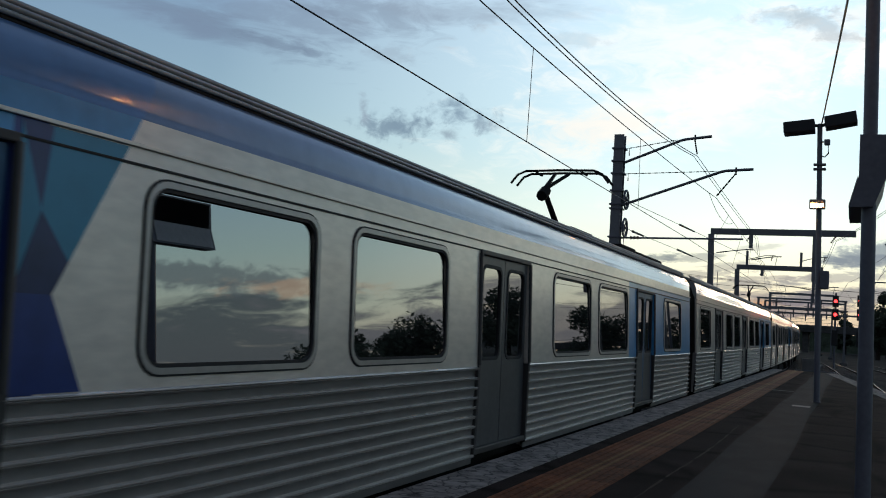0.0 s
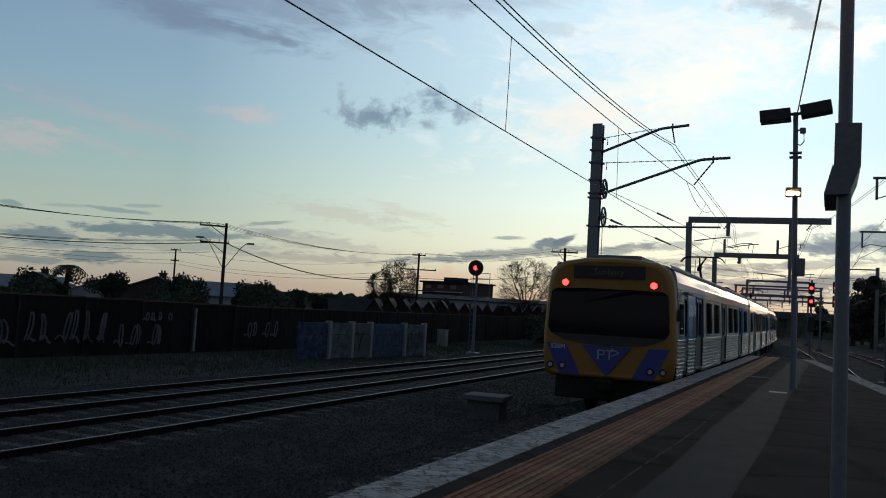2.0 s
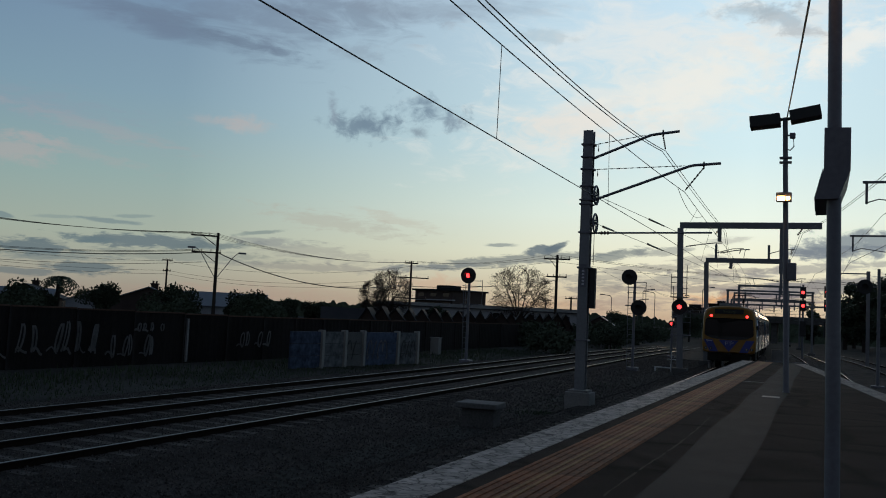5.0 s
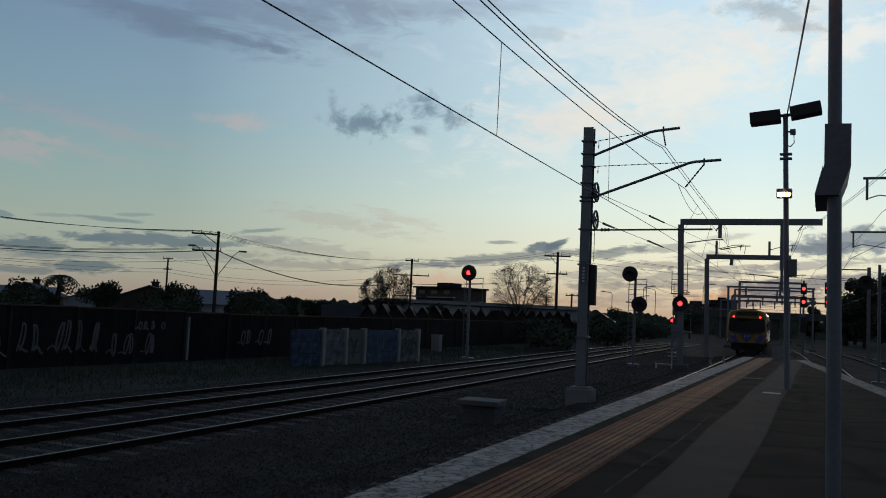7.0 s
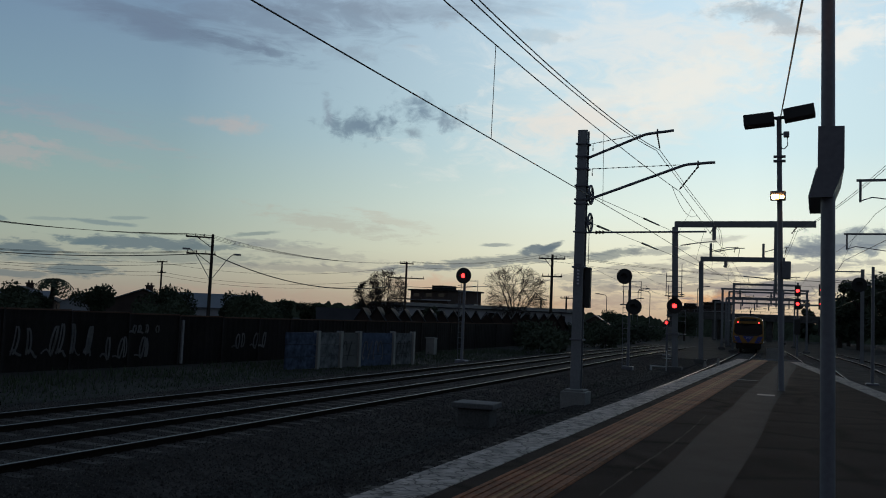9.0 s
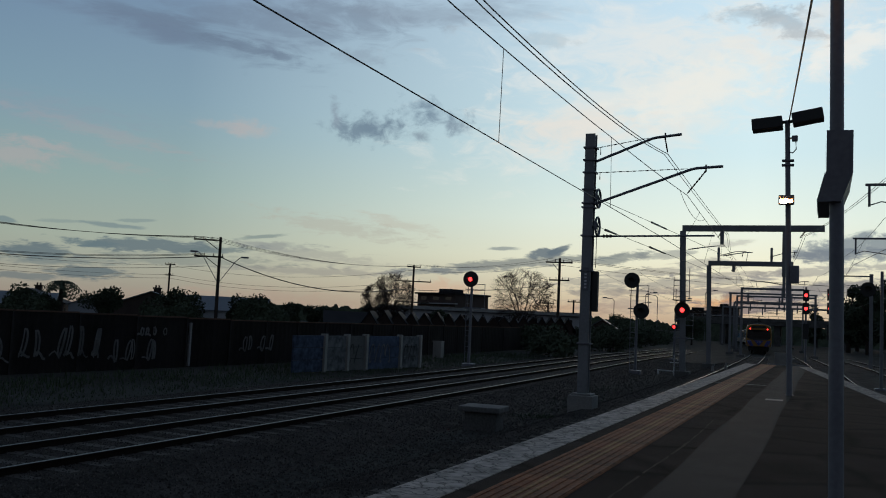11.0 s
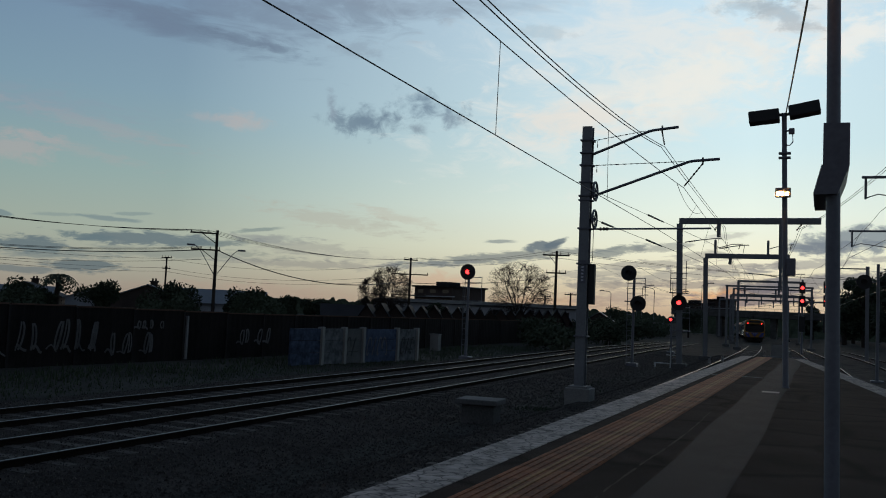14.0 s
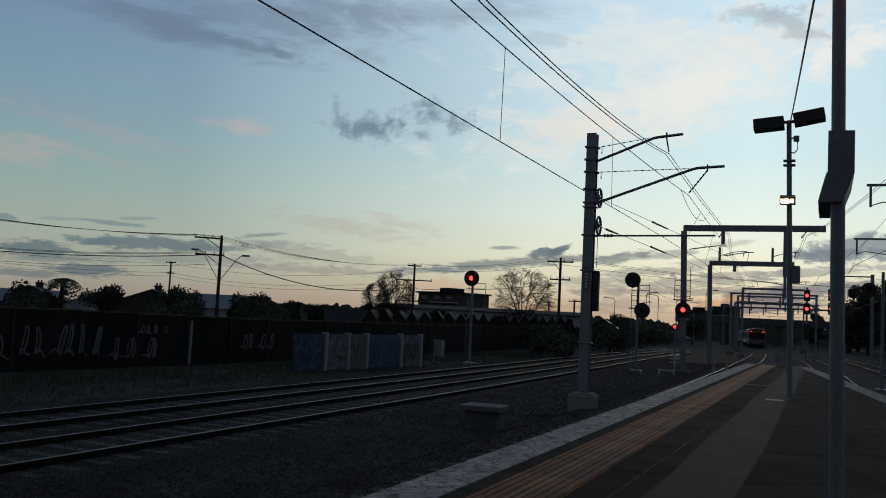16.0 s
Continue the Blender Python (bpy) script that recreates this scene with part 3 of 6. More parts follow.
YELLOW = material("yellow_cab", (0.23, 0.113, 0.014), 0.42, vary=0.14, grain=22, stain=1.1, bump=0.03)
PURPLE = material("blue_stripe", (0.030, 0.040, 0.20), 0.42, vary=0.15, grain=20, stain=1.5, bump=0.02)
PALE = material("pale_marking", (0.50, 0.50, 0.55), 0.5, vary=0.1, bump=0)
FADED = material("faded_marking", (0.58, 0.60, 0.64), 0.5, vary=0.4, grain=9, stain=3, bump=0)
MARK = material("grey_white_marking", (0.26, 0.27, 0.33), 0.5, vary=0.15, bump=0)
FRAME_GREY = material("window_frame", (0.42, 0.40, 0.37), 0.35, 0.5, vary=0.15, grain=14, stain=1.5, bump=0.02)
DOOR_EDGE = material("door_edge", (0.045, 0.044, 0.043), 0.5, 0.2, vary=0.2, grain=14, stain=1.5, bump=0.02)
RUBBER = material("rubber", (0.012, 0.012, 0.012), 0.7, vary=0.2, bump=0.02)
UNDER = material("underframe", (0.02, 0.018, 0.016), 0.85, vary=0.4, grain=20, stain=2, bump=0.2)
for lacquered, amount in ((STAINLESS, 0.7), (COVE_STEEL, 1.0), (COVE_BLUE, 0.4), (COVE_RED, 0.6), (LIVERY, 0.2), (LIVERY_DARK, 0.2), (LIVERY_TEAL, 0.2), (LIVERY_NAVY, 0.2)):
    bsdf = lacquered.node_tree.nodes["Principled BSDF"]
    bsdf.inputs["Coat Weight"].default_value, bsdf.inputs["Coat Roughness"].default_value = amount, 0.10
SIGN_ON = glow("destination_letters", (0.34, 0.42, 0.20), 0.006)
TAIL_ON = glow("tail_light_red", (1.0, 0.022, 0.018), 10.0)
LAMP_OFF = material("lamp_lens", (0.6, 0.6, 0.64), 0.25, 0.7, vary=0.1, bump=0)


def glass(name, colour, ior, rough=0.015):
    m = bpy.data.materials.new(name)
    m.use_nodes = True
    b = m.node_tree.nodes["Principled BSDF"]
    b.inputs["Base Color"].default_value, b.inputs["Roughness"].default_value, b.inputs["IOR"].default_value = (*colour, 1), rough, ior
    return m


TINTED = glass("tinted_window", (0.008, 0.009, 0.010), 6.0)
WINDSCREEN = glass("windscreen", (0.008, 0.008, 0.009), 1.40, 0.05)

CAB_PANE = glass("cab_window", (0.008, 0.009, 0.010), 2.1)
CAR_L, PITCH = 21.1, 21.9
Z_BOT, Z_BELT, Z_GUT, Z_BEAD = 1.10, 1.925, 3.08, 3.50
LEAN = 2.6
PANE_UP = 1.1         # the panes stand this much nearer upright


def side_x(z):
    """How far out the side stands: upright below the belt, leaning in above."""
    return 1.525 if z <= Z_BELT else 1.525 - (z - Z_BELT) * math.tan(radians(LEAN))


def on_side(s, z, out=0.0):
    return pose(side_x(z) + out, s, z, 0, -LEAN if z > Z_BELT else 0, 0) @ pose(0, 0, 0, 0, 0, 90)


DOORS = [(3.08, 4.42), (9.5, 10.83), (16.05, 17.38)]
WINDOWS = [(5.23, 6.70), (7.21, 8.73), (11.73, 13.28), (13.74, 15.38), (18.3, 20.0)]
CAB_DOOR, CAB_WINDOW = (1.0, 1.66), (0.09, 0.84)
FRONT = -0.10       # where the steel side meets the cab moulding


def wall_sheet(spans, z_cuts, holes, colour_of, mats):
    """A side wall as a sheet with real openings; holes are (s0, s1, z0, z1)."""
    bm = bmesh.new()
    s_cuts = sorted({*spans, *[h[0] for h in holes], *[h[1] for h in holes]})
    z_cuts = sorted({*z_cuts, *[h[2] for h in holes], *[h[3] for h in holes]})
    grid = {(i, j): bm.verts.new((side_x(z), s, z)) for i, s in enumerate(s_cuts) for j, z in enumerate(z_cuts)}
    for i in range(len(s_cuts) - 1):
        for j in range(len(z_cuts) - 1):
            s, z = (s_cuts[i] + s_cuts[i + 1]) / 2, (z_cuts[j] + z_cuts[j + 1]) / 2
            if any(h[0] < s < h[1] and h[2] < z < h[3] for h in holes):
                continue
            f = bm.faces.new((grid[i, j], grid[i + 1, j], grid[i + 1, j + 1], grid[i, j + 1]))
            f.material_index = colour_of(s, z)
    bmesh.ops.delete(bm, geom=[v for v in bm.verts if not v.link_faces], context="VERTS")
    bmesh.ops.solidify(bm, geom=bm.faces[:], thickness=0.04)
    return mesh_of("side_panel", bm, mats)


def window_parts(parent, s0, s1, z0, z1, m, radius=0.10, pane=None):
    w, h, sc, zc = s1 - s0, z1 - z0, (s0 + s1) / 2, (z0 + z1) / 2
    bm = bmesh.new()
    ring_prism(bm, rounded(w + 0.085, h + 0.085, radius + 0.045), rounded(w + 0.02, h + 0.02, radius + 0.015), 0.03, on_side(sc, zc, 0.012))
    fr = part("window", fix(bm), FRAME_GREY, parent, "grey metal-framed window with rounded corners", at=m)
    bm = bmesh.new()
    prism(bm, rounded(w + 0.01, h + 0.01, radius), 0.008, on_side(sc, zc, -0.012) @ pose(0, 0, 0, -PANE_UP, 0, 0))
    part("pane", fix(bm), pane or TINTED, fr, "tinted glass mirroring the sky")
    for grow, thick, out in ((0.022, 0.022, 0.004), (0.108, 0.011, 0.007)):
        bm = bmesh.new()
        ring_prism(bm, rounded(w + grow, h + grow, radius + grow / 2), rounded(w + grow - 2 * thick, h + grow - 2 * thick, radius + grow / 2 - thick / 2), 0.012, on_side(sc, zc, out))
        part("gasket", fix(bm), RUBBER, fr, "thin black rubber seal")


def leaf_parts(parent, s0, s1, m, z0=1.19, z1=2.95, win=(2.0, 2.85), upper=None):
    w, h, sc, zc = s1 - s0, z1 - z0, (s0 + s1) / 2, (z0 + z1) / 2
    tilt = pose(1.525 - 0.045, sc, zc, 0, -1.2, 0) @ pose(0, 0, 0, 0, 0, 90)
    ww, wh, wz = w - 0.20, win[1] - win[0], (win[0] + win[1]) / 2 - zc
    bm = bmesh.new()
    inner = [(u, v + wz) for u, v in rounded(ww, wh, 0.08)]
    ring_prism(bm, rounded(w - 0.012, h, 0.015), inner, 0.03, tilt)
    for f in bm.faces:
        if upper is not None and f.calc_center_median().z > 1.95:
            f.material_index = 1
    leaf = part("door_leaf", mesh_of("door_leaf", fix(bm), [DOOR_GREY, upper or DOOR_GREY]), None, parent, "grey sliding door leaf with a tall window", at=m)
    bm = bmesh.new()
    prism(bm, [(u, v + wz) for u, v in rounded(ww + 0.01, wh + 0.01, 0.08)], 0.01, tilt @ pose(0, 0.01, 0))
    part("pane", fix(bm), TINTED, leaf)
    bm = bmesh.new()
    ring_prism(bm, [(u, v + wz) for u, v in rounded(ww + 0.05, wh + 0.05, 0.1)], [(u, v + wz) for u, v in rounded(ww - 0.01, wh - 0.01, 0.08)], 0.02, tilt @ pose(0, -0.008, 0))
    part("window_gasket", fix(bm), RUBBER, leaf)


def build_car(cab, cove, label):
    car = thing("train_carriage", label, "train carriage", group="carriages of the train")
    turns = [Matrix.Identity(4), pose(0, CAR_L, 0, 0, 0, 180)]
    wins = WINDOWS + ([] if cab else [(0.5, 2.2)])
    doors = list(DOORS)
    for k, m in enumerate(turns):
        near = k == 0
        holes = [(a, b, 2.03, 2.90) for a, b in wins] + [(a, b, 1.10, 2.96) for a, b in doors]
        if cab and near:
            holes += [(*CAB_DOOR, 1.10, 2.96), (*CAB_WINDOW, 2.05, 2.74)]
        upper_holes = [(a, b, max(c, Z_BELT), d) for a, b, c, d in holes]

        def colour_of(s, z):
            if s < 4.55 and cab:
                return 2 if 4.42 < s else 1
            return 1 if s > 15.5 else 0

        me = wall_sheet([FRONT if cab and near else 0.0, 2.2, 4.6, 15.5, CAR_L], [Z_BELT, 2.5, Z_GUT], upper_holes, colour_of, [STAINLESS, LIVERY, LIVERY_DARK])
        part("side_panel", me, None, car, "brushed steel side with blue panels", at=m)
        # ribbed lower side, between the doors
        cuts = sorted([d for d in doors] + ([CAB_DOOR] if cab and near else []))
        edges = [FRONT if cab and near else 0.0] + [v for d in cuts for v in (d[0] - 0.03, d[1] + 0.03)] + [CAR_L]
        for a, b in zip(edges[::2], edges[1::2]):
            bm = bmesh.new()
            # flat sheet with narrow double-crested ribs standing out of it
            prof, lit_faces = [(1.525, Z_BELT)], []
            for i in range(10):
                z = Z_BELT - 0.004 - i * 0.0868
                lit_faces += [len(prof) - 1, len(prof), len(prof) + 1, len(prof) + 3]
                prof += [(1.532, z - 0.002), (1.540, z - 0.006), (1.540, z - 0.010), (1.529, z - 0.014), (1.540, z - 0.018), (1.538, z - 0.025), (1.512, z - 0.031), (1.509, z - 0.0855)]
            prof += [(1.48, Z_BOT - 0.02)]
            ra, rb = [bm.verts.new((x, a, z)) for x, z in prof], [bm.verts.new((x, b, z)) for x, z in prof]
            for i in range(len(prof) - 1):
                f = bm.faces.new((ra[i], ra[i + 1], rb[i + 1], rb[i]))
                # upper faces of each rib get the pale copy, a highlight held in colour
                f.material_index = 1 if i in lit_faces else 0
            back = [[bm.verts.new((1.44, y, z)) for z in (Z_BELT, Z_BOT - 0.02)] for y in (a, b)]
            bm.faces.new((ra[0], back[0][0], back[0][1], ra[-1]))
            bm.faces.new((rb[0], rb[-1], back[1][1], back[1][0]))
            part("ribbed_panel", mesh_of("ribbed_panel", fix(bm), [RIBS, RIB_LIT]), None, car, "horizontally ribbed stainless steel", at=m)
        for a, b in wins:
            window_parts(car, a, b, 2.03, 2.90, m)
        for i, (a, b) in enumerate(doors):
            blue = (cab and i == 0) or i == 2
            mid = (a + b) / 2
            leaf_parts(car, a, mid, m, upper=DOOR_BLUE if blue else None)
            leaf_parts(car, mid, b, m, upper=DOOR_BLUE if blue else None)
            bm = bmesh.new()
            box(bm, 1.40, 1.535, a - 0.02, b + 0.02, 1.13, 1.185, 0.008)
            box(bm, side_x(2.99) - 0.05, side_x(2.99) + 0.02, a - 0.03, b + 0.03, 2.955, 3.0, 0.008)
            for e in (a - 0.025, b + 0.025):
                box(bm, 1.44, 1.54, e - 0.025, e + 0.025, 1.14, 1.94, 0.006)
                rod(bm, (1.53, e, 1.94), (side_x(2.96) + 0.005, e, 2.96), 0.024, seg=6)
            part("door_frame", bm, DOOR_EDGE, car, at=m)
        if cab and near:
            window_parts(car, *CAB_WINDOW, 2.05, 2.74, m, 0.06, CAB_PANE)
            leaf_parts(car, *CAB_DOOR, m, upper=DOOR_BLUE)
            bm = bmesh.new()
            box(bm, 1.46, 1.60, 0.80, 1.70, 2.985, 3.03, 0.01)
            part("rain_hood", bm, GALV, car)
            bm = bmesh.new()
            box(bm, 1.50, 1.61, -0.15, -0.11, 2.34, 2.60, 0.012)
            rod(bm, (1.44, -0.05, 2.48), (1.54, -0.13, 2.48), 0.012, seg=6)
            part("mirror", bm, BLACK, car)
            # livery shapes laid on the steel beside the first door
            hub = (4.58, 2.70)
            for pts, mt in (([(4.46, 1.93), (4.85, 1.93), (4.66, 2.346), (4.46, 2.346)], LIVERY_DARK), ([(4.46, 2.346), (4.66, 2.346), (4.74, 2.49), hub], LIVERY_NAVY),
                            ([hub, (4.74, 2.49), (5.06, 3.065), (4.62, 3.065)], LIVERY_TEAL), ([hub, (4.62, 3.065), (4.46, 3.065)], LIVERY_NAVY), ([(4.46, 3.065), hub, (4.46, 2.36)], LIVERY_TEAL),
                            ([(1.70, 1.95), (2.12, 1.95), (1.92, 2.30)], LIVERY_TEAL), ([(2.30, 1.95), (3.02, 1.95), (3.02, 2.46), (2.62, 2.56)], LIVERY_NAVY),
                            ([(0.28, 1.95), (0.56, 1.95), (0.50, 2.05), (0.36, 2.05)], LIVERY_NAVY), ([(FRONT + 0.01, 2.79), (0.50, 2.79), (0.50, 3.065), (FRONT + 0.01, 3.065)], NUMBER_PANEL)):
                bm = bmesh.new()
                vs = [bm.verts.new((side_x(z) + 0.004, s, z)) for s, z in pts]
                vi = [bm.verts.new((side_x(z) - 0.004, s, z)) for s, z in pts]
                bm.faces.new(vs)
                bm.faces.new(vi[::-1])
                for i in range(len(pts)):
                    bm.faces.new((vs[i], vi[i], vi[(i + 1) % len(pts)], vs[(i + 1) % len(pts)]))
                part("livery_shape", fix(bm), mt, car)
            # operator's marking as plain bars, and the carriage number
            bm = bmesh.new()
            for i in range(5):
                vs = box(bm, side_x(2.62) + 0.003, side_x(2.62) + 0.008, 1.74 + i * 0.262, 1.93 + i * 0.262, 2.47 + 0.02 * (i % 2), 2.78 - 0.02 * (i % 3))
            part("marking", bm, FADED, car, "pale worn marking")
            me = lettering("526M", 0.20)
            me.materials.append(PALE)
            part("carriage_number", me, None, car, "white number 526M", at=pose(side_x(2.88) + 0.006, 0.14, 2.88, 90, 0, 90))
        bm = bmesh.new()
        box(bm, side_x(Z_GUT) - 0.02, side_x(Z_GUT) + 0.018, 0.0, CAR_L, Z_GUT - 0.008, Z_GUT + 0.012, 0.004)
        g = part("gutter", bm, STAINLESS, car, at=m)
        bm = bmesh.new()
        box(bm, side_x(2.965) - 0.01, side_x(2.965) + 0.008, 1.7 if cab else 0.0, CAR_L, 2.985, 2.997)
        part("seam", bm, RUBBER, g)
    # cove and roof
    curve = [(1.459, 3.215), (1.455, 3.27), (1.447, 3.33), (1.428, 3.39), (1.392, 3.445), (1.345, 3.48), (1.295, Z_BEAD)]
    band = [(1.465, Z_GUT + 0.015), (1.459, 3.215)]
    roofline = [(1.30, Z_BEAD - 0.005), (1.31, Z_BEAD + 0.03), (1.24, 3.56), (0.95, 3.64), (0.5, 3.70), (0.0, 3.72)]
    for name, prof, mt, first in (("cove", curve, cove, COVE_BLUE), ("cove", [(-x, z) for x, z in curve[::-1]], cove, COVE_BLUE),
                                  ("cant_band", band, STAINLESS if cove is not COVE_RED else COVE_RED, LIVERY), ("cant_band", [(-x, z) for x, z in band[::-1]], STAINLESS, LIVERY),
                                  ("roof", roofline + [(-x, z) for x, z in roofline[-2::-1]], ROOF, ROOF)):
        bm = bmesh.new()
        rows = [[bm.verts.new((x, y if y != 6.2 else 5.06 + (z - 3.06) * 0.55, z)) for x, z in prof] for y in (FRONT if cab else 0.0, 6.2, CAR_L)]
        for i in range(len(prof) - 1):
            for k in (0, 1):
                f = bm.faces.new((rows[k][i], rows[k][i + 1], rows[k + 1][i + 1], rows[k + 1][i]))
                f.material_index, f.smooth = (1 if k == 0 and cab else 0), name == "cove"
        bmesh.ops.solidify(bm, geom=bm.faces[:], thickness=0.03)
        part(name, mesh_of(name, fix(bm), [mt, first]), None, car, {"cove": "glossy painted roof curve", "cant_band": "steel band over the gutter", "roof": "grey roof"}[name])
    for sd in (-1, 1):
        for out, z, r, mt in ((1.312, Z_BEAD - 0.005, 0.014, UNDER), (1.322, Z_BEAD + 0.022, 0.013, ROOF_BEAD), (1.318, Z_BEAD + 0.052, 0.014, ROOF_BEAD), (1.300, Z_BEAD + 0.082, 0.016, ROOF_BEAD)):
            bm = bmesh.new()
            rod(bm, (sd * out, FRONT if cab else 0.0, z), (sd * out, CAR_L, z), r, seg=6)
            part("roof_bead", bm, mt, car)
    # ends, underframe, bogies
    bm = bmesh.new()
    for y in ((CAR_L - 0.05,) if cab else (0.02, CAR_L - 0.05)):
        prism(bm, [(1.48, Z_BOT), (1.50, 1.9), (1.44, 3.05), (1.27, Z_BEAD), (0.9, 3.60), (0, 3.66), (-0.9, 3.60), (-1.27, Z_BEAD), (-1.44, 3.05), (-1.50, 1.9), (-1.48, Z_BOT)], 0.05, pose(0, y, 0))
    box(bm, -1.40, 1.40, 0.05, CAR_L - 0.05, 1.02, 1.12)
    part("carriage_end", fix(bm), UNDER, car)
    bm = bmesh.new()
    box(bm, -1.2, 1.2, CAR_L, CAR_L + 0.8, 1.15, 3.3, 0.05)
    part("gangway", bm, RUBBER, car)
    bm = bmesh.new()
    for a, b, w in ((5.8, 8.2, 1.25), (8.6, 11.2, 1.2), (11.6, 14.6, 1.25)):
        box(bm, -w, w, a, b, 0.35, 1.03, 0.04)
    part("underfloor_box", bm, UNDER, car)
    for yb in (2.9, CAR_L - 2.9):
        bm = bmesh.new()
        for sd in (-1, 1):
            box(bm, sd * 1.05 - 0.06, sd * 1.05 + 0.06, yb - 1.6, yb + 1.6, 0.42, 0.68, 0.03)
            for dy in (-1.15, 1.15):
                rod(bm, (sd * 0.72, yb + dy, 0.46), (sd * 0.87, yb + dy, 0.46), 0.46, seg=20)
                box(bm, sd * 1.05 - 0.1, sd * 1.05 + 0.1, yb + dy - 0.16, yb + dy + 0.16, 0.32, 0.62, 0.03)
        box(bm, -1.05, 1.05, yb - 0.2, yb + 0.2, 0.45, 0.7, 0.03)
        part("bogie", bm, UNDER, car, "dark bogie with steel wheels")
    return car


def cab_front(car):
    """The yellow cab end, with windscreen, sign, lamps and stripes."""
    half = [(1.30, 0.93), (1.46, 1.0), (1.525, 1.5), (1.525, 1.95), (1.465, 3.02), (1.43, 3.25), (1.31, 3.48), (1.08, 3.61), (0.6, 3.69), (0.0, 3.71)]
    loop = half + [(-x, z) for x, z in half[-2::-1]]
    bm = bmesh.new()
    # (inward push, shrink) of the shell from the body to the nose
    rings = []
    for y, k in ((FRONT, 1.0), (-0.17, 0.998), (-0.27, 0.985), (-0.345, 0.955), (-0.385, 0.90)):
        rings.append([bm.verts.new((x * k, y - 0.04 * (1 - (x / 1.525) ** 2) * (1 if y < 0 else 0), 2.2 + (z - 2.2) * (1 - (1 - k) * 0.75))) for x, z in loop])
    n = len(loop)
    for a, b in zip(rings, rings[1:]):
        for i in range(n):
            bm.faces.new((a[i], a[(i + 1) % n], b[(i + 1) % n], b[i])).smooth = True
    last = rings[-1]
    for i in range(n // 2):
        j = n - 1 - i
        if i + 1 < j:
            bm.faces.new([last[i], last[i + 1], last[j - 1], last[j]] if i + 1 != j - 1 else [last[i], last[i + 1], last[j]])
    part("cab_shell", fix(bm), YELLOW, car, "faded yellow moulded cab end")

    def nose_y(x):
        return -0.425 + 0.042 * (x / 1.45) ** 2

    def skin(name, pts, mt, out, label="", parent=car, thick=0.012):
        """A flat shape laid on the nose."""
        b2 = bmesh.new()
        va = [b2.verts.new((x, nose_y(x) - out, z)) for x, z in pts]
        vb = [b2.verts.new((x, nose_y(x) - out + thick, z)) for x, z in pts]
        b2.faces.new(va)
        b2.faces.new(vb[::-1])
        m = len(pts)
        for i in range(m):
            b2.faces.new((va[i], vb[i], vb[(i + 1) % m], va[(i + 1) % m]))
        bmesh.ops.triangulate(b2, faces=[f for f in b2.faces if len(f.verts) > 4])
        return part(name, fix(b2), mt, parent, label)

    ws = [(-1.22, 2.96), (-1.33, 2.88), (-1.37, 2.4), (-1.38, 2.05), (-1.30, 1.93), (-1.0, 1.79), (-0.6, 1.74), (0.0, 1.72), (0.6, 1.74), (1.0, 1.79), (1.30, 1.93), (1.38, 2.05), (1.37, 2.4), (1.33, 2.88), (1.22, 2.96), (0.5, 2.98), (-0.5, 2.98)]
    skin("windscreen", ws, WINDSCREEN, 0.012, "wide dark windscreen")
    sg = skin("destination_sign", [(-0.82, 3.215), (0.80, 3.235), (0.80, 3.515), (-0.82, 3.495)], BLACK, 0.03, "black destination display", thick=0.05)
    me = lettering("Sunbury", 0.21)
    me.materials.append(SIGN_ON)
    part("sign_letters", me, None, sg, "pale green glowing word Sunbury", at=pose(0.0, nose_y(0) - 0.036, 3.36, 90, 0, 0))
    for x in (-1.008, 1.008):
        b2 = bmesh.new()
        rod(b2, (x, -0.36, 3.095), (x, nose_y(x) - 0.025, 3.095), 0.085, seg=20)
        lamp = part("lamp_ring", b2, BLACK, car)
        b2 = bmesh.new()
        rod(b2, (x, -0.37, 3.095), (x, nose_y(x) - 0.03, 3.095), 0.075, seg=20)
        part("tail_light", b2, TAIL_ON, lamp, "glowing red tail light")
    for x in (-1.28, -1.0, 1.0, 1.28):
        b2 = bmesh.new()
        rod(b2, (x, -0.34, 1.19), (x, nose_y(x) - 0.02, 1.19), 0.088, seg=20)
        lamp = part("lamp_ring", b2, BLACK, car)
        b2 = bmesh.new()
        rod(b2, (x, -0.34, 1.19), (x, nose_y(x) - 0.03, 1.19), 0.066, 0.045, seg=20)
        part("headlamp", b2, LAMP_OFF, lamp, "unlit round headlamp")
    skin("stripe", [(-1.41, 1.69), (-0.93, 1.69), (-0.58, 1.0), (-1.05, 1.0)], PURPLE, 0.006, "blue diagonal stripe")
    skin("stripe", [(0.96, 1.70), (1.42, 1.70), (1.06, 1.0), (0.60, 1.0)], PURPLE, 0.006, "blue diagonal stripe")
    tri = skin("triangle", [(-0.56, 1.69), (0.56, 1.69), (0.02, 1.02)], PURPLE, 0.006, "blue triangle")
    for x0, x1, z0, z1 in ((-0.27, -0.225, 1.32, 1.60), (-0.225, -0.10, 1.565, 1.60), (-0.225, -0.10, 1.44, 1.475), (-0.10, -0.065, 1.455, 1.585), (-0.03, 0.19, 1.565, 1.60), (0.06, 0.105, 1.32, 1.565)):
        skin("emblem", [(0.02 + 0.78 * x, 0.36 + 0.78 * z) for x, z in ((x0, z0), (x1, z0), (x1, z1), (x0, z1))], MARK, 0.010, parent=tri)
    skin("emblem", [(0.02 + 0.78 * x, 0.36 + 0.78 * z) for x, z in ((0.13, 1.655), (0.36, 1.545), (0.36, 1.515), (0.13, 1.61))], MARK, 0.011, parent=tri)
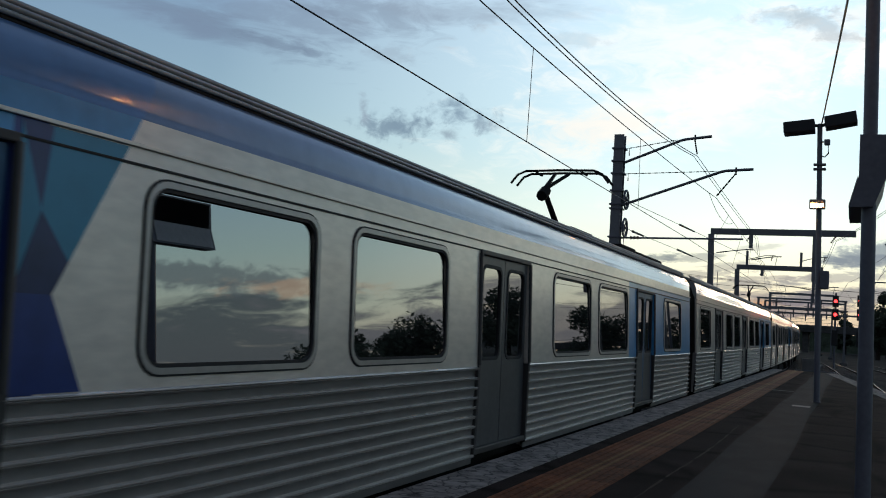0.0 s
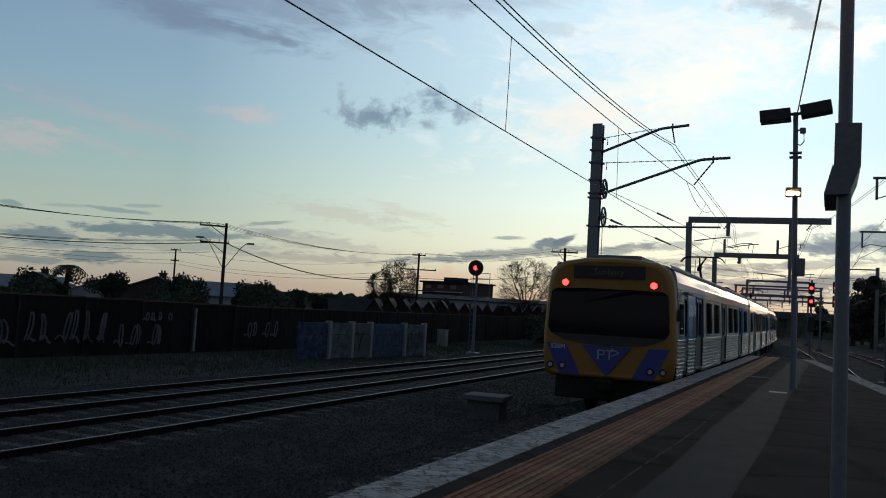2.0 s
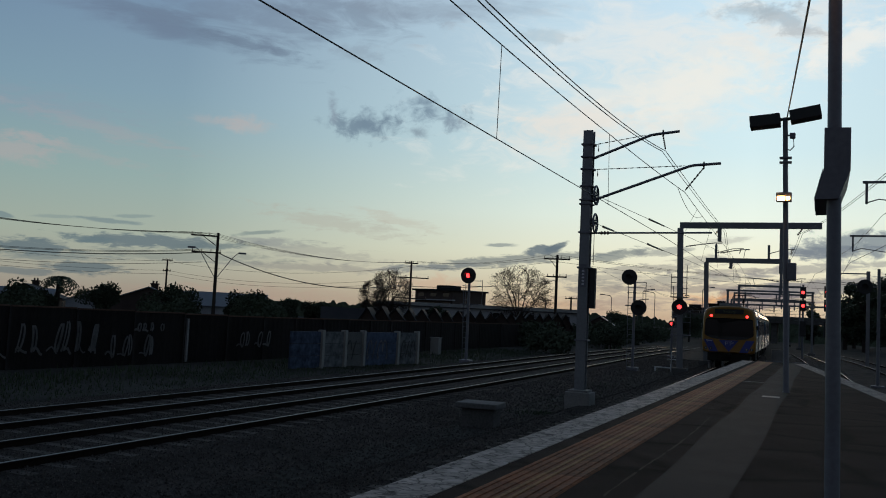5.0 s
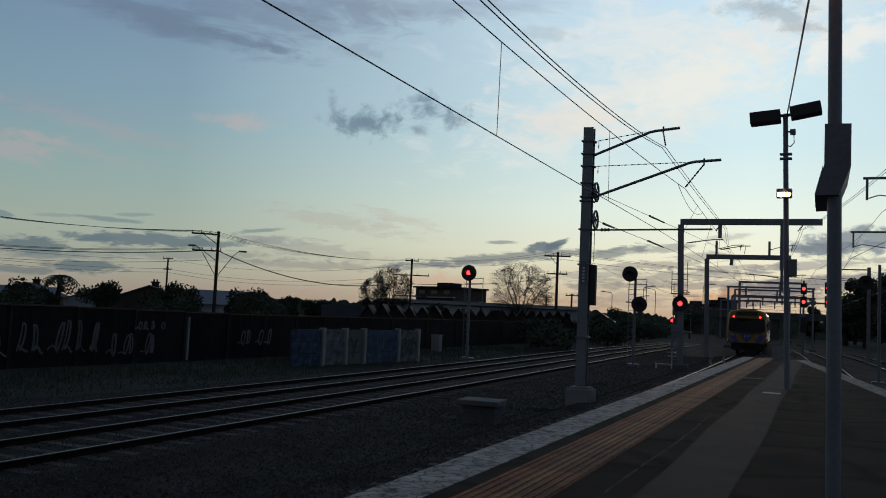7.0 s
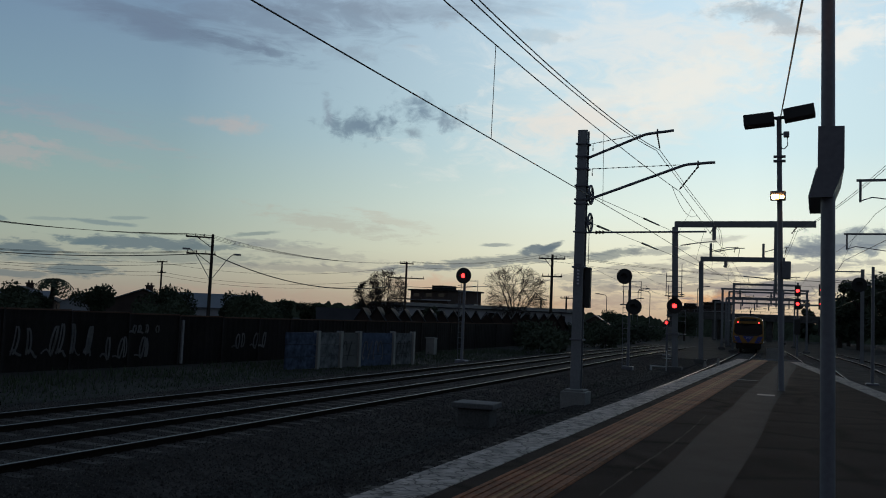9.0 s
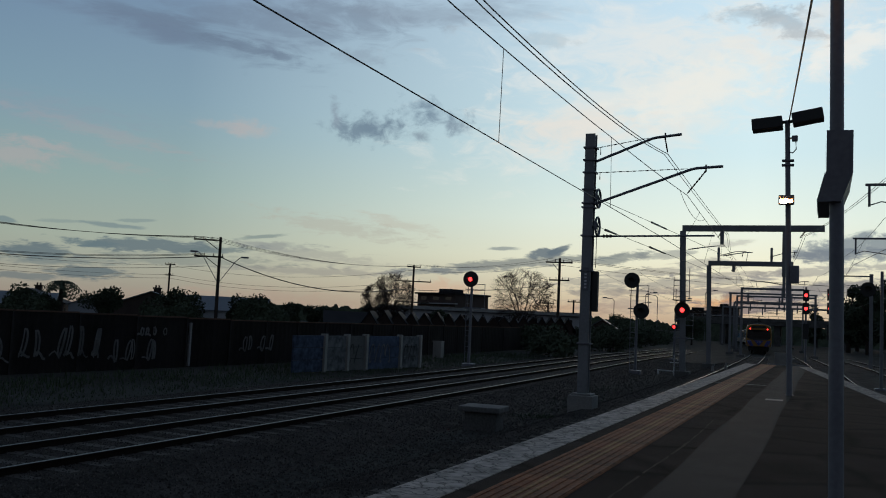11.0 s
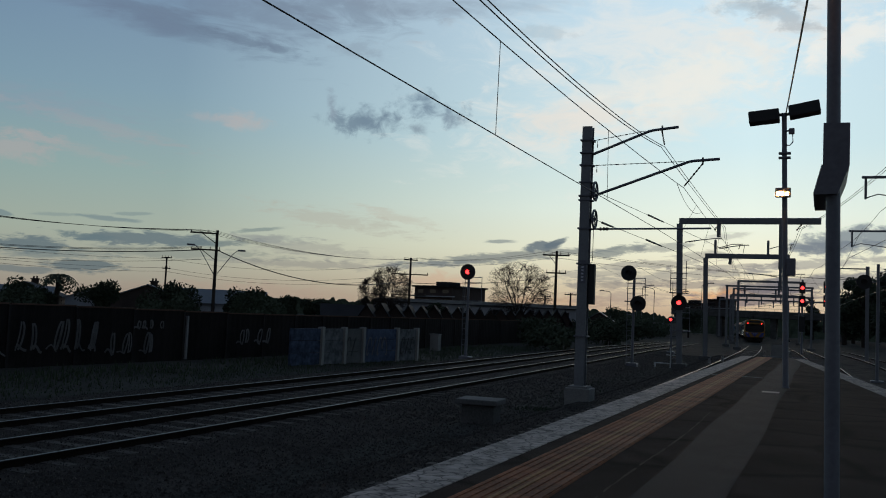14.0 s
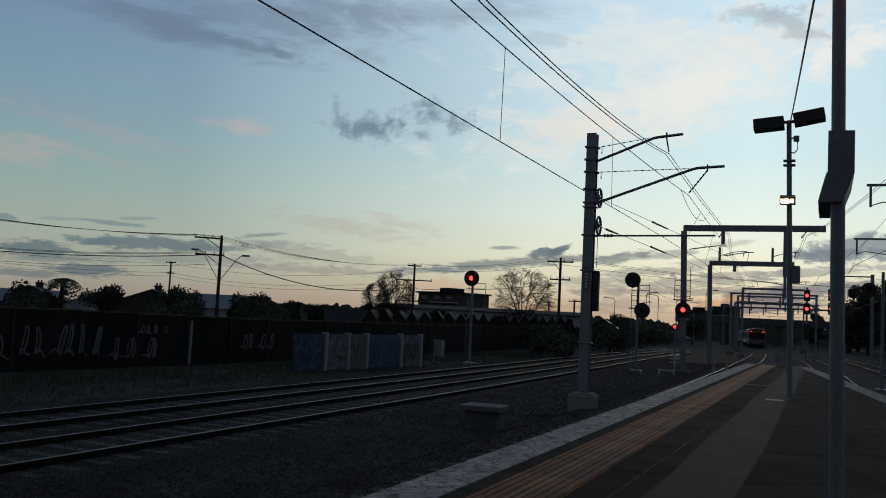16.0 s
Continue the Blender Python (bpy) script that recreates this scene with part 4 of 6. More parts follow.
    skin("emblem", [(0.02 + 0.78 * x, 0.36 + 0.78 * z) for x, z in ((0.36, 1.545), (0.36, 1.515), (0.14, 1.41), (0.14, 1.45))], MARK, 0.011, parent=tri)
    me = lettering("526M", 0.15)
    me.materials.append(PALE)
    part("carriage_number", me, None, car, "white number 526M", at=pose(-1.12, nose_y(-1.12) - 0.012, 1.615, 90, 0, 0))
    b2 = bmesh.new()
    box(b2, -0.2, 0.2, -0.75, -0.2, 0.72, 0.95, 0.04)
    rod(b2, (0, -0.3, 0.84), (0, -0.85, 0.84), 0.1, seg=10)
    part("coupler", b2, UNDER, car)
    b2 = bmesh.new()
    box(b2, -1.2, 1.2, -0.25, 0.1, 0.45, 0.95, 0.05)
    part("pilot", b2, UNDER, car)
    b2 = bmesh.new()
    box(b2, -0.55, 0.65, -0.12, 2.3, 3.62, 3.775, 0.03)
    part("roof_pod", b2, ROOF, car, "low grey air-conditioning pod")


def pantograph(parent, y):
    p = bmesh.new()
    for sd in (-0.5, 0.5):
        for dy in (-0.5, 0.5):
            rod(p, (sd, y + dy, 3.6), (sd, y + dy, 3.86), 0.05, seg=8)
        rod(p, (sd, y - 0.6, 3.88), (sd, y + 0.6, 3.88), 0.03, seg=6)
    for dy in (-0.5, 0.5):
        rod(p, (-0.5, y + dy, 3.88), (0.5, y + dy, 3.88), 0.03, seg=6)
    base = part("pantograph", p, UNDER, parent, "raised black pantograph")
    p = bmesh.new()
    rod(p, (0, y + 0.4, 3.9), (0, y - 0.55, 4.50), 0.055, 0.045)
    rod(p, (0.0, y - 0.55, 4.50), (0.12, y + 0.35, 4.90), 0.035, 0.03)
    rod(p, (0.0, y - 0.55, 4.50), (-0.12, y + 0.35, 4.90), 0.035, 0.03)
    rod(p, (0, y - 0.45, 4.50), (0, y - 0.65, 4.38), 0.09)
    part("arm", p, UNDER, base)
    p = bmesh.new()
    for dy in (0.2, 0.5):
        tube(p, [(-0.86, y + dy, 4.73), (-0.74, y + dy, 4.88), (-0.6, y + dy, 4.94), (0, y + dy, 4.95), (0.6, y + dy, 4.94), (0.74, y + dy, 4.88), (0.86, y + dy, 4.73)], 0.022)
    rod(p, (-0.4, y + 0.2, 4.91), (-0.4, y + 0.5, 4.91), 0.02)
    rod(p, (0.4, y + 0.2, 4.91), (0.4, y + 0.5, 4.91), 0.02)
    part("collector_head", p, UNDER, base)


def roof_gear(car, y0, y1):
    bm = bmesh.new()
    y = y0
    while y < y1:
        box(bm, -0.9, 0.9, y, y + 1.1, 3.62, 3.80 + random.uniform(0, 0.05), 0.03)
        rod(bm, (-0.5, y + 0.4, 3.8), (-0.5, y + 0.4, 3.95), 0.05)
        rod(bm, (0.4, y + 0.9, 3.8), (0.4, y + 0.9, 3.92), 0.04)
        y += 1.25
    part("roof_equipment", bm, UNDER, car, "dark resistor boxes and insulators")


CARS = [build_car(True, COVE_STEEL, "rear stainless steel commuter carriage with yellow cab and blue livery")]
cab_front(CARS[0])
pantograph(CARS[0], 16.1)
roof_gear(CARS[0], 17.3, 20.6)
plain = build_car(False, COVE_STEEL, "ribbed stainless steel commuter carriage of the departing train")
red = build_car(False, COVE_RED, "ribbed stainless steel carriage with a red-painted roof edge")
pantograph(red, 6.0)
roof_gear(red, 1.0, 4.5)
CARS += [plain, red]
for k in range(3):
    CARS.append(copy_thing(red if k == 1 else plain, Matrix.Identity(4)))

# ---- overhead line, signals, lamps ----
RED_ON = glow("signal_red", (1.0, 0.03, 0.03), 6.0)
WHITE_ON = glow("signal_white", (0.8, 0.85, 1.0), 2.5)
LAMP_ON = glow("lamp_warm", (1.0, 0.40, 0.10), 140.0)
WHITE_PAINT = material("white_paint", (0.55, 0.56, 0.57), 0.5, vary=0.12, grain=20, stain=1.5, bump=0.02)
INSULATOR = material("insulator", (0.07, 0.045, 0.035), 0.35, vary=0.2, bump=0)


def chain(bm, a, b, link=0.10):
    a, b = Vector(a), Vector(b)
    n = max(2, int((b - a).length / link))
    for i in range(n):
        p, q = a.lerp(b, (i + 0.05) / n), a.lerp(b, (i + 0.95) / n)
        rod(bm, p, q, 0.016 if i % 2 else 0.009, seg=5)


def beads(bm, a, b, n=4, r=0.06):
    a, b = Vector(a), Vector(b)
    for i in range(n):
        rod(bm, a.lerp(b, (i + 0.15) / n), a.lerp(b, (i + 0.75) / n), r, r * 0.6, seg=10)
    rod(bm, a, b, 0.018, seg=6)


def h_column(bm, x, y, z0, z1, w=0.28, lean=0.0):
    m = Matrix.Translation((x, y, z0)) @ pose(0, 0, 0, 0, lean, 0)
    h = z1 - z0
    for v in ((-w / 2, w / 2, -w / 2, -w / 2 + 0.03), (-w / 2, w / 2, w / 2 - 0.03, w / 2), (-0.018, 0.018, -w / 2 + 0.03, w / 2 - 0.03)):
        box(bm, *v, 0, h, 0, m)


# mast beside the platform track, carrying two cantilevers and a registration tube
mast = thing("catenary_mast", "grey steel overhead line mast on a concrete footing", "mast", pose(-6.66, 26.75, 0))
bm = bmesh.new()
h_column(bm, 0, 0, -0.85, 7.18, 0.30)
part("column", bm, GALV, mast)
bm = bmesh.new()
box(bm, -0.38, 0.38, -0.38, 0.38, ZG - 0.15, -0.80, 0.03)
box(bm, -0.30, 0.30, -0.30, 0.30, -0.805, -0.74, 0.02)
part("footing", bm, CONCRETE, mast, "weathered concrete block")
for z in (6.75, 6.36, 5.98, 5.45, 5.03, 4.90, 4.03, 2.95, 0.75):
    bm = bmesh.new()
    box(bm, -0.20, 0.20, -0.19, 0.19, z - 0.025, z + 0.025, 0.006)
    part("clamp", bm, STEEL_DARK, mast)
for root, knee, end, tie, hang in (((0.17, 6.33), (1.85, 6.98), (2.72, 7.08), 6.75, (2.32, 6.50)), ((0.17, 5.02), (3.02, 6.02), (3.92, 6.09), 5.98, (2.92, 5.25))):
    bm = bmesh.new()
    tube(bm, [(root[0], 0, root[1]), (knee[0], 0, knee[1]), (knee[0] + 0.15, 0, knee[1] + 0.03), (end[0], 0, end[1])], 0.042, 8)
    arm = part("cantilever", bm, STEEL_DARK, mast, "bent steel cantilever arm")
    bm = bmesh.new()
    chain(bm, (0.17, 0, tie), (knee[0] - 0.1, 0, knee[1] + 0.02))
    chain(bm, (0.30, 0, tie), (0.30, 0, tie - 0.22))
    part("tie_chain", bm, WIRE, arm)
    bm = bmesh.new()
    hx = end[0] - 0.48
    rod(bm, (hx, 0, end[1] + 0.06), (hx, 0, end[1] - 0.15), 0.025, seg=6)
    beads(bm, (hx, 0, end[1] - 0.12), (hang[0], 0, hang[1] + 0.05), 7, 0.03)
    part("insulator", bm, INSULATOR, arm)
bm = bmesh.new()
rod(bm, (0.17, 0, 4.02), (3.72, 0, 4.06), 0.028, seg=8)
reg = part("registration_tube", bm, STEEL_DARK, mast)
bm = bmesh.new()
beads(bm, (0.45, 0, 4.025), (0.75, 0, 4.03), 3, 0.06)
part("insulator", bm, INSULATOR, reg)
for z in (5.18, 4.32):
    bm = bmesh.new()
    for a in range(24):
        t0, t1 = a * math.tau / 24, (a + 1) * math.tau / 24
        rod(bm, (0.28, 0.28 * math.cos(t0), z + 0.28 * math.sin(t0)), (0.28, 0.28 * math.cos(t1), z + 0.28 * math.sin(t1)), 0.035, seg=6)
    for a in range(5):
        t0 = a * math.tau / 5
        rod(bm, (0.28, 0, z), (0.28, 0.27 * math.cos(t0), z + 0.27 * math.sin(t0)), 0.015, seg=5)
    rod(bm, (0.12, 0, z), (0.34, 0, z), 0.04)
    part("tension_wheel", bm, STEEL_DARK, mast, "spoked tensioning wheel")
bm = bmesh.new()
box(bm, 0.19, 0.36, -0.1, 0.1, 1.72, 2.95, 0.02)
rod(bm, (0.26, 0, 3.05), (0.26, 0, 4.1), 0.01, seg=5)
part("balance_weight", bm, BLACK, mast, "stack of tension weights")
bm = bmesh.new()
box(bm, -0.10, 0.10, -0.165, -0.155, 2.35, 3.05)
part("number_plate", bm, STEEL_DARK, mast)
bm = bmesh.new()
for i in range(6):
    box(bm, -0.035, 0.035, -0.169, -0.164, 2.42 + i * 0.10, 2.47 + i * 0.10)
part("plate_mark", bm, PALE, mast)


def wire(label, pts, r=0.009, name="overhead_wire"):
    bm = bmesh.new()
    tube(bm, pts, r, 5)
    return tagged(part(name, bm, WIRE), label, "wire", "overhead wires")


def joined_sag(knots, drop, n=10):
    out = []
    for a, b in zip(knots, knots[1:]):
        out += sag(a, b, drop, n)[:-1]
    return out + [Vector(knots[-1])]


CONTACT = [(-4.85, -40, 4.05), (-4.75, -12, 4.0), (-4.55, 26.75, 4.07), (-4.85, 52.5, 4.2), (-5.2, 67, 4.25), (-6.5, 100, 4.3), (-9.3, 145, 4.3), (-14, 200, 4.3)]
MESSENGER = [(-4.75, -40, 6.7), (-4.70, -15, 6.0), (-4.605, 10.73, 5.49), (-4.605, 20.47, 5.70), (-3.74, 26.75, 5.25), (-5.0, 52.5, 5.9), (-5.3, 67, 5.7), (-6.6, 100, 5.6), (-9.3, 145, 5.6), (-14, 200, 5.6)]
FEEDER = [(-4.7, -25, 6.9), (-4.605, 11.88, 5.89), (-4.5, 19.93, 6.04), (-4.39, 26.75, 6.50), (-5.05, 52.5, 6.75), (-6.2, 67, 6.7), (-8, 100, 6.6), (-15, 200, 6.6)]
wire("bare copper contact wire above the platform track", joined_sag(CONTACT, 0.0, 6), 0.009)
mess_pts = joined_sag(MESSENGER, 0.03, 8)
wire("sagging messenger wire carrying the contact wire", mess_pts, 0.010)
for dx, r in ((-0.055, 0.011), (0.055, 0.011)):
    wire("twin feeder wire sagging between insulators", [p + Vector((dx, 0, 0)) for p in joined_sag(FEEDER, 0.05, 8)], r)
wire("anchored tension wire leading to the mast wheel", [(-6.38, 26.8, 5.18), (-5.55, 40, 5.3), (-4.9, 52.5, 5.45)], 0.009)
wire("anchored tension wire leading to the mast wheel", [(-6.38, 26.8, 4.32), (-5.5, 40, 4.25), (-4.9, 52.5, 4.2)], 0.009)
for a, b in (((-5.95, 33.5, 5.24), (-5.80, 36, 5.26)), ((-5.95, 33.3, 4.29), (-5.80, 35.8, 4.27)), ((-6.33, 27.6, 4.31), (-6.25, 28.8, 4.30))):
    bm = bmesh.new()
    rod(bm, a, b, 0.04, 0.03, seg=8)
    tagged(part("wire_insulator", bm, INSULATOR), "dark rod insulator strung in a tension wire", "insulator", "wire insulators")


def on_line(pts, y):
    for a, b in zip(pts, pts[1:]):
        a, b = Vector(a), Vector(b)
        if a.y <= y <= b.y:
            return a.lerp(b, (y - a.y) / (b.y - a.y))


for y in (4.0, 12.75, 20.4, 31.5, 39.0, 46.0, 58.0, 75, 88):
    a, b = on_line(mess_pts, y), on_line(CONTACT, y)
    wire("thin dropper between messenger and contact wire", [a, b], 0.006, "dropper")
wire("curled jumper wire at the mast", sag(on_line(mess_pts, 26.0), on_line(mess_pts, 34.0), 0.35, 8), 0.008, "jumper")


def gantry(label, y, x0, x1, z, legs, drops, arms=(), lean=0.0, thick=0.17):
    g = thing("overhead_gantry", label, "gantry", group="overhead line gantries")
    for x in legs:
        bm = bmesh.new()
        h_column(bm, x, y, ZG - 0.1, z - thick + 0.01, 0.30 if thick > 0.15 else 0.24, lean)
        c = part("column", bm, GALV, g)
        bm = bmesh.new()
        box(bm, x - 0.4, x + 0.4, y - 0.4, y + 0.4, ZG - 0.2, ZG + 0.25, 0.03)
        part("footing", bm, CONCRETE_DARK, c)
    bm = bmesh.new()
    box(bm, x0, x1, y - 0.14, y + 0.14, z - thick, z + thick, 0.02)
    part("beam", bm, GALV, g, "long steel portal beam")
    for x, zz in drops:
        bm = bmesh.new()
        box(bm, x - 0.10, x + 0.10, y - 0.10, y + 0.10, zz, z - thick, 0.01)
        part("drop_post", bm, GALV, g)
    for x, zz, dx in arms:
        bm = bmesh.new()
        tube(bm, [(x, y, zz), (x + dx * 0.45, y, zz + 0.14), (x + dx * 0.8, y, zz + 0.22), (x + dx, y, zz + 0.22)], 0.03, 6)
        rod(bm, (x + dx * 0.85, y, zz + 0.22), (x + dx * 0.8, y, zz - 0.25), 0.015, seg=5)
        a = part("arm", bm, STEEL_DARK, g)
        bm = bmesh.new()
        beads(bm, (x + dx * 0.1, y, zz + 0.03), (x + dx * 0.3, y, zz + 0.09), 3, 0.05)
        part("insulator", bm, INSULATOR, a)
    return g


g1 = gantry("grey steel gantry spanning the platform track", 52.5, -7.55, 0.0, 7.12, [-7.35], [(-2.05, 4.46), (-5.35, 6.2)], [(-7.2, 5.9, 2.0), (-5.3, 5.55, 1.6)], -1.2)
gantry("grey steel gantry with a hanging post", 67.1, -7.75, -2.0, 6.20, [-7.58], [(-2.6, 3.9), (-6.0, 5.6)], [(-2.6, 4.8, 1.6), (-2.6, 4.75, -2.2)], -1.0)
gantry("grey steel gantry over the far tracks", 100.0, -8.15, -1.9, 5.95, [-8.05], [(-4.0, 4.6)], [(-8, 4.9, 2.4), (-4, 4.9, 1.4)], thick=0.11)
gantry("distant steel gantry over the tracks", 128.0, -11.0, -0.9, 6.2, [-10.9], [(-5.5, 4.8)], [(-10.8, 5.0, 2.6), (-5.5, 5.1, -2.4)], thick=0.11)
gantry("distant steel gantry over the tracks", 158.0, -14.0, -1.0, 6.2, [-13.9], [(-9, 4.8), (-4, 4.8)], [(-9, 5.0, 2.4), (-4, 5.1, 2.4)])
gantry("distant steel gantry over the tracks", 185.0, -18.5, 10.0, 6.2, [-18.4, 10], [(-11, 4.8), (-6, 4.8)], [(-11, 5.0, 2.4), (-6, 5.1, 2.4)])
for x, dx in ((-7.05, 1.9), (-3.45, 1.7)):
    post = thing("gantry_arm_post", "short post with a wire arm standing on the gantry", "post", group="gantry arm posts")
    bm = bmesh.new()
    box(bm, x - 0.08, x + 0.08, 67.0, 67.2, 6.37, 7.35, 0.01)
    part("post", bm, GALV, post)
    bm = bmesh.new()
    tube(bm, [(x + 0.05, 67.1, 6.75), (x + dx * 0.6, 67.1, 7.05), (x + dx, 67.1, 7.08)], 0.03, 6)
    a = part("arm", bm, STEEL_DARK, post)
    bm = bmesh.new()
    beads(bm, (x + dx * 0.9, 67.1, 7.05), (x + dx * 0.85, 67.1, 6.7), 3, 0.05)
    part("insulator", bm, INSULATOR, a)
for y, x in ((52.5, -5.35), (52.5, -1.0), (67.1, -5.9)):
    bm = bmesh.new()
    z = 6.95 if y < 60 else 6.0
    beads(bm, (x, y, z), (x - 0.25, y, z - 0.35), 4, 0.06)
    tagged(part("hanging_insulator", bm, INSULATOR), "string insulator hanging from the gantry beam", "insulator", "hanging insulators")

# masts and wires of the track along the platform's far face
for y, x1, x0, z in ((40.0, 4.3, 1.5, 7.55), (55.0, 4.1, 1.45, 6.85), (82.0, 3.6, 0.7, 6.4)):
    m2 = thing("catenary_mast", "steel overhead line mast beside the far platform track", "mast", group="far side masts")
    bm = bmesh.new()
    h_column(bm, x1, y, ZG - 0.1, z + 0.2, 0.28)
    part("column", bm, GALV, m2)
    bm = bmesh.new()
    box(bm, x0, x1, y - 0.05, y + 0.05, z - 0.05, z + 0.05, 0.01)
    a = part("arm", bm, STEEL_DARK, m2)
    bm = bmesh.new()
    rod(bm, (x0 + 0.15, y, z - 0.05), (x0 + 0.15, y, z - 0.9), 0.05, seg=6)
    tube(bm, [(x0 + 0.15, y, z - 0.85), (x0 + 0.6, y, z - 0.7), (x0 + 2.2, y, z - 0.95)], 0.025, 6)
    part("hanger", bm, STEEL_DARK, a)
RIGHT_KNOTS = []
for y in (-30, 0, 40, 55, 82, 110, 150, 200):
    x, yy, _ = line_at(y, right_off(y))
    RIGHT_KNOTS.append((x + (0.25 if y % 20 else -0.2), yy))
wire("contact wire above the far platform track", [(x, y, 4.25) for x, y in RIGHT_KNOTS], 0.010)
R_MESS = [(6.0, 0, 6.9), (2.2, 40, 6.15), (0.9, 55, 5.75), (-0.4, 67, 5.4), (-1.9, 100, 5.4), (-6, 150, 5.4), (-11, 200, 5.4)]
R_FEED = [(6.5, 0, 8.0), (1.8, 40, 7.35), (-1.05, 52.5, 6.7), (-2.2, 67, 6.1), (-3.3, 100, 5.7), (-8, 160, 5.7)]
wire("messenger wire above the far platform track", joined_sag(R_MESS, 0.2, 8), 0.010)
for dx in (-0.05, 0.07):
    wire("feeder wire above the far platform track", joined_sag([(x + dx, y, z) for x, y, z in R_FEED], 0.15, 8), 0.011)
for y in (30, 45, 60, 75):
    a, b = on_line(R_MESS, y), on_line([(x, yy, 4.25) for x, yy in RIGHT_KNOTS], y)
    wire("thin dropper between messenger and contact wire", [a, b], 0.006, "dropper")

def line_wire(label, off, z, drop, r=0.010, start=30, end=260):
    """A wire following one of the tracks, hung between supports."""
    knots = []
    for y in range(start, end, 28):
        x, yy, _ = line_at(y, off(y))
        knots.append((x + (0.2 if len(knots) % 2 else -0.2), yy, z + fall(y)))
    wire(label, joined_sag(knots, drop, 6), r)


line_wire("contact wire above the outer track", right_off2, 4.3, 0.0)
line_wire("messenger wire above the outer track", right_off2, 5.7, 0.35)
line_wire("contact wire above the distant side tracks", left_off, 4.3, 0.0, 0.010, 70)
line_wire("messenger wire above the distant side tracks", left_off, 5.6, 0.35, 0.010, 70)
line_wire("messenger wire above the distant side tracks", left_off2, 5.6, 0.35, 0.010, 70)
for y in (112, 143, 172):
    x0, yy, _ = line_at(y, -3.4)
    x1 = line_at(y, 6.4)[0]
    gantry("slender distant gantry with wire arms", yy, x0, x1, 5.9, [x0 + 0.2, x1 - 0.2], [(x0 + 2.2, 4.6), (x0 + 7.0, 4.6)], [(x0 + 2.2, 4.9, 1.6), (x0 + 7.0, 4.9, -1.8), (x0 + 7.0, 4.9, 1.6)], thick=0.10)

# ---- lamp posts on the platform, with a cable between ----


def lamp_post(label, x, y, top_x, up, speaker, slim=1.0):
    p = thing("lamp_post", label, "lamp post", group="platform lamp posts")
    bm = bmesh.new()
    rod(bm, (x, y, 0), (top_x, y, 6.02), 0.062 * slim, 0.052 * slim, seg=16)
    rod(bm, (x, y, 0), (x, y, 0.02), 0.078, seg=16)
    part("pole", bm, STEEL_DARK, p, "slim painted steel pole")
    for sd, tilt, dz in ((-1, 5, 0.0), (1, -10, 0.02)):
        bm = bmesh.new()
        box(bm, 0.10, 0.74, -0.20, 0.20, -0.13, 0.13, 0.02, pose(top_x, y, 5.98 + dz, 0, tilt, 0 if sd > 0 else 180))
        head = part("floodlight", bm, BLACK, p, "unlit rectangular floodlight")
        bm = bmesh.new()
        rod(bm, (top_x, y, 5.98), (top_x + sd * 0.16, y, 5.99 + dz), 0.035, seg=8)
        part("bracket", bm, BLACK, head)
    for z in (5.12, 5.02):
        bm = bmesh.new()
        box(bm, top_x - 0.10, top_x + 0.15, y - 0.08, y + 0.08, z - 0.018, z + 0.018, 0.005)
        part("clamp", bm, STEEL_DARK, p)
    bm = bmesh.new()
    rod(bm, (top_x, y - 0.05, 5.60 + up), (top_x + 0.16, y - 0.05, 5.62), 0.02, seg=6)
    box(bm, top_x + 0.10, top_x + 0.22, y - 0.12, y + 0.02, 5.54, 5.66, 0.02)
    tube(bm, [(top_x + 0.18, y - 0.05, 5.55), (top_x + 0.19, y - 0.05, 5.36), (top_x + 0.12, y - 0.05, 5.28), (top_x + 0.05, y - 0.05, 5.30)], 0.014, 6)
    part("camera_bracket", bm, STEEL_DARK, p)
    bm = bmesh.new()
    box(bm, top_x - 0.15, top_x + 0.17, y - 0.22, y - 0.04, 4.13 + up, 4.33 + up, 0.02)
    lamp = part("lantern", bm, STEEL_DARK, p, "small lit lantern box")
    bm = bmesh.new()
    box(bm, top_x - 0.12, top_x + 0.03, y - 0.235, y - 0.21, 4.15 + up, 4.24 + up, 0.01)
    part("bulb", bm, LAMP_ON, lamp, "glowing warm lamp")
    bm = bmesh.new()
    box(bm, top_x + 0.06, top_x + 0.13, y - 0.235, y - 0.21, 4.16 + up, 4.23 + up, 0.01)
    part("bulb", bm, LAMP_ON, lamp, "glowing warm lamp")
    if speaker:
        bm = bmesh.new()
        box(bm, x - 0.02, x + 0.16, y - 0.14, y + 0.06, 2.42, 2.80, 0.02)
        part("loudspeaker", bm, STEEL_DARK, p)
    return p


lamp_post("painted lamp post with twin unlit floodlights on the platform", -0.66, 20.81, -0.79, 0.0, True)
lamp_post("painted lamp post carrying a platform sign", 0.094, 6.85, 0.041, 0.0, False, 0.82)
wire("cable strung between the platform lamp posts", sag((-0.76, 20.81, 6.0), (0.045, 6.85, 4.75), 0.04), 0.014, "lamp_cable")
sign = thing("platform_sign", "grey bent-sided platform name sign seen end-on", "sign")
bm = bmesh.new()
prism(bm, [(0.004, 2.76), (0.176, 2.756), (0.176, 2.457), (0.102, 2.256), (-0.051, 2.252), (0.004, 2.473)], 0.95, pose(0, 6.75, 0))
part("housing", fix(bm), STEEL_DARK, sign)
bm = bmesh.new()
vs = [bm.verts.new(p) for p in ((-0.003, 6.80, 2.74), (-0.003, 7.66, 2.74), (-0.003, 7.66, 2.48), (-0.056, 7.66, 2.27), (-0.056, 6.80, 2.27), (-0.003, 6.80, 2.48))]
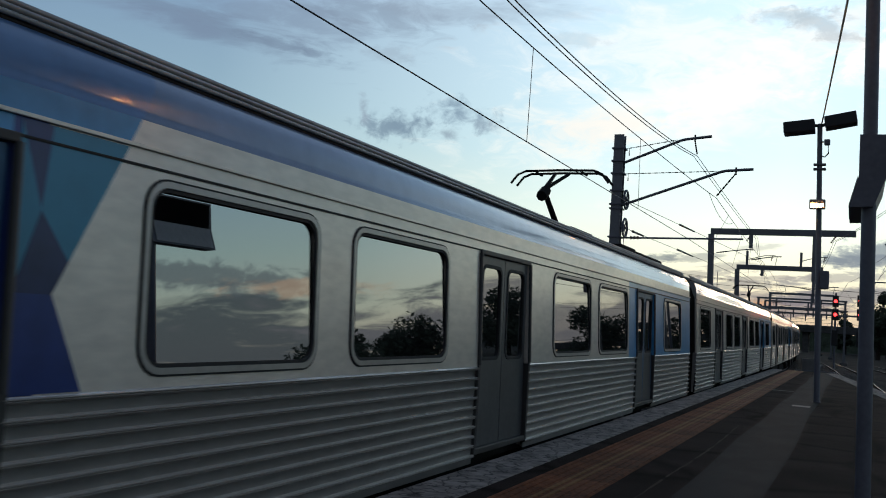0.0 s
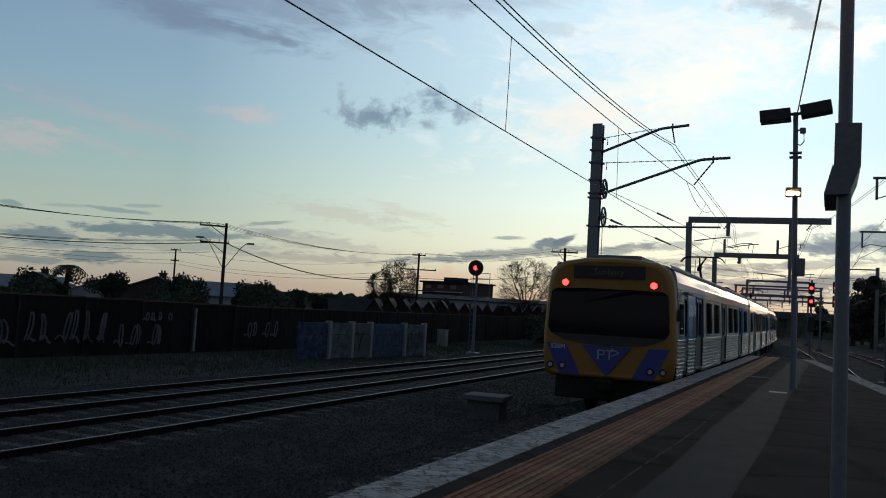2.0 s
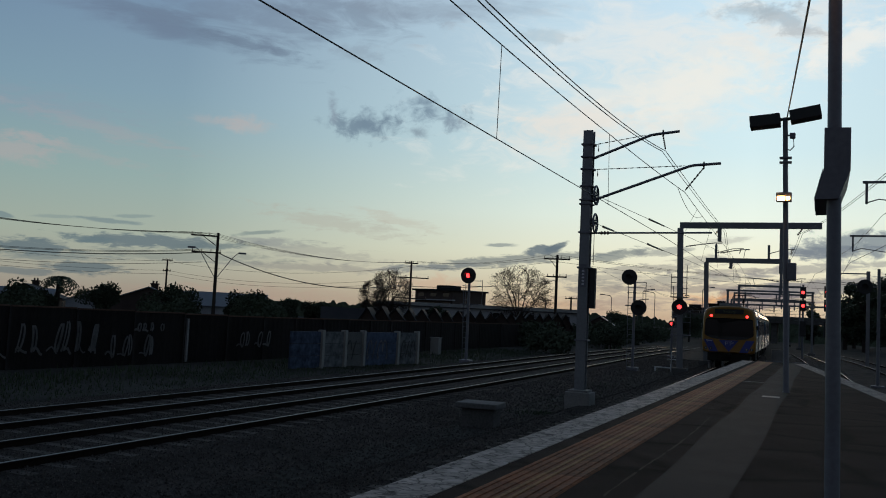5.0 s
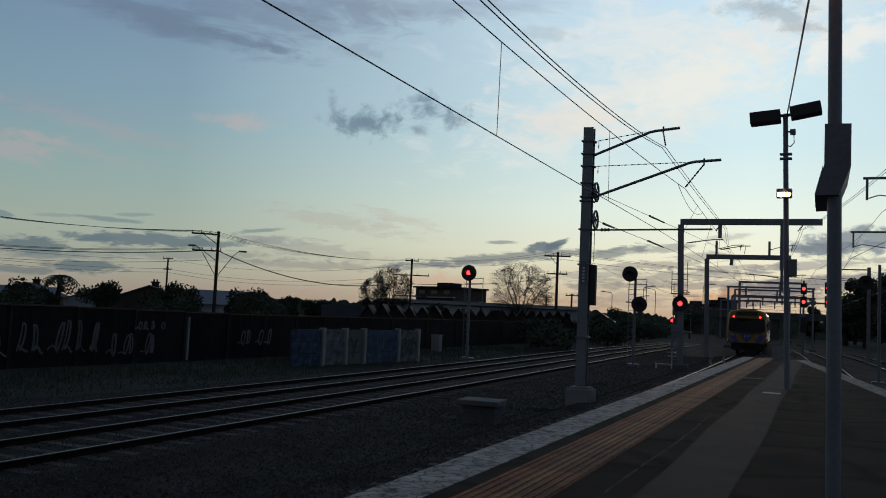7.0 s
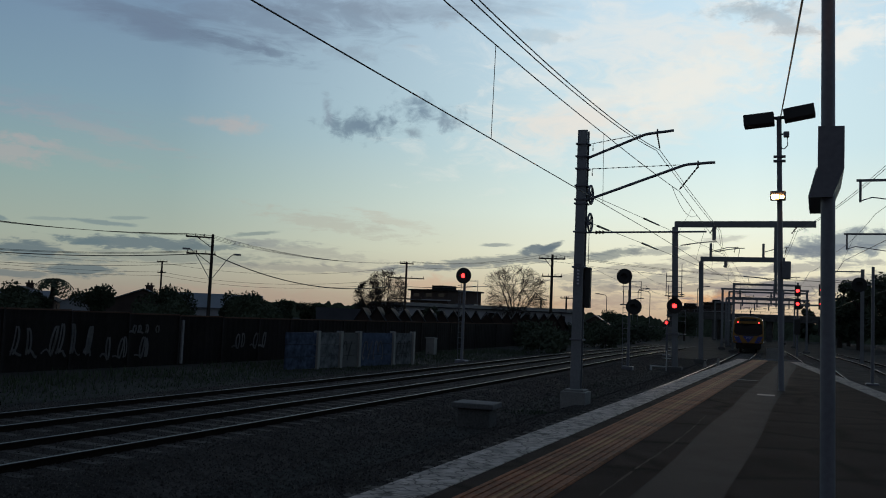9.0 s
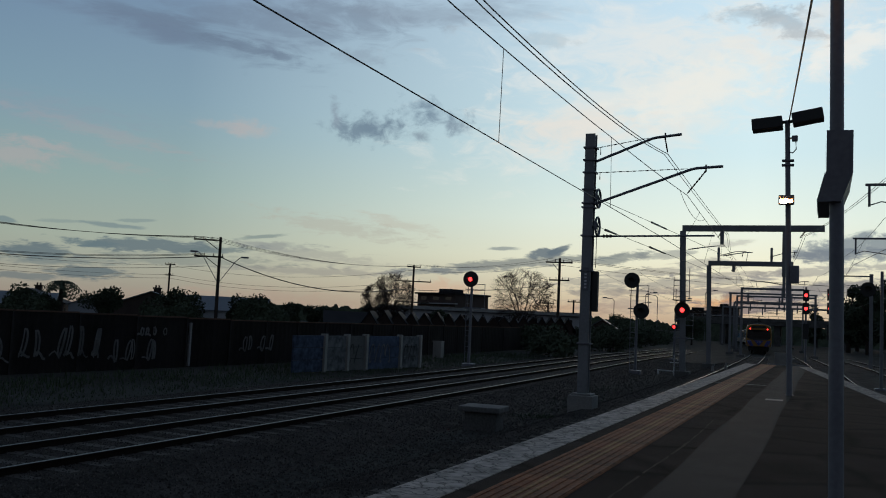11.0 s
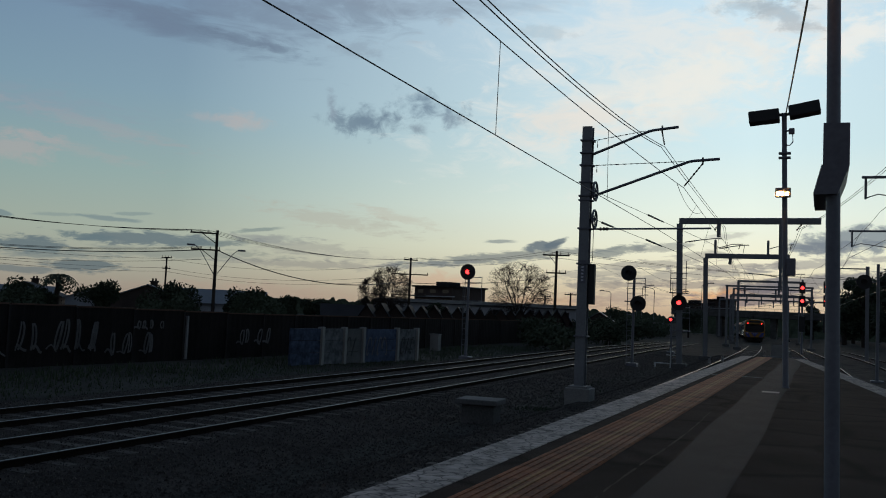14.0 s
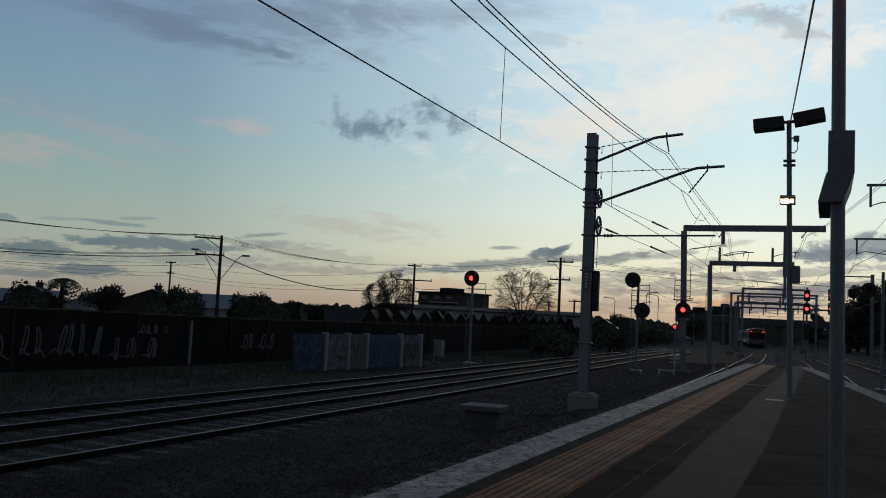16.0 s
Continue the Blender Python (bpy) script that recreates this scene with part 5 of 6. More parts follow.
bm.faces.new((vs[0], vs[1], vs[2], vs[5]))
bm.faces.new((vs[5], vs[2], vs[3], vs[4]))
bmesh.ops.solidify(bm, geom=bm.faces[:], thickness=0.004)
part("face", fix(bm), WHITE_PAINT, sign, "white sign face")

# ---- signals ----


def signal(label, x, y, heads, z_top, ladder=True, post=True, group="railway signals", size=0.44):
    sgn = thing("railway_signal", label, "railway signal", group=group)
    if post:
        bm = bmesh.new()
        rod(bm, (x, y, ZG - 0.1), (x, y, z_top), 0.085, 0.07, seg=12)
        box(bm, x - 0.3, x + 0.3, y - 0.3, y + 0.3, ZG - 0.15, ZG + 0.2, 0.03)
        part("post", bm, STEEL_DARK, sgn)
    for hx_, hz_, lit in heads:
        bm = bmesh.new()
        rod(bm, (hx_, y - 0.16, hz_), (hx_, y - 0.10, hz_), size, seg=36)
        box(bm, hx_ - 0.15, hx_ + 0.15, y - 0.10, y + 0.22, hz_ - 0.2, hz_ + 0.2, 0.04)
        head = part("target_disc", bm, BLACK, sgn, "round black signal target")
        bm = bmesh.new()
        for a in range(13):
            t0, t1 = radians(-20 + a * 17), radians(-20 + (a + 1) * 17)
            if a < 12:
                q = [(0.16 * math.cos(t), d, 0.16 * math.sin(t)) for t in (t0, t1) for d in (-0.16, -0.40)]
                bm.faces.new([bm.verts.new((hx_ + u[0], y + u[1], hz_ + u[2])) for u in (q[0], q[1], q[3], q[2])])
        bmesh.ops.solidify(bm, geom=bm.faces[:], thickness=0.008)
        part("hood", bm, BLACK, head)
        bm = bmesh.new()
        rod(bm, (hx_, y - 0.17, hz_), (hx_, y - 0.185, hz_), 0.125, seg=20)
        part("lens", bm, RED_ON if lit else BLACK, head, "glowing red lens" if lit else "dark lens")
    if ladder:
        for lx in (x - 0.42, x - 0.12):
            bm = bmesh.new()
            rod(bm, (lx, y + 0.45, ZG), (lx, y + 0.25, z_top - 0.6), 0.018, seg=5)
            part("ladder_rail", bm, STEEL_DARK, sgn)
        for i in range(int((z_top - 0.8 - ZG) / 0.3)):
            bm = bmesh.new()
            t = (0.2 + i * 0.3) / (z_top - 0.6 - ZG)
            rod(bm, (x - 0.42, y + 0.45 - 0.2 * t, ZG + 0.2 + i * 0.3), (x - 0.12, y + 0.45 - 0.2 * t, ZG + 0.2 + i * 0.3), 0.012, seg=5)
            part("rung", bm, STEEL_DARK, sgn)
        bm = bmesh.new()
        zc = heads[0][1]
        for q in (0.25, 0.55, 0.85):
            tube(bm, [(x - 0.5, y + 0.3, zc - q), (x - 0.5, y + 0.75, zc - q), (x + 0.5, y + 0.75, zc - q), (x + 0.5, y + 0.3, zc - q)], 0.018, 5)
        for cx in (x - 0.5, x + 0.5):
            rod(bm, (cx, y + 0.75, zc - 1.58), (cx, y + 0.75, zc - 0.2), 0.018, seg=5)
        box(bm, x - 0.55, x + 0.55, y + 0.15, y + 0.8, zc - 1.62, zc - 1.56)
        part("cage", bm, STEEL_DARK, sgn, "small maintenance cage")
    return sgn


signal("tall railway signal on a post showing red", -18.02, 46.33, [(-18.05, 3.55, True)], 3.4)
signal("railway signal with two dark round targets", -9.72, 50.86, [(-10.02, 3.95, False), (-9.45, 2.24, False)], 3.8)
signal("round signal showing red fixed to the gantry leg", -7.38, 52.1, [(-7.38, 2.40, True)], 4.2, ladder=True, post=False)
basket = thing("maintenance_basket", "small steel maintenance basket on the gantry leg", "basket")
for z in (3.15, 3.45, 3.75, 4.05):
    bm = bmesh.new()
    tube(bm, [(-7.80, 51.9, z), (-7.80, 51.5, z), (-6.95, 51.5, z), (-6.95, 51.9, z)], 0.018, 5)
    part("hoop", bm, STEEL_DARK, basket)
for x, top in ((-7.80, 4.25), (-6.95, 4.75)):
    bm = bmesh.new()
    rod(bm, (x, 51.5, 2.95), (x, 51.5, top), 0.02, seg=5)
    part("upright", bm, STEEL_DARK, basket)
bm = bmesh.new()
box(bm, -7.85, -6.90, 51.45, 52.35, 2.93, 2.97)
part("step", bm, STEEL_DARK, basket)
signal("small distant signal showing red", -11.1, 74.2, [(-11.1, 1.48, True)], 1.5, ladder=False, size=0.26)
signal("dark round signal target seen among trees", 2.6, 48.5, [(1.98, 3.68, False)], 4.58, ladder=False, size=0.36)
bm = bmesh.new()
rod(bm, (1.98, 48.5, 3.68), (2.6, 48.5, 3.68), 0.03, seg=6)
tagged(part("signal_bracket", bm, STEEL_DARK), "short bracket arm from the signal post", "bracket")
for x, y, zs in ((-1.62, 95.0, (5.2, 3.9)), (0.55, 92.0, (5.2, 3.9))):
    sgn = thing("colour_light_signal", "tall colour light signal showing two red lights", "railway signal", group="colour light signals")
    bm = bmesh.new()
    rod(bm, (x, y, ZG - 0.1), (x, y, 6.0), 0.10, seg=10)
    part("post", bm, STEEL_DARK, sgn)
    for z in zs:
        bm = bmesh.new()
        box(bm, x - 0.28, x + 0.28, y - 0.30, y - 0.05, z - 0.55, z + 0.55, 0.04)
        h = part("signal_head", bm, BLACK, sgn)
        bm = bmesh.new()
        rod(bm, (x, y - 0.30, z), (x, y - 0.33, z), 0.16, seg=18)
        part("lens", bm, RED_ON, h, "glowing red lens")
    bm = bmesh.new()
    box(bm, x - 0.28, x + 0.28, y - 0.2, y, 0.9, 2.4, 0.04)
    part("relay_box", bm, BLACK, sgn)
sgn = thing("route_indicator", "small lit white route indicator", "railway signal")
bm = bmesh.new()
box(bm, 0.62, 1.02, 91.7, 91.95, 2.25, 2.75, 0.03)
part("case", bm, BLACK, sgn)
bm = bmesh.new()
box(bm, 0.70, 0.78, 91.66, 91.69, 2.35, 2.65)
box(bm, 0.86, 0.94, 91.66, 91.69, 2.35, 2.65)
part("letter", bm, WHITE_ON, sgn, "white glowing mark")

# ---- beyond the tracks: fence, yards, houses, trees, poles ----
FENCE = material("dark_fence", (0.026, 0.022, 0.022), 0.8, vary=0.35, grain=9, stain=0.8, bump=0.15, stretch=(1, 1, 0.3))
RUST = material("rusty_capping", (0.085, 0.052, 0.040), 0.85, vary=0.3, grain=15, stain=1.2, bump=0.1)
GRAFFITI = material("pale_spray", (0.18, 0.172, 0.176), 0.8, vary=0.3, grain=14, stain=2, bump=0)
MURAL_BLUE = material("mural_blue", (0.045, 0.060, 0.095), 0.8, vary=0.6, grain=6, stain=2.5, bump=0.05)
MURAL_GREY = material("mural_grey", (0.10, 0.105, 0.11), 0.8, vary=0.6, grain=5, stain=2.2, bump=0.05)
PLASTER = material("pale_wall", (0.30, 0.31, 0.33), 0.85, vary=0.2, grain=10, stain=0.5, bump=0.05)
BRICK_FAR = material("dark_brick", (0.06, 0.045, 0.04), 0.9, vary=0.25, grain=8, stain=0.6, bump=0.05)
ROOF_TIN = material("tin_roof", (0.11, 0.12, 0.135), 0.55, 0.2, vary=0.25, grain=6, stain=0.4, bump=0.05)
ROOF_DARK = material("dark_roof", (0.022, 0.021, 0.023), 0.8, vary=0.3, grain=8, stain=0.5, bump=0.1)
LEAF = material("dark_leaves", (0.045, 0.056, 0.036), 0.85, vary=0.5, grain=3, stain=0.6, bump=0, spec=0.1)
BARK = material("bark", (0.035, 0.028, 0.024), 0.9, vary=0.3, grain=20, stain=3, bump=0.2, stretch=(1, 1, 0.2))
PANE_FAR = glass("far_window", (0.01, 0.01, 0.012), 1.5, 0.1)

# graffitied boundary fence, in bays following the tracks
FENCE_OFF = -20.9
fence = thing("boundary_fence", "long dark graffitied boundary fence beside the tracks", "fence")
s = -10.0
while s < 150:
    step = 3.0 if s < 70 else 6.0
    xa, ya, a = line_at(s, FENCE_OFF - 0.55 * max(0, 36 - s) / 12)
    xb, yb, b = line_at(s + step, FENCE_OFF - 0.55 * max(0, 36 - s - step) / 12)
    length, turn = math.hypot(xb - xa, yb - ya), math.degrees(math.atan2(yb - ya, xb - xa))
    m = pose(xa, ya, ZG - 0.1, 0, 0, turn)
    tall = 2.12 + 0.16 * min(1.0, max(0.0, (36 - s) / 14))
    bm = bmesh.new()
    n = int(length / 0.1)
    fold = [(i * length / n, -0.010 if i % 4 in (1, 2) else 0.0) for i in range(n + 1)]
    cols = [[bm.verts.new((u, v, z)) for z in (0.0, tall)] for u, v in fold]
    for p, q in zip(cols, cols[1:]):
        bm.faces.new((p[0], q[0], q[1], p[1]))
    bmesh.ops.solidify(bm, geom=bm.faces[:], thickness=0.01)
    bay = part("fence_sheet", bm, FENCE, fence, at=m)
    bm = bmesh.new()
    box(bm, 0.06, length - 0.06, -0.05, 0.06, tall, tall + 0.06)
    part("top_rail", bm, RUST, bay)
    bm = bmesh.new()
    box(bm, -0.05, 0.05, -0.06, 0.02, 0, tall, 0.01)
    part("post", bm, FENCE, bay)
    s += step
pale_post = bmesh.new()
xq, yq, _ = line_at(32.2, FENCE_OFF - 0.2)
box(pale_post, xq, xq + 0.12, yq - 0.06, yq + 0.06, ZG, 0.6, 0.01)
tagged(part("fence_post", pale_post, GRAFFITI), "pale worn post standing against the dark fence", "post")


def ribbon(bm, pts, w, m):
    rows = []
    for i, p in enumerate(pts):
        p = Vector(p)
        d = (Vector(pts[min(i + 1, len(pts) - 1)]) - Vector(pts[max(i - 1, 0)])).normalized()
        nrm = Vector((-d.y, d.x)) * w / 2
        rows.append([bm.verts.new(m @ Vector((p.x + k * nrm.x, 0, p.y + k * nrm.y))) for k in (-1, 1)])
    for a, b in zip(rows, rows[1:]):
        bm.faces.new((a[0], a[1], b[1], b[0]))


def tag_strokes(s0, width, height, z0, count, off=FENCE_OFF, mat=None, label="pale unreadable graffiti strokes sprayed on the dark fence"):
    x, y, a = line_at(s0, off - 0.55 * max(0, 36 - s0) / 12 if off == FENCE_OFF else off)
    x2, y2, _ = line_at(s0 + width, off - 0.55 * max(0, 36 - s0 - width) / 12 if off == FENCE_OFF else off)
    m = Matrix.Translation((x, y, z0)) @ pose(0, 0, 0, 0, 0, math.degrees(math.atan2(y2 - y, x2 - x))) @ pose(0, -0.075, 0)
    root = thing("graffiti", label, "graffiti", group="graffiti")
    for k in range(count):
        w = width / count
        cx, tilt = (k + 0.5) * w, random.uniform(-0.05, 0.25)
        hh = height * random.uniform(0.8, 1.0)
        bowl, side = random.uniform(0.25, 0.45), random.choice((-1, 1))
        shapes = [[(-side * 0.34 * w + 0.06 * w * math.sin(3 * q / 8), hh * q / 8) for q in range(9)],
                  [(side * (0.62 * bowl * math.sin(2.9 * q / 10) - 0.26) * w, hh * (0.5 + 0.48 * math.cos(2.9 * q / 10))) for q in range(11)]]
        if random.random() < 0.7:
            shapes.append([((-0.38 + 0.76 * q / 5) * w, hh * (random.uniform(0.0, 0.12) + 0.10 * math.sin(q))) for q in range(6)])
        for shape in shapes:
            bm = bmesh.new()
            ribbon(bm, [(cx + u + tilt * v, v) for u, v in shape], random.uniform(0.06, 0.11), m)
            bmesh.ops.solidify(bm, geom=bm.faces[:], thickness=0.004)
            part("stroke", bm, mat or GRAFFITI, root)


tag_strokes(21.4, 1.6, 0.9, -0.85, 2)
tag_strokes(23.2, 3.3, 1.15, -0.75, 5)
tag_strokes(27.4, 3.0, 0.85, -0.95, 5)
tag_strokes(26.6, 0.4, 1.2, -0.75, 2)
tag_strokes(35.6, 2.9, 0.75, -0.65, 4)
tag_strokes(28.9, 1.8, 0.35, 0.05, 4)

# painted concrete panel wall
panel_wall = thing("panel_wall", "low graffitied concrete panel wall with pale posts", "wall")
YS = [32.9, 35.1, 36.8, 38.3, 41.3, 43.2]


def wall_x(y):
    return -20.85 + (y - 33.5) * 0.125


for i, (ya, yb) in enumerate(zip(YS, YS[1:])):
    bm = bmesh.new()
    ang = math.degrees(math.atan2(yb - ya, wall_x(yb) - wall_x(ya)))
    ln = math.hypot(yb - ya, wall_x(yb) - wall_x(ya))
    for r in range(3):
        box(bm, 0.05, ln - 0.05, -0.05, 0.05, r * 0.54 + 0.01, r * 0.54 + 0.53, 0.01)
    part("panel", bm, (MURAL_BLUE, MURAL_GREY, CONCRETE_DARK, MURAL_BLUE, MURAL_GREY)[i], panel_wall, at=pose(wall_x(ya), ya, ZG - 0.02, 0, 0, ang))
for y in YS[1:]:
    bm = bmesh.new()
    box(bm, -0.13, 0.13, -0.13, 0.13, 0, 1.72, 0.02)
    part("post", bm, CONCRETE, panel_wall, at=pose(wall_x(y), y, ZG - 0.05, 0, 0, 5))
for i, (ya, n) in enumerate(((36.9, 2), (38.6, 4), (41.6, 3))):
    m = Matrix.Translation((wall_x(ya) + 0.07, ya, -1.1)) @ pose(0, 0, 0, 0, 0, 83)
    root = thing("graffiti", "curly graffiti strokes on the concrete panels", "graffiti", group="graffiti")
    for k in range(n):
        bm = bmesh.new()
        ribbon(bm, [(0.2 + k * 0.45 + 0.2 * math.cos(t * 0.5 + k), 0.55 + 0.45 * math.sin(t * 0.62 + k * 2)) for t in range(10)], 0.07, m)
        bmesh.ops.solidify(bm, geom=bm.faces[:], thickness=0.004)
        part("stroke", bm, BLACK if i != 1 else GRAFFITI, root)

# cabinet, cable pit and standpipe beside the tracks
bm = bmesh.new()
box(bm, -24.0, -23.4, 55.0, 55.5, ZG - 0.1, -0.28, 0.03)
box(bm, -24.04, -23.36, 54.96, 55.54, -0.28, -0.22, 0.02)
tagged(part("trackside_cabinet", bm, CONCRETE), "small pale metal trackside cabinet", "cabinet")
pit = thing("cable_pit", "low concrete cable pit with a slab lid", "cable pit", pose(-7.62, 20.75, 0, 0, 0, 4))
bm = bmesh.new()
box(bm, -0.38, 0.42, -0.35, 0.35, ZG - 0.15, -0.90, 0.03)
part("pit_body", bm, CONCRETE_DARK, pit)
bm = bmesh.new()
box(bm, -0.52, 0.52, -0.45, 0.45, -0.90, -0.77, 0.025)
part("slab_lid", bm, CONCRETE_DARK, pit, "chipped concrete lid")
bm = bmesh.new()
tube(bm, [(-8.85, 53.0, -1.10), (-7.95, 53.0, -1.12), (-7.9, 53.0, -1.08), (-7.9, 53.0, -0.2)], 0.035, 6)
rod(bm, (-8.15, 53.0, -0.62), (-7.65, 53.0, -0.62), 0.025, seg=6)
rod(bm, (-7.9, 53.0, ZG - 0.1), (-7.9, 53.0, -0.9), 0.05, seg=6)
rod(bm, (-8.8, 53.0, ZG - 0.1), (-8.8, 53.0, -1.08), 0.05, seg=6)
tagged(part("standpipe", bm, WHITE_PAINT), "white bent pipe rail beside the track", "pipe")
for x, y in ((-5.75, 60.5), (-6.1, 64.2), (-6.3, 58.0)):
    bm = bmesh.new()
    rod(bm, (x, y, ZG - 0.1), (x, y, ZG + 0.45), 0.11, 0.07, seg=7)
    tagged(part("marker_post", bm, CONCRETE), "short pale marker post in the ballast", "post", "marker posts")
bm = bmesh.new()
for i in range(26):
    box(bm, -3.1, -2.75, 47 + i * 2.1, 48.9 + i * 2.1, ZG - 0.1, ZG + 0.12)
tagged(part("cable_trough", bm, CONCRETE_DARK), "row of concrete cable trough lids", "cable trough", kind="stuff")


# loose stones and weeds
def stones(name, count, u0, u1, s0, s1, size, mat, label):
    """Loose stones as small four-sided chips, thicker towards the near end."""
    sv = s0 + (s1 - s0) * np.random.rand(count) ** 1.7
    u = np.random.uniform(u0, u1, count)
    grid = np.arange(0, 121.0, 2.0)
    mid = np.array([line_at(g, 0.0) for g in grid])
    ang = np.interp(sv, grid, mid[:, 2])
    x = np.interp(sv, grid, mid[:, 0]) + u * np.cos(ang)
    y = np.interp(sv, grid, mid[:, 1]) + u * np.sin(ang)
    left = u - np.interp(sv, grid, [left_off(g) for g in grid])
    z = np.maximum(np.interp(left, [-6.2, -5.4, 1.7, 3.4, 5.4], [ZG - 0.1, ZR - 0.13, ZR - 0.13, ZG - 0.06, ZG - 0.1]),
                   np.interp(u, [-2.6, -1.9, 1.25, 1.6], [ZG - 0.1, ZR - 0.13, ZR - 0.13, ZG - 0.1]))
    z = np.maximum(z, ZG - 0.05)[:, None] - 0.008
    r = size * np.random.uniform(0.5, 1.3, count)
    shape = np.array([(1, 0, -0.2), (-0.5, 0.86, -0.2), (-0.5, -0.86, -0.2), (0, 0, 0.8)])
    turn = np.random.uniform(0, 6.283, count)
    k = np.random.uniform(0.6, 1.1, (count, 4, 1)) * r[:, None, None]
    v = np.repeat(shape[None], count, 0) * k
    c, s_ = np.cos(turn)[:, None], np.sin(turn)[:, None]
    vx, vy = v[..., 0] * c - v[..., 1] * s_, v[..., 0] * s_ + v[..., 1] * c
    pts = np.stack([vx + x[:, None], vy + y[:, None], v[..., 2] + z + 0.2 * r[:, None]], -1).reshape(-1, 3)
    base = 4 * np.arange(count)[:, None, None]
    tri = (base + np.array([(0, 1, 3), (1, 2, 3), (2, 0, 3)])[None]).reshape(-1, 3)
    me = bpy.data.meshes.new(name)
    me.from_pydata(pts.tolist(), [], tri.tolist())
    me.materials.append(mat)
    tagged(part(name, me, None), label, "gravel", kind="stuff")


STONE = material("loose_stone", (0.060, 0.055, 0.051), 0.9, vary=0.7, grain=9, stain=21, bump=0.1)
stones("gravel", 75000, -7.2, -0.6, 5.0, 75.0, 0.036, STONE, "loose dark crushed stones beside the platform")
stones("gravel", 60000, -13.6, -7.2, 6.0, 75.0, 0.036, STONE, "crushed stones between the rails")


def weeds(count, spots, label):
    bm = bmesh.new()
    for _ in range(count):
        cx, cy, rx, ry, h = random.choice(spots)
        x, y = random.gauss(cx, rx), random.gauss(cy, ry)
        a, hh = random.uniform(0, math.tau), h * random.uniform(0.4, 1.2)
        dx, dy, w = math.cos(a), math.sin(a), 0.02 + 0.02 * h
        lean = Vector((random.uniform(-0.4, 0.4) * hh, random.uniform(-0.4, 0.4) * hh, hh))
        p = Vector((x, y, ZG - 0.08))
        bm.faces.new([bm.verts.new(v) for v in (p + Vector((dx * w, dy * w, 0)), p - Vector((dx * w, dy * w, 0)), p + lean)])
    tagged(part("weeds", bm, GRASS), label, "weeds", kind="stuff")


weeds(900, [(-7.0, 24.6, 0.5, 0.3, 0.12), (-8.6, 36, 0.8, 3, 0.14), (-7.5, 30, 0.7, 2, 0.1)], "low dark weeds in the ballast")
weeds(14000, [(line_at(g, o)[0], line_at(g, o)[1], 0.9, 1.6, h) for g in range(12, 70, 3) for o, h in ((-13.6, 0.10), (-15.0, 0.16), (-16.6, 0.2), (-18.6, 0.26)) if (g * 7 + int(o)) % 4], "straggly dark grass along the boundary fence")


# ---- trees ----


def leafy_tree(label, x, y, top, spread, lobes=9, leaves=900, leaf=0.28, base=ZG, category="tree", low=0.45):
    t = thing("tree" if top > 2.6 else "shrub", label, category, group="trees")
    h = top - base
    bm = bmesh.new()
    rod(bm, (x, y, base - 0.1), (x, y, base + h * 0.55), 0.035 * h, 0.015 * h, seg=8)
    ends = []
    for k in range(lobes):
        a = random.uniform(0, math.tau)
        r = spread * math.sqrt(random.random()) * 0.75
        c = Vector((x + r * math.cos(a), y + r * math.sin(a), base + h * random.uniform(low, 0.86) * (1 - 0.15 * r / spread)))
        ends.append((c, spread * random.uniform(0.28, 0.46)))
        rod(bm, (x, y, base + h * random.uniform(0.25, 0.5)), c, 0.012 * h, 0.005 * h, seg=5)
    part("trunk", bm, BARK, t)
    bm = bmesh.new()
    for _ in range(leaves):
        c, r = random.choice(ends)
        d = Vector((random.gauss(0, 1), random.gauss(0, 1), random.gauss(0, 0.8))).normalized() * r * random.random() ** 0.35
        p, u = c + d, Vector((random.gauss(0, 1), random.gauss(0, 1), random.gauss(0, 1))).normalized()
        v = u.orthogonal().normalized()
        w = leaf * random.uniform(0.5, 1.2)
        bm.faces.new([bm.verts.new(q) for q in (p + u * w, p + v * w * 0.5, p - u * w, p - v * w * 0.5)])
    part("crown", bm, LEAF, t, "dense dark leaves")
    return t


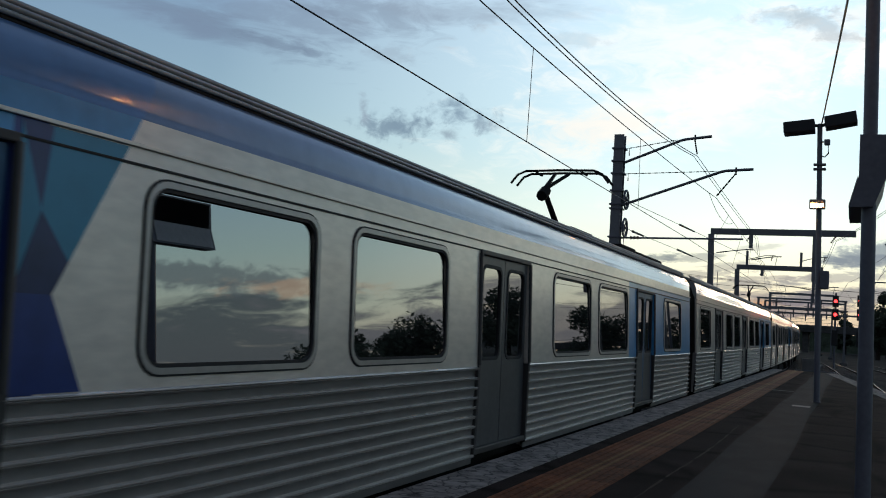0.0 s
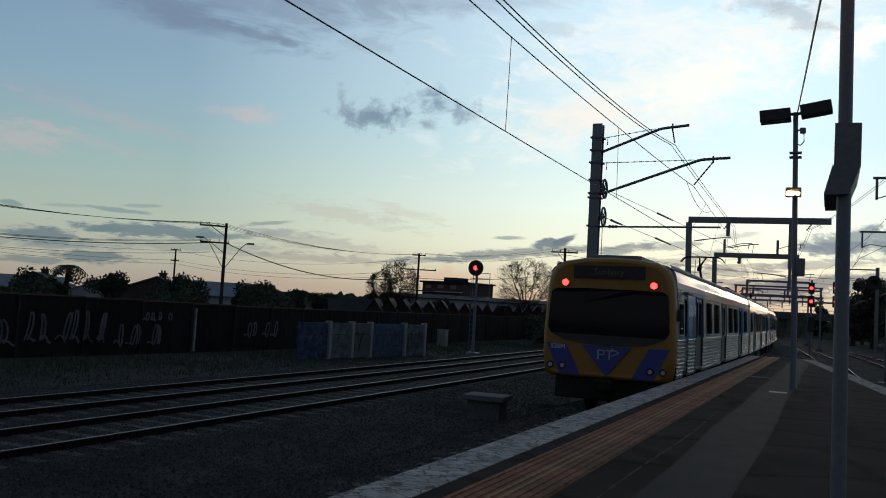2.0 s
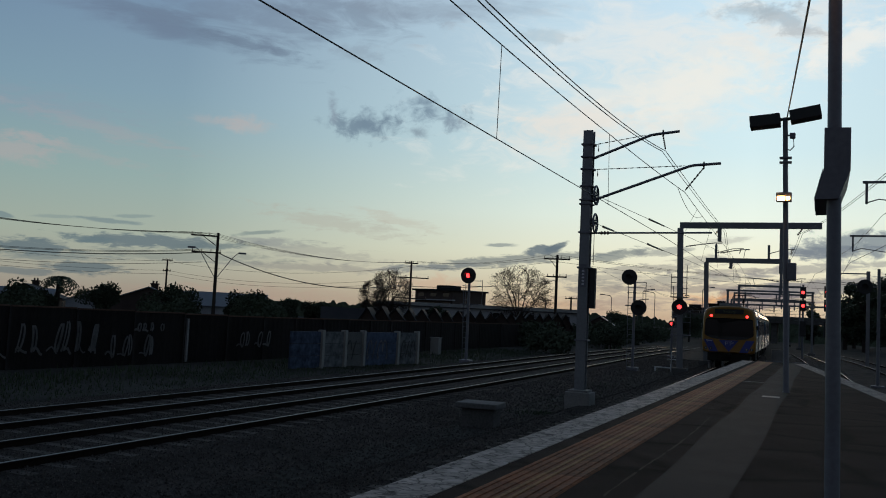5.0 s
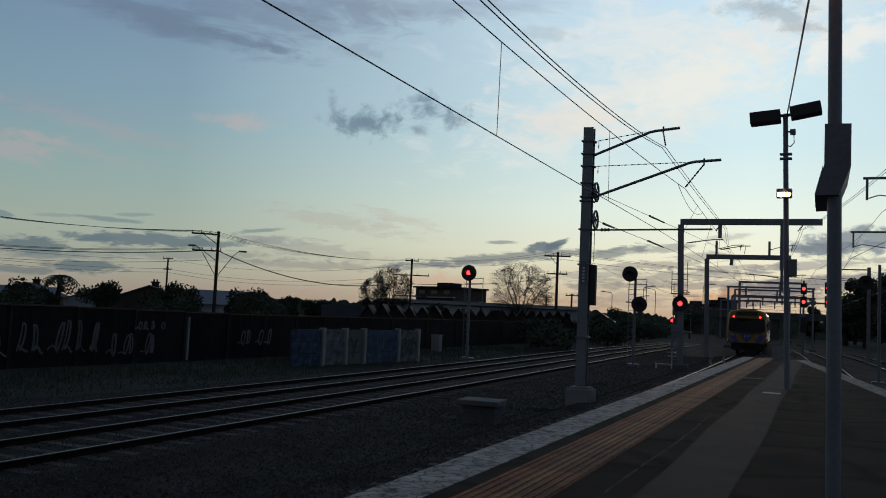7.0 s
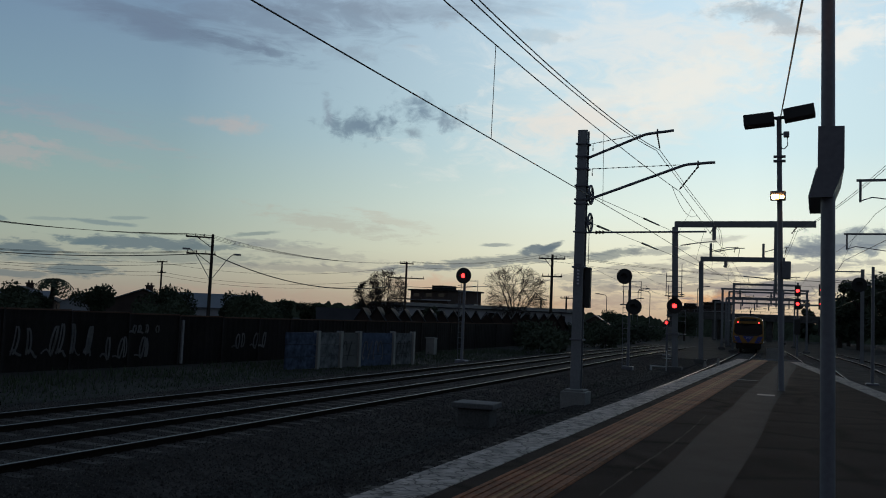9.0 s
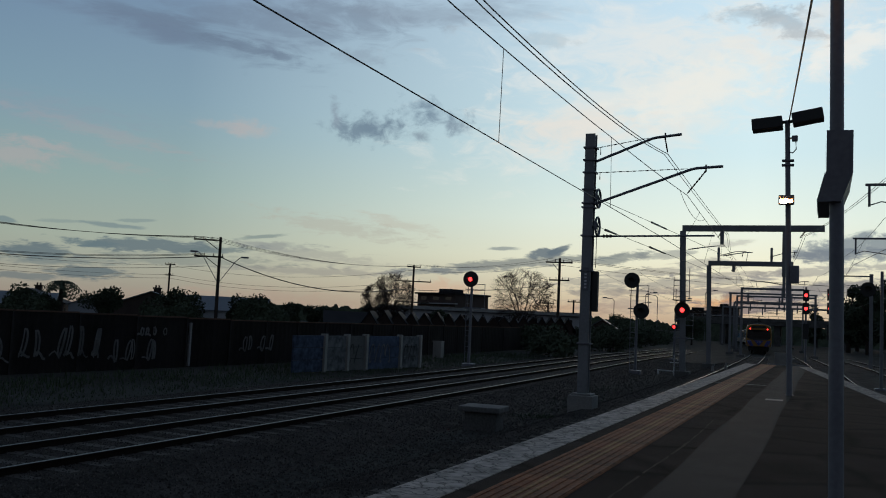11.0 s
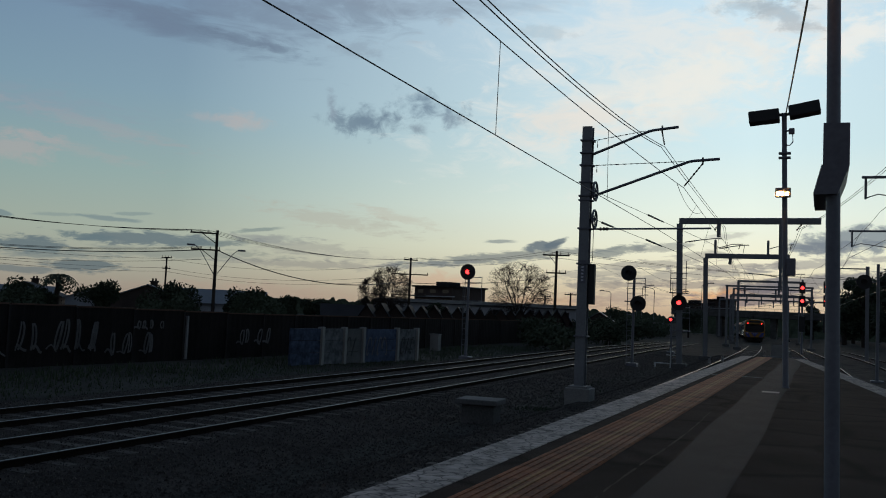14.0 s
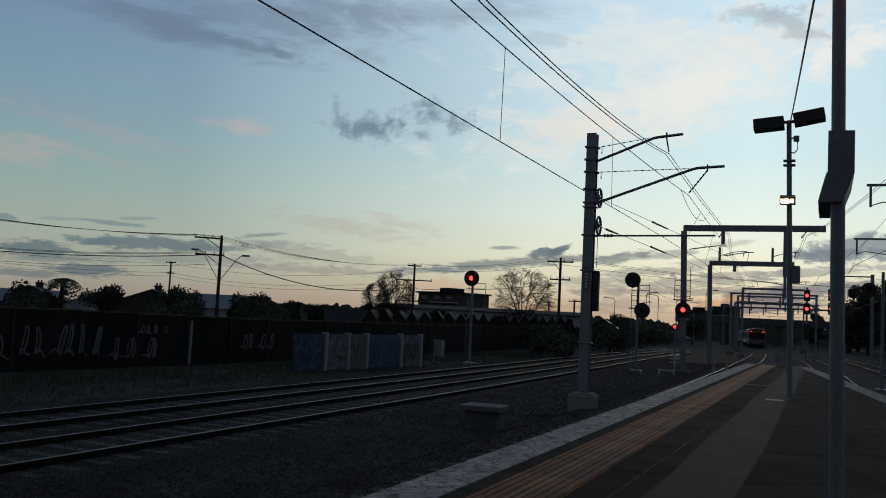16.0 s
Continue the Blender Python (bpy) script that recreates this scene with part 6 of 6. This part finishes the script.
def bare_tree(label, x, y, top, wide, lean=0.0):
    """A rounded crown of limbs that fork into ever finer twigs."""
    t = thing("bare_tree", label, "tree", group="bare trees")
    trunk, twigs = bmesh.new(), bmesh.new()
    h = top - ZG
    crotch = Vector((x, y, ZG + h * 0.26))
    middle = Vector((x + lean, y, ZG + h * 0.60))
    rod(trunk, (x, y, ZG - 0.1), crotch, 0.026 * h, 0.02 * h, seg=7, caps=False)

    def inside(q):
        d = q - middle
        k = math.sqrt((d.x / wide) ** 2 + (d.y / wide) ** 2 + (d.z / (h * 0.40)) ** 2)
        return q if k < 1 else middle + d * (random.uniform(0.66, 1.04) / k)

    def limb(p, q, r, depth):
        mid = p.lerp(q, 0.5) + Vector((random.gauss(0, 0.06), random.gauss(0, 0.06), random.gauss(0.02, 0.05))) * (q - p).length
        pts = [p, p.lerp(mid, 0.55), mid, q]
        for i in range(3):
            rod(trunk if depth < 2 else twigs, pts[i], pts[i + 1], r * (1 - 0.22 * i), r * (0.78 - 0.22 * i), seg=5 if depth < 2 else 3, caps=False)
        if depth == 3:
            return
        for k in range((7, 6, 6)[depth]):
            a = p.lerp(q, 0.3 + 0.7 * k / 6)
            out = (a - middle).normalized() * 0.45 + (q - p).normalized() * 0.5 + Vector((random.gauss(0, 0.55), random.gauss(0, 0.55), random.gauss(0.10, 0.45)))
            limb(a, inside(a + out.normalized() * h * (0.19, 0.13, 0.085)[depth] * random.uniform(0.7, 1.3)), max(r * 0.5, 0.013), depth + 1)

    for k in range(11):
        a, e = k * 2.4 + random.uniform(-0.3, 0.3), (0.95, 0.30, 0.62, 0.02, 0.80, 0.42, 0.12, 0.70, 0.5, -0.1, 0.25)[k]
        rim = math.sqrt(1 - e * e)
        limb(crotch - Vector((0, 0, 0.03 * h * (k % 3))), middle + Vector((wide * rim * math.cos(a), wide * rim * math.sin(a), h * 0.40 * e)) * 0.86, 0.008 * h, 0)
    part("trunk", trunk, BARK, t)
    part("crown", twigs, BARK, t, "fine bare branches")


def palm(label, x, y, top):
    t = thing("palm_tree", label, "palm tree")
    bm = bmesh.new()
    rod(bm, (x, y, ZG - 0.1), (x, y, top - 1.2), 0.28, 0.2, seg=8)
    part("trunk", bm, BARK, t)
    for k in range(22):
        a, up = k * 2.4, random.uniform(0.1, 1.0)
        bm = bmesh.new()
        spine = [Vector((x, y, top - 1.2)) + Vector((math.cos(a) * 2.0 * q, math.sin(a) * 2.0 * q, up * 1.6 * q - 1.9 * q * q)) for q in (0, 0.25, 0.5, 0.75, 1.0)]
        side = Vector((-math.sin(a), math.cos(a), 0))
        for p, q in zip(spine, spine[1:]):
            for f in (0.25, 0.75):
                o = p.lerp(q, f)
                for sd in (-1, 1):
                    bm.faces.new([bm.verts.new(v) for v in (o, o + (q - p) * 0.4, o + side * sd * 0.5 + (q - p) * 0.5 - Vector((0, 0, 0.18)))])
            bm.faces.new([bm.verts.new(v) for v in (p - side * 0.04, p + side * 0.04, q + side * 0.03, q - side * 0.03)])
        part("frond", bm, LEAF, t)


for x, y, top, sp, n in ((-78.1, 70.2, 3.1, 2.6, 900), (-74, 68, 2.5, 2.2, 700), (-69.5, 71.9, 3.0, 2.4, 900), (-66.2, 80.0, 3.3, 2.8, 900), (-61.5, 74.2, 2.0, 3.4, 1000), (-57.7, 81.7, 3.2, 2.6, 900), (-54.6, 78.5, 2.4, 2.6, 800),
                         (-52.5, 80, 1.8, 1.6, 500), (-67.4, 105.3, 2.9, 1.7, 600), (-64.3, 107.2, 2.5, 1.9, 600), (-60.5, 104.0, 2.1, 1.4, 500), (-67.3, 59.7, 1.5, 3.0, 900), (-55, 66, 1.3, 2.6, 800), (-47, 70, 1.2, 2.4, 700), (-51.0, 119, 3.0, 1.5, 500),
                         (-40.9, 195.8, 4.9, 3.0, 500), (-21, 160, 4.0, 3.0, 600)):
    leafy_tree("dark leafy garden tree behind the fence" if top > 2.6 else "dark rounded shrub behind the fence", x, y, top, sp, 14, n * 4, 0.19, low=0.30)
for k in range(16):
    x, y, _ = line_at(66 + 8.5 * k, -13.4 - 2.6 * (k % 3) - 0.02 * k * k)
    leafy_tree("dark scrubby bush beside the far tracks", x, y, (0.55, 0.95, 0.75)[k % 3] + 0.05 * k, 2.4 + 0.1 * k, 10, 900, 0.22, category="shrub", low=0.25)
palm("shaggy dark palm tree among the gardens", -75.8, 72.7, 4.4)
bare_tree("bare winter tree with fine spreading branches", -33.4, 102.8, 7.9, 4.5)
bare_tree("bare winter tree with fine spreading branches", -49.6, 100.5, 7.0, 3.0)
bare_tree("bare winter tree with fine spreading branches", -53.6, 103.5, 5.6, 2.2)
for x, y, top, sp, n in ((3.9, 168, 9.2, 3.0, 1100), (6.3, 152, 9.6, 3.6, 1300), (9.6, 140, 9.0, 3.6, 1300), (12.5, 120, 8.5, 3.8, 1300), (7.5, 172, 8.5, 3.6, 1000), (-1.5, 215, 7.8, 2.5, 600), (11, 160, 10, 4, 1000), (6.0, 190, 8, 5, 800),
                         (42, 78, 4.2, 5, 1600), (40, 92, 5.6, 5, 1600), (30, 98, 6.0, 5, 1400), (24, 112, 6.4, 5, 1200)):
    leafy_tree("tall dark eucalyptus beside the railway", x, y, top * 1.2, sp, 18, n * 3, 0.36, low=0.15)


# ---- houses and sheds ----


def gable_block(name, label, x, y, length, width, eave, ridge, turn, wall, roof, windows=0, category="house", chimney=None):
    h = thing(name, label, category, pose(x, y, ZG - 0.1, 0, 0, turn), group="houses beyond the fence")
    e, r = eave - ZG + 0.1, ridge - ZG + 0.1
    bm = bmesh.new()
    vs = prism(bm, [(-width / 2, 0), (width / 2, 0), (width / 2, e), (0, r - 0.08), (-width / 2, e)], length, pose(0, -length / 2, 0))
    part("wall", fix(bm), wall, h)
    bm = bmesh.new()
    o = 0.35
    k = (r - e) / (width / 2)
    for sd in (-1, 1):
        a = [(sd * (width / 2 + o), e - o * k), (0, r), (0, r + 0.12), (sd * (width / 2 + o), e - o * k + 0.12)]
        prism(bm, a, length + 0.6, pose(0, -length / 2 - 0.3, 0))
    rf = part("roof", fix(bm), roof, h)
    if chimney:
        bm = bmesh.new()
        box(bm, -0.45, 0.45, -0.45, 0.45, r - 0.6, chimney - ZG, 0.02, pose(0.3, length * 0.2, 0))
        box(bm, -0.58, 0.58, -0.58, 0.58, chimney - ZG, chimney - ZG + 0.18, 0.02, pose(0.3, length * 0.2, 0))
        for dx in (-0.2, 0.2):
            rod(bm, (0.3 + dx, length * 0.2, chimney - ZG + 0.15), (0.3 + dx, length * 0.2, chimney - ZG + 0.5), 0.12, seg=8)
        part("chimney", bm, BRICK_FAR, rf)
    for i in range(windows):
        yy = (i + 0.5) * length / windows - length / 2
        bm = bmesh.new()
        box(bm, width / 2 - 0.02, width / 2 + 0.04, yy - 0.5, yy + 0.5, e - 1.6, e - 0.5)
        part("window", bm, PANE_FAR, h)
    return h


gable_block("house", "pale weatherboard house with a gabled tin roof", -88, 92, 10, 8, 0.9, 2.55, 40, PLASTER, ROOF_TIN, 2)
gable_block("house", "dark house with a hipped tin roof and brick chimney", -79.5, 91.5, 11, 9, 1.2, 2.9, 38, BRICK_FAR, ROOF_TIN, 3, chimney=3.5)
gable_block("house", "house with a broad grey tin roof", -75, 100, 12, 9, 1.0, 2.75, 120, PLASTER, ROOF_TIN, 3)
gable_block("house", "low dark-roofed house behind shrubs", -101, 92, 12, 9, 1.0, 2.7, 40, BRICK_FAR, ROOF_DARK, 2, chimney=3.3)
gable_block("house", "low house with a pale gable", -92, 82, 8, 7, 0.7, 2.1, 130, PLASTER, ROOF_TIN, 2)
gable_block("house", "small cottage with a dark pitched roof", -53, 96, 6, 5, 0.2, 1.5, 120, BRICK_FAR, ROOF_DARK, 2)
for k in range(19):
    x, y = -36.5 + 9.2 * k / 18, 70 + 31 * k / 18
    gable_block("shed", "dark narrow gabled shed in a row along the fence", x, y, 3.2, 1.05 + 0.15 * (k % 3), 0.75 + 0.012 * k, 1.55 + 0.02 * k + 0.10 * (k % 4 == 1), 20, BRICK_FAR, ROOF_DARK, 0, "shed")
gable_block("warehouse", "long pale warehouse with a shallow tin roof", -53, 141, 34, 12, 2.5, 3.1, -69, PLASTER, ROOF_DARK, 6, "warehouse")
gable_block("shed", "shed with a bright sloping tin roof", -33.5, 146.5, 5, 4.5, 0.9, 2.3, 10, BRICK_FAR, ROOF_TIN, 0, "shed")


def flats(label, x, y, w, d, top, storeys, turn):
    f = thing("apartment_building", label, "building", pose(x, y, ZG - 0.1, 0, 0, turn), group="far buildings")
    h = (top - ZG) / storeys
    bm = bmesh.new()
    box(bm, -w / 2, w / 2, -d / 2, d / 2, 0, top - ZG)
    part("wall", bm, BRICK_FAR, f)
    bm = bmesh.new()
    box(bm, -w / 2 - 0.4, w / 2 + 0.4, -d / 2 - 0.6, d / 2 + 0.4, top - ZG, top - ZG + 0.35)
    box(bm, -w * 0.2, w * 0.1, -d * 0.2, d * 0.2, top - ZG + 0.35, top - ZG + 1.3)
    part("roof", bm, ROOF_DARK, f)
    n = max(3, int(w / 3))
    for s_ in range(1, storeys):
        for i in range(n):
            bm = bmesh.new()
            xx = (i + 0.5) * w / n - w / 2
            box(bm, xx - 0.9, xx + 0.9, -d / 2 - 0.04, -d / 2 + 0.02, s_ * h + 0.7, s_ * h + h - 0.5)
            part("window", bm, PANE_FAR, f)
        bm = bmesh.new()
        box(bm, -w / 2 - 0.2, w / 2 + 0.8, -d / 2 - 0.9, -d / 2, s_ * h - 0.1, s_ * h + 0.1)
        part("balcony", bm, PLASTER, f)


flats("dark flat-roofed apartment block with balconies", -73.5, 178, 11.5, 10, 6.4, 4, -23)
flats("far stepped apartment block", -29, 300, 8, 8, 8.8, 4, 0)
flats("far low apartment block", -37, 300, 12, 8, 7.4, 3, 0)

# ---- poles and wires in the street ----


def power_pole(label, x, y, top, arms, turn, lamp=False):
    p = thing("power_pole", label, "power pole", pose(x, y, ZG - 0.1, 0, 0, turn), group="power poles")
    h = top - ZG + 0.1
    bm = bmesh.new()
    rod(bm, (0, 0, 0), (0, 0, h), 0.20, 0.14, seg=8)
    part("pole", bm, WOOD_POLE, p)
    for dz, x0, x1 in arms:
        bm = bmesh.new()
        box(bm, x0, x1, -0.07, 0.07, h - dz - 0.08, h - dz + 0.08)
        if x0 < -1.5:
            rod(bm, (0, 0, h - dz - 1.1), (x0 * 0.55, 0, h - dz - 0.06), 0.04, seg=5)
        arm = part("crossarm", bm, WOOD_POLE, p)
        for i in range(4):
            bm = bmesh.new()
            xx = x0 + 0.1 + i * (x1 - x0 - 0.2) / 3
            rod(bm, (xx, 0, h - dz + 0.06), (xx, 0, h - dz + 0.34), 0.05, 0.035, seg=6)
            part("insulator", bm, INSULATOR, arm)
    if lamp:
        for sd, rise in ((-1, 0.55), (1, 0.2)):
            bm = bmesh.new()
            tube(bm, [(0, 0, h * 0.52), (sd * 1.6, 0, h * 0.52 + 2.1 + rise), (sd * 2.1, 0, h * 0.52 + 2.6 + rise), (sd * 2.4, 0, h * 0.52 + 2.65 + rise)], 0.04, 5)
            a = part("lamp_arm", bm, STEEL_DARK, p)
            bm = bmesh.new()
            box(bm, sd * 2.6 - 0.4, sd * 2.6 + 0.4, -0.12, 0.12, h * 0.52 + 2.58 + rise, h * 0.52 + 2.76 + rise, 0.03)
            part("street_lantern", bm, STEEL_DARK, a)
    return p


power_pole("tall timber power pole with two crossarms and street lamps", -58.7, 77.2, 8.75, ((0.35, -2.75, 0.1), (2.1, -2.6, 0.4)), 37, True)
power_pole("distant timber power pole with short pins", -103.2, 122.3, 8.5, ((0.15, -0.9, 0.9), (2.0, -0.7, 0.7)), 20)
power_pole("timber power pole with stacked crossarms", -55.0, 117.8, 8.85, ((0.3, -1.0, 1.0), (2.4, -2.6, 2.6), (5.4, -2.4, 2.4)), 25)
power_pole("timber power pole with crossarms and hanging insulators", -28.7, 102.0, 9.0, ((0.5, -1.6, 1.5), (2.6, -1.2, 1.2)), 10)
power_pole("short distant power pole", -38.2, 145.1, 5.3, ((0.3, -1.0, 1.0),), 10)
power_pole("short distant power pole", -44.0, 150, 5.0, ((0.3, -1.0, 1.0),), 10)


def street_wire(label, a, b, drop, r=0.022):
    bm = bmesh.new()
    tube(bm, sag(a, b, drop, 16), r, 4)
    tagged(part("power_line", bm, WIRE), label, "wire", "street power lines")


TP = Vector((-58.7, 77.2, 0))
for dx, dy, z in ((-2.0, -1.6, 8.7), (-1.3, -1.0, 8.7), (-0.7, -0.5, 8.7), (0, 0, 8.65)):
    street_wire("slack power line over the street", TP + Vector((dx, dy, z)), (-92 + dx, 48 + dy, 12.2), 1.6, 0.018)
    street_wire("slack power line over the street", TP + Vector((dx, dy, z)), (-55.0 + dx * 0.3, 117.8, 8.7), 1.0, 0.016)
for dz, r in ((6.85, 0.022), (6.95, 0.02), (6.6, 0.045), (5.6, 0.02)):
    street_wire("slack cable over the street", TP + Vector((-1.2, -0.9, dz)), (-98, 50, dz + 1.6), 1.6, r)
street_wire("thick bundled cable over the street", TP + Vector((0, 0, 6.7)), (-47.5, 98.0, 4.6), 1.6, 0.05)
street_wire("thick bundled cable over the street", (-47.5, 98.0, 4.6), (-28.7, 102.0, 6.0), 0.5, 0.03)
for z, dx in ((8.9, -0.9), (8.9, 0.9), (8.2, 0)):
    street_wire("power line between timber poles", (-55 + dx, 117.8, z), (-28.7 + dx, 102.0, z + 0.1), 0.7, 0.016)
    street_wire("power line running to the far side", (-28.7 + dx, 102.0, z), (40, 150, z + 1.5), 2.0, 0.018)
for dz in (8.6, 7.0, 6.4):
    street_wire("power line over the gardens", (-103.2, 122.3, dz - 0.4), (-130, 70, dz + 2), 1.5, 0.022)
    street_wire("power line over the gardens", (-103.2, 122.3, dz - 0.4), (-55, 117.8, dz - 0.5), 1.5, 0.02)


def street_lamp(x, y, top, sd):
    p = thing("street_lamp", "tall distant street lamp with a bent arm", "street lamp", group="distant street lamps")
    bm = bmesh.new()
    tube(bm, [(x, y, ZG - 0.1), (x, y, top - 0.5), (x + sd * 0.4, y, top), (x + sd * 2.4, y, top + 0.25)], 0.09, 6)
    part("pole", bm, STEEL_DARK, p)
    bm = bmesh.new()
    box(bm, x + sd * 2.4 - 0.5, x + sd * 2.4 + 0.5, y - 0.2, y + 0.2, top + 0.15, top + 0.38, 0.03)
    part("street_lantern", bm, STEEL_DARK, p)


for x, y, top, sd in ((-56.1, 223, 7.9, 1), (-49, 226, 8.2, -1), (-41.1, 226, 9.9, 1), (-38.3, 227, 9.4, -1), (-33.0, 228, 8.7, 1), (-26.9, 228, 10.9, 1), (-45, 240, 7.8, 1)):
    street_lamp(x, y, top, sd)

# ---- road bridge across the tracks, far off ----
br = thing("road_bridge", "dark concrete road bridge crossing the tracks", "bridge")
bm = bmesh.new()
box(bm, -30, 60, 200, 210, 2.9, 3.7, 0.05)
part("deck", bm, CONCRETE_DARK, br)
bm = bmesh.new()
box(bm, -30, 60, 199.9, 200.2, 3.7, 4.35)
part("parapet", bm, CONCRETE_DARK, br)
for x in (-29, -20, -9.0, 4.5, 18):
    bm = bmesh.new()
    box(bm, x - 0.6, x + 0.6, 201, 209, ZG - 0.1, 2.9, 0.05)
    part("pier", bm, CONCRETE_DARK, br)
bm = bmesh.new()
for i in range(46):
    box(bm, -30 + i * 1.93, -29.94 + i * 1.93, 200.0, 200.06, 4.35, 4.9)
box(bm, -30, 60, 200.0, 200.06, 4.86, 4.92)
part("railing", bm, STEEL_DARK, br, "thin steel railing")
bm = bmesh.new()
box(bm, -40, -24, 170, 170.4, ZG - 0.1, 1.0)
tagged(part("retaining_wall", bm, CONCRETE), "pale concrete wall beside the far tracks", "wall")
bm = bmesh.new()
for x in (-2.5, -1.6, -0.7):
    rod(bm, (x, 47.5, ZG - 0.1), (x, 47.5, -0.15), 0.03, seg=6)
for z in (-0.2, -0.6):
    rod(bm, (-2.5, 47.5, z), (-0.7, 47.5, z), 0.022, seg=6)
tagged(part("end_railing", bm, GALV), "low pipe railing at the platform end", "railing")
bm = bmesh.new()
box(bm, -2.9, -2.2, 62.0, 62.05, -1.0, 0.1, 0.01)
rod(bm, (-2.55, 62.08, ZG - 0.1), (-2.55, 62.08, 0.1), 0.04, seg=6)
tagged(part("trackside_sign", bm, CONCRETE), "small pale trackside warning board", "sign")

bm = bmesh.new()
for k in range(420):
    x, y = random.uniform(-190, 160), random.uniform(235, 300)
    top, w = random.uniform(1.5, 4.6), random.uniform(3, 8)
    c = Vector((x, y, ZG - 0.2))
    n = 9
    rim = [bm.verts.new(c + Vector((w * (2 * i / n - 1), 0, (top - ZG) * max(0.0, 1 - (2 * i / n - 1) ** 2) ** 0.4 * random.uniform(0.75, 1.1)))) for i in range(n + 1)]
    foot = [bm.verts.new(c + Vector((w * (2 * i / n - 1), 2.5, -0.1))) for i in range(n + 1)]
    front = [bm.verts.new(c + Vector((w * (2 * i / n - 1), -2.5, -0.1))) for i in range(n + 1)]
    for i in range(n):
        bm.faces.new((rim[i], rim[i + 1], foot[i + 1], foot[i]))
        bm.faces.new((front[i], front[i + 1], rim[i + 1], rim[i]))
tagged(part("far_woods", bm, LEAF), "far dark belt of trees on the horizon", "trees", kind="stuff")

# ---- pieces of the ground ----
for root, off, s0, s1 in TRACKS:
    s = s0
    while s < s1:
        o = off(s) if callable(off) else off
        x, y, a = line_at(s, o)
        part("sleeper", SLEEPER_MESH, None, root, at=pose(x, y, ZR + fall(s), 0, 0, math.degrees(a) + random.uniform(-1, 1)))
        s += 0.68
bm = bmesh.new()
box(bm, -2.405, -1.795, 2.9, 39.95, -0.02, 0.003)
tact = part("tactile_strip", bm, TACTILE, plat, "worn orange tactile warning strip")
for m in TILE_SPOTS:
    part("tile", TILE, None, tact, at=m)


# ---- what moves ----
S_ROWS = [(0.0, -2.3), (0.5, 3.07), (1.0, 8.57), (1.5, 14.26), (2.0, 20.08), (2.5, 25.98), (3.0, 31.94), (3.5, 38.0), (4.0, 43.9), (6.5, 70.8),
          (8.0, 86.6), (9.0, 97.0), (11.5, 122.0), (12.5, 131.5), (14.5, 150.5), (16.0, 165.5)]


def motions():
    for k, car in enumerate(CARS):
        rows = []
        for t, s in S_ROWS:
            s0 = s + 0.4 + k * PITCH
            xa, ya, _ = line_at(s0 + 3.0)
            xb, yb, _ = line_at(s0 + 18.5)
            a = math.atan2(-(xb - xa), yb - ya)
            rows.append((t, pose(xa + 3.0 * math.sin(a), ya - 3.0 * math.cos(a), ZR + fall(s0), 0, 0, math.degrees(a))))
        walk(car, rows)


motions()
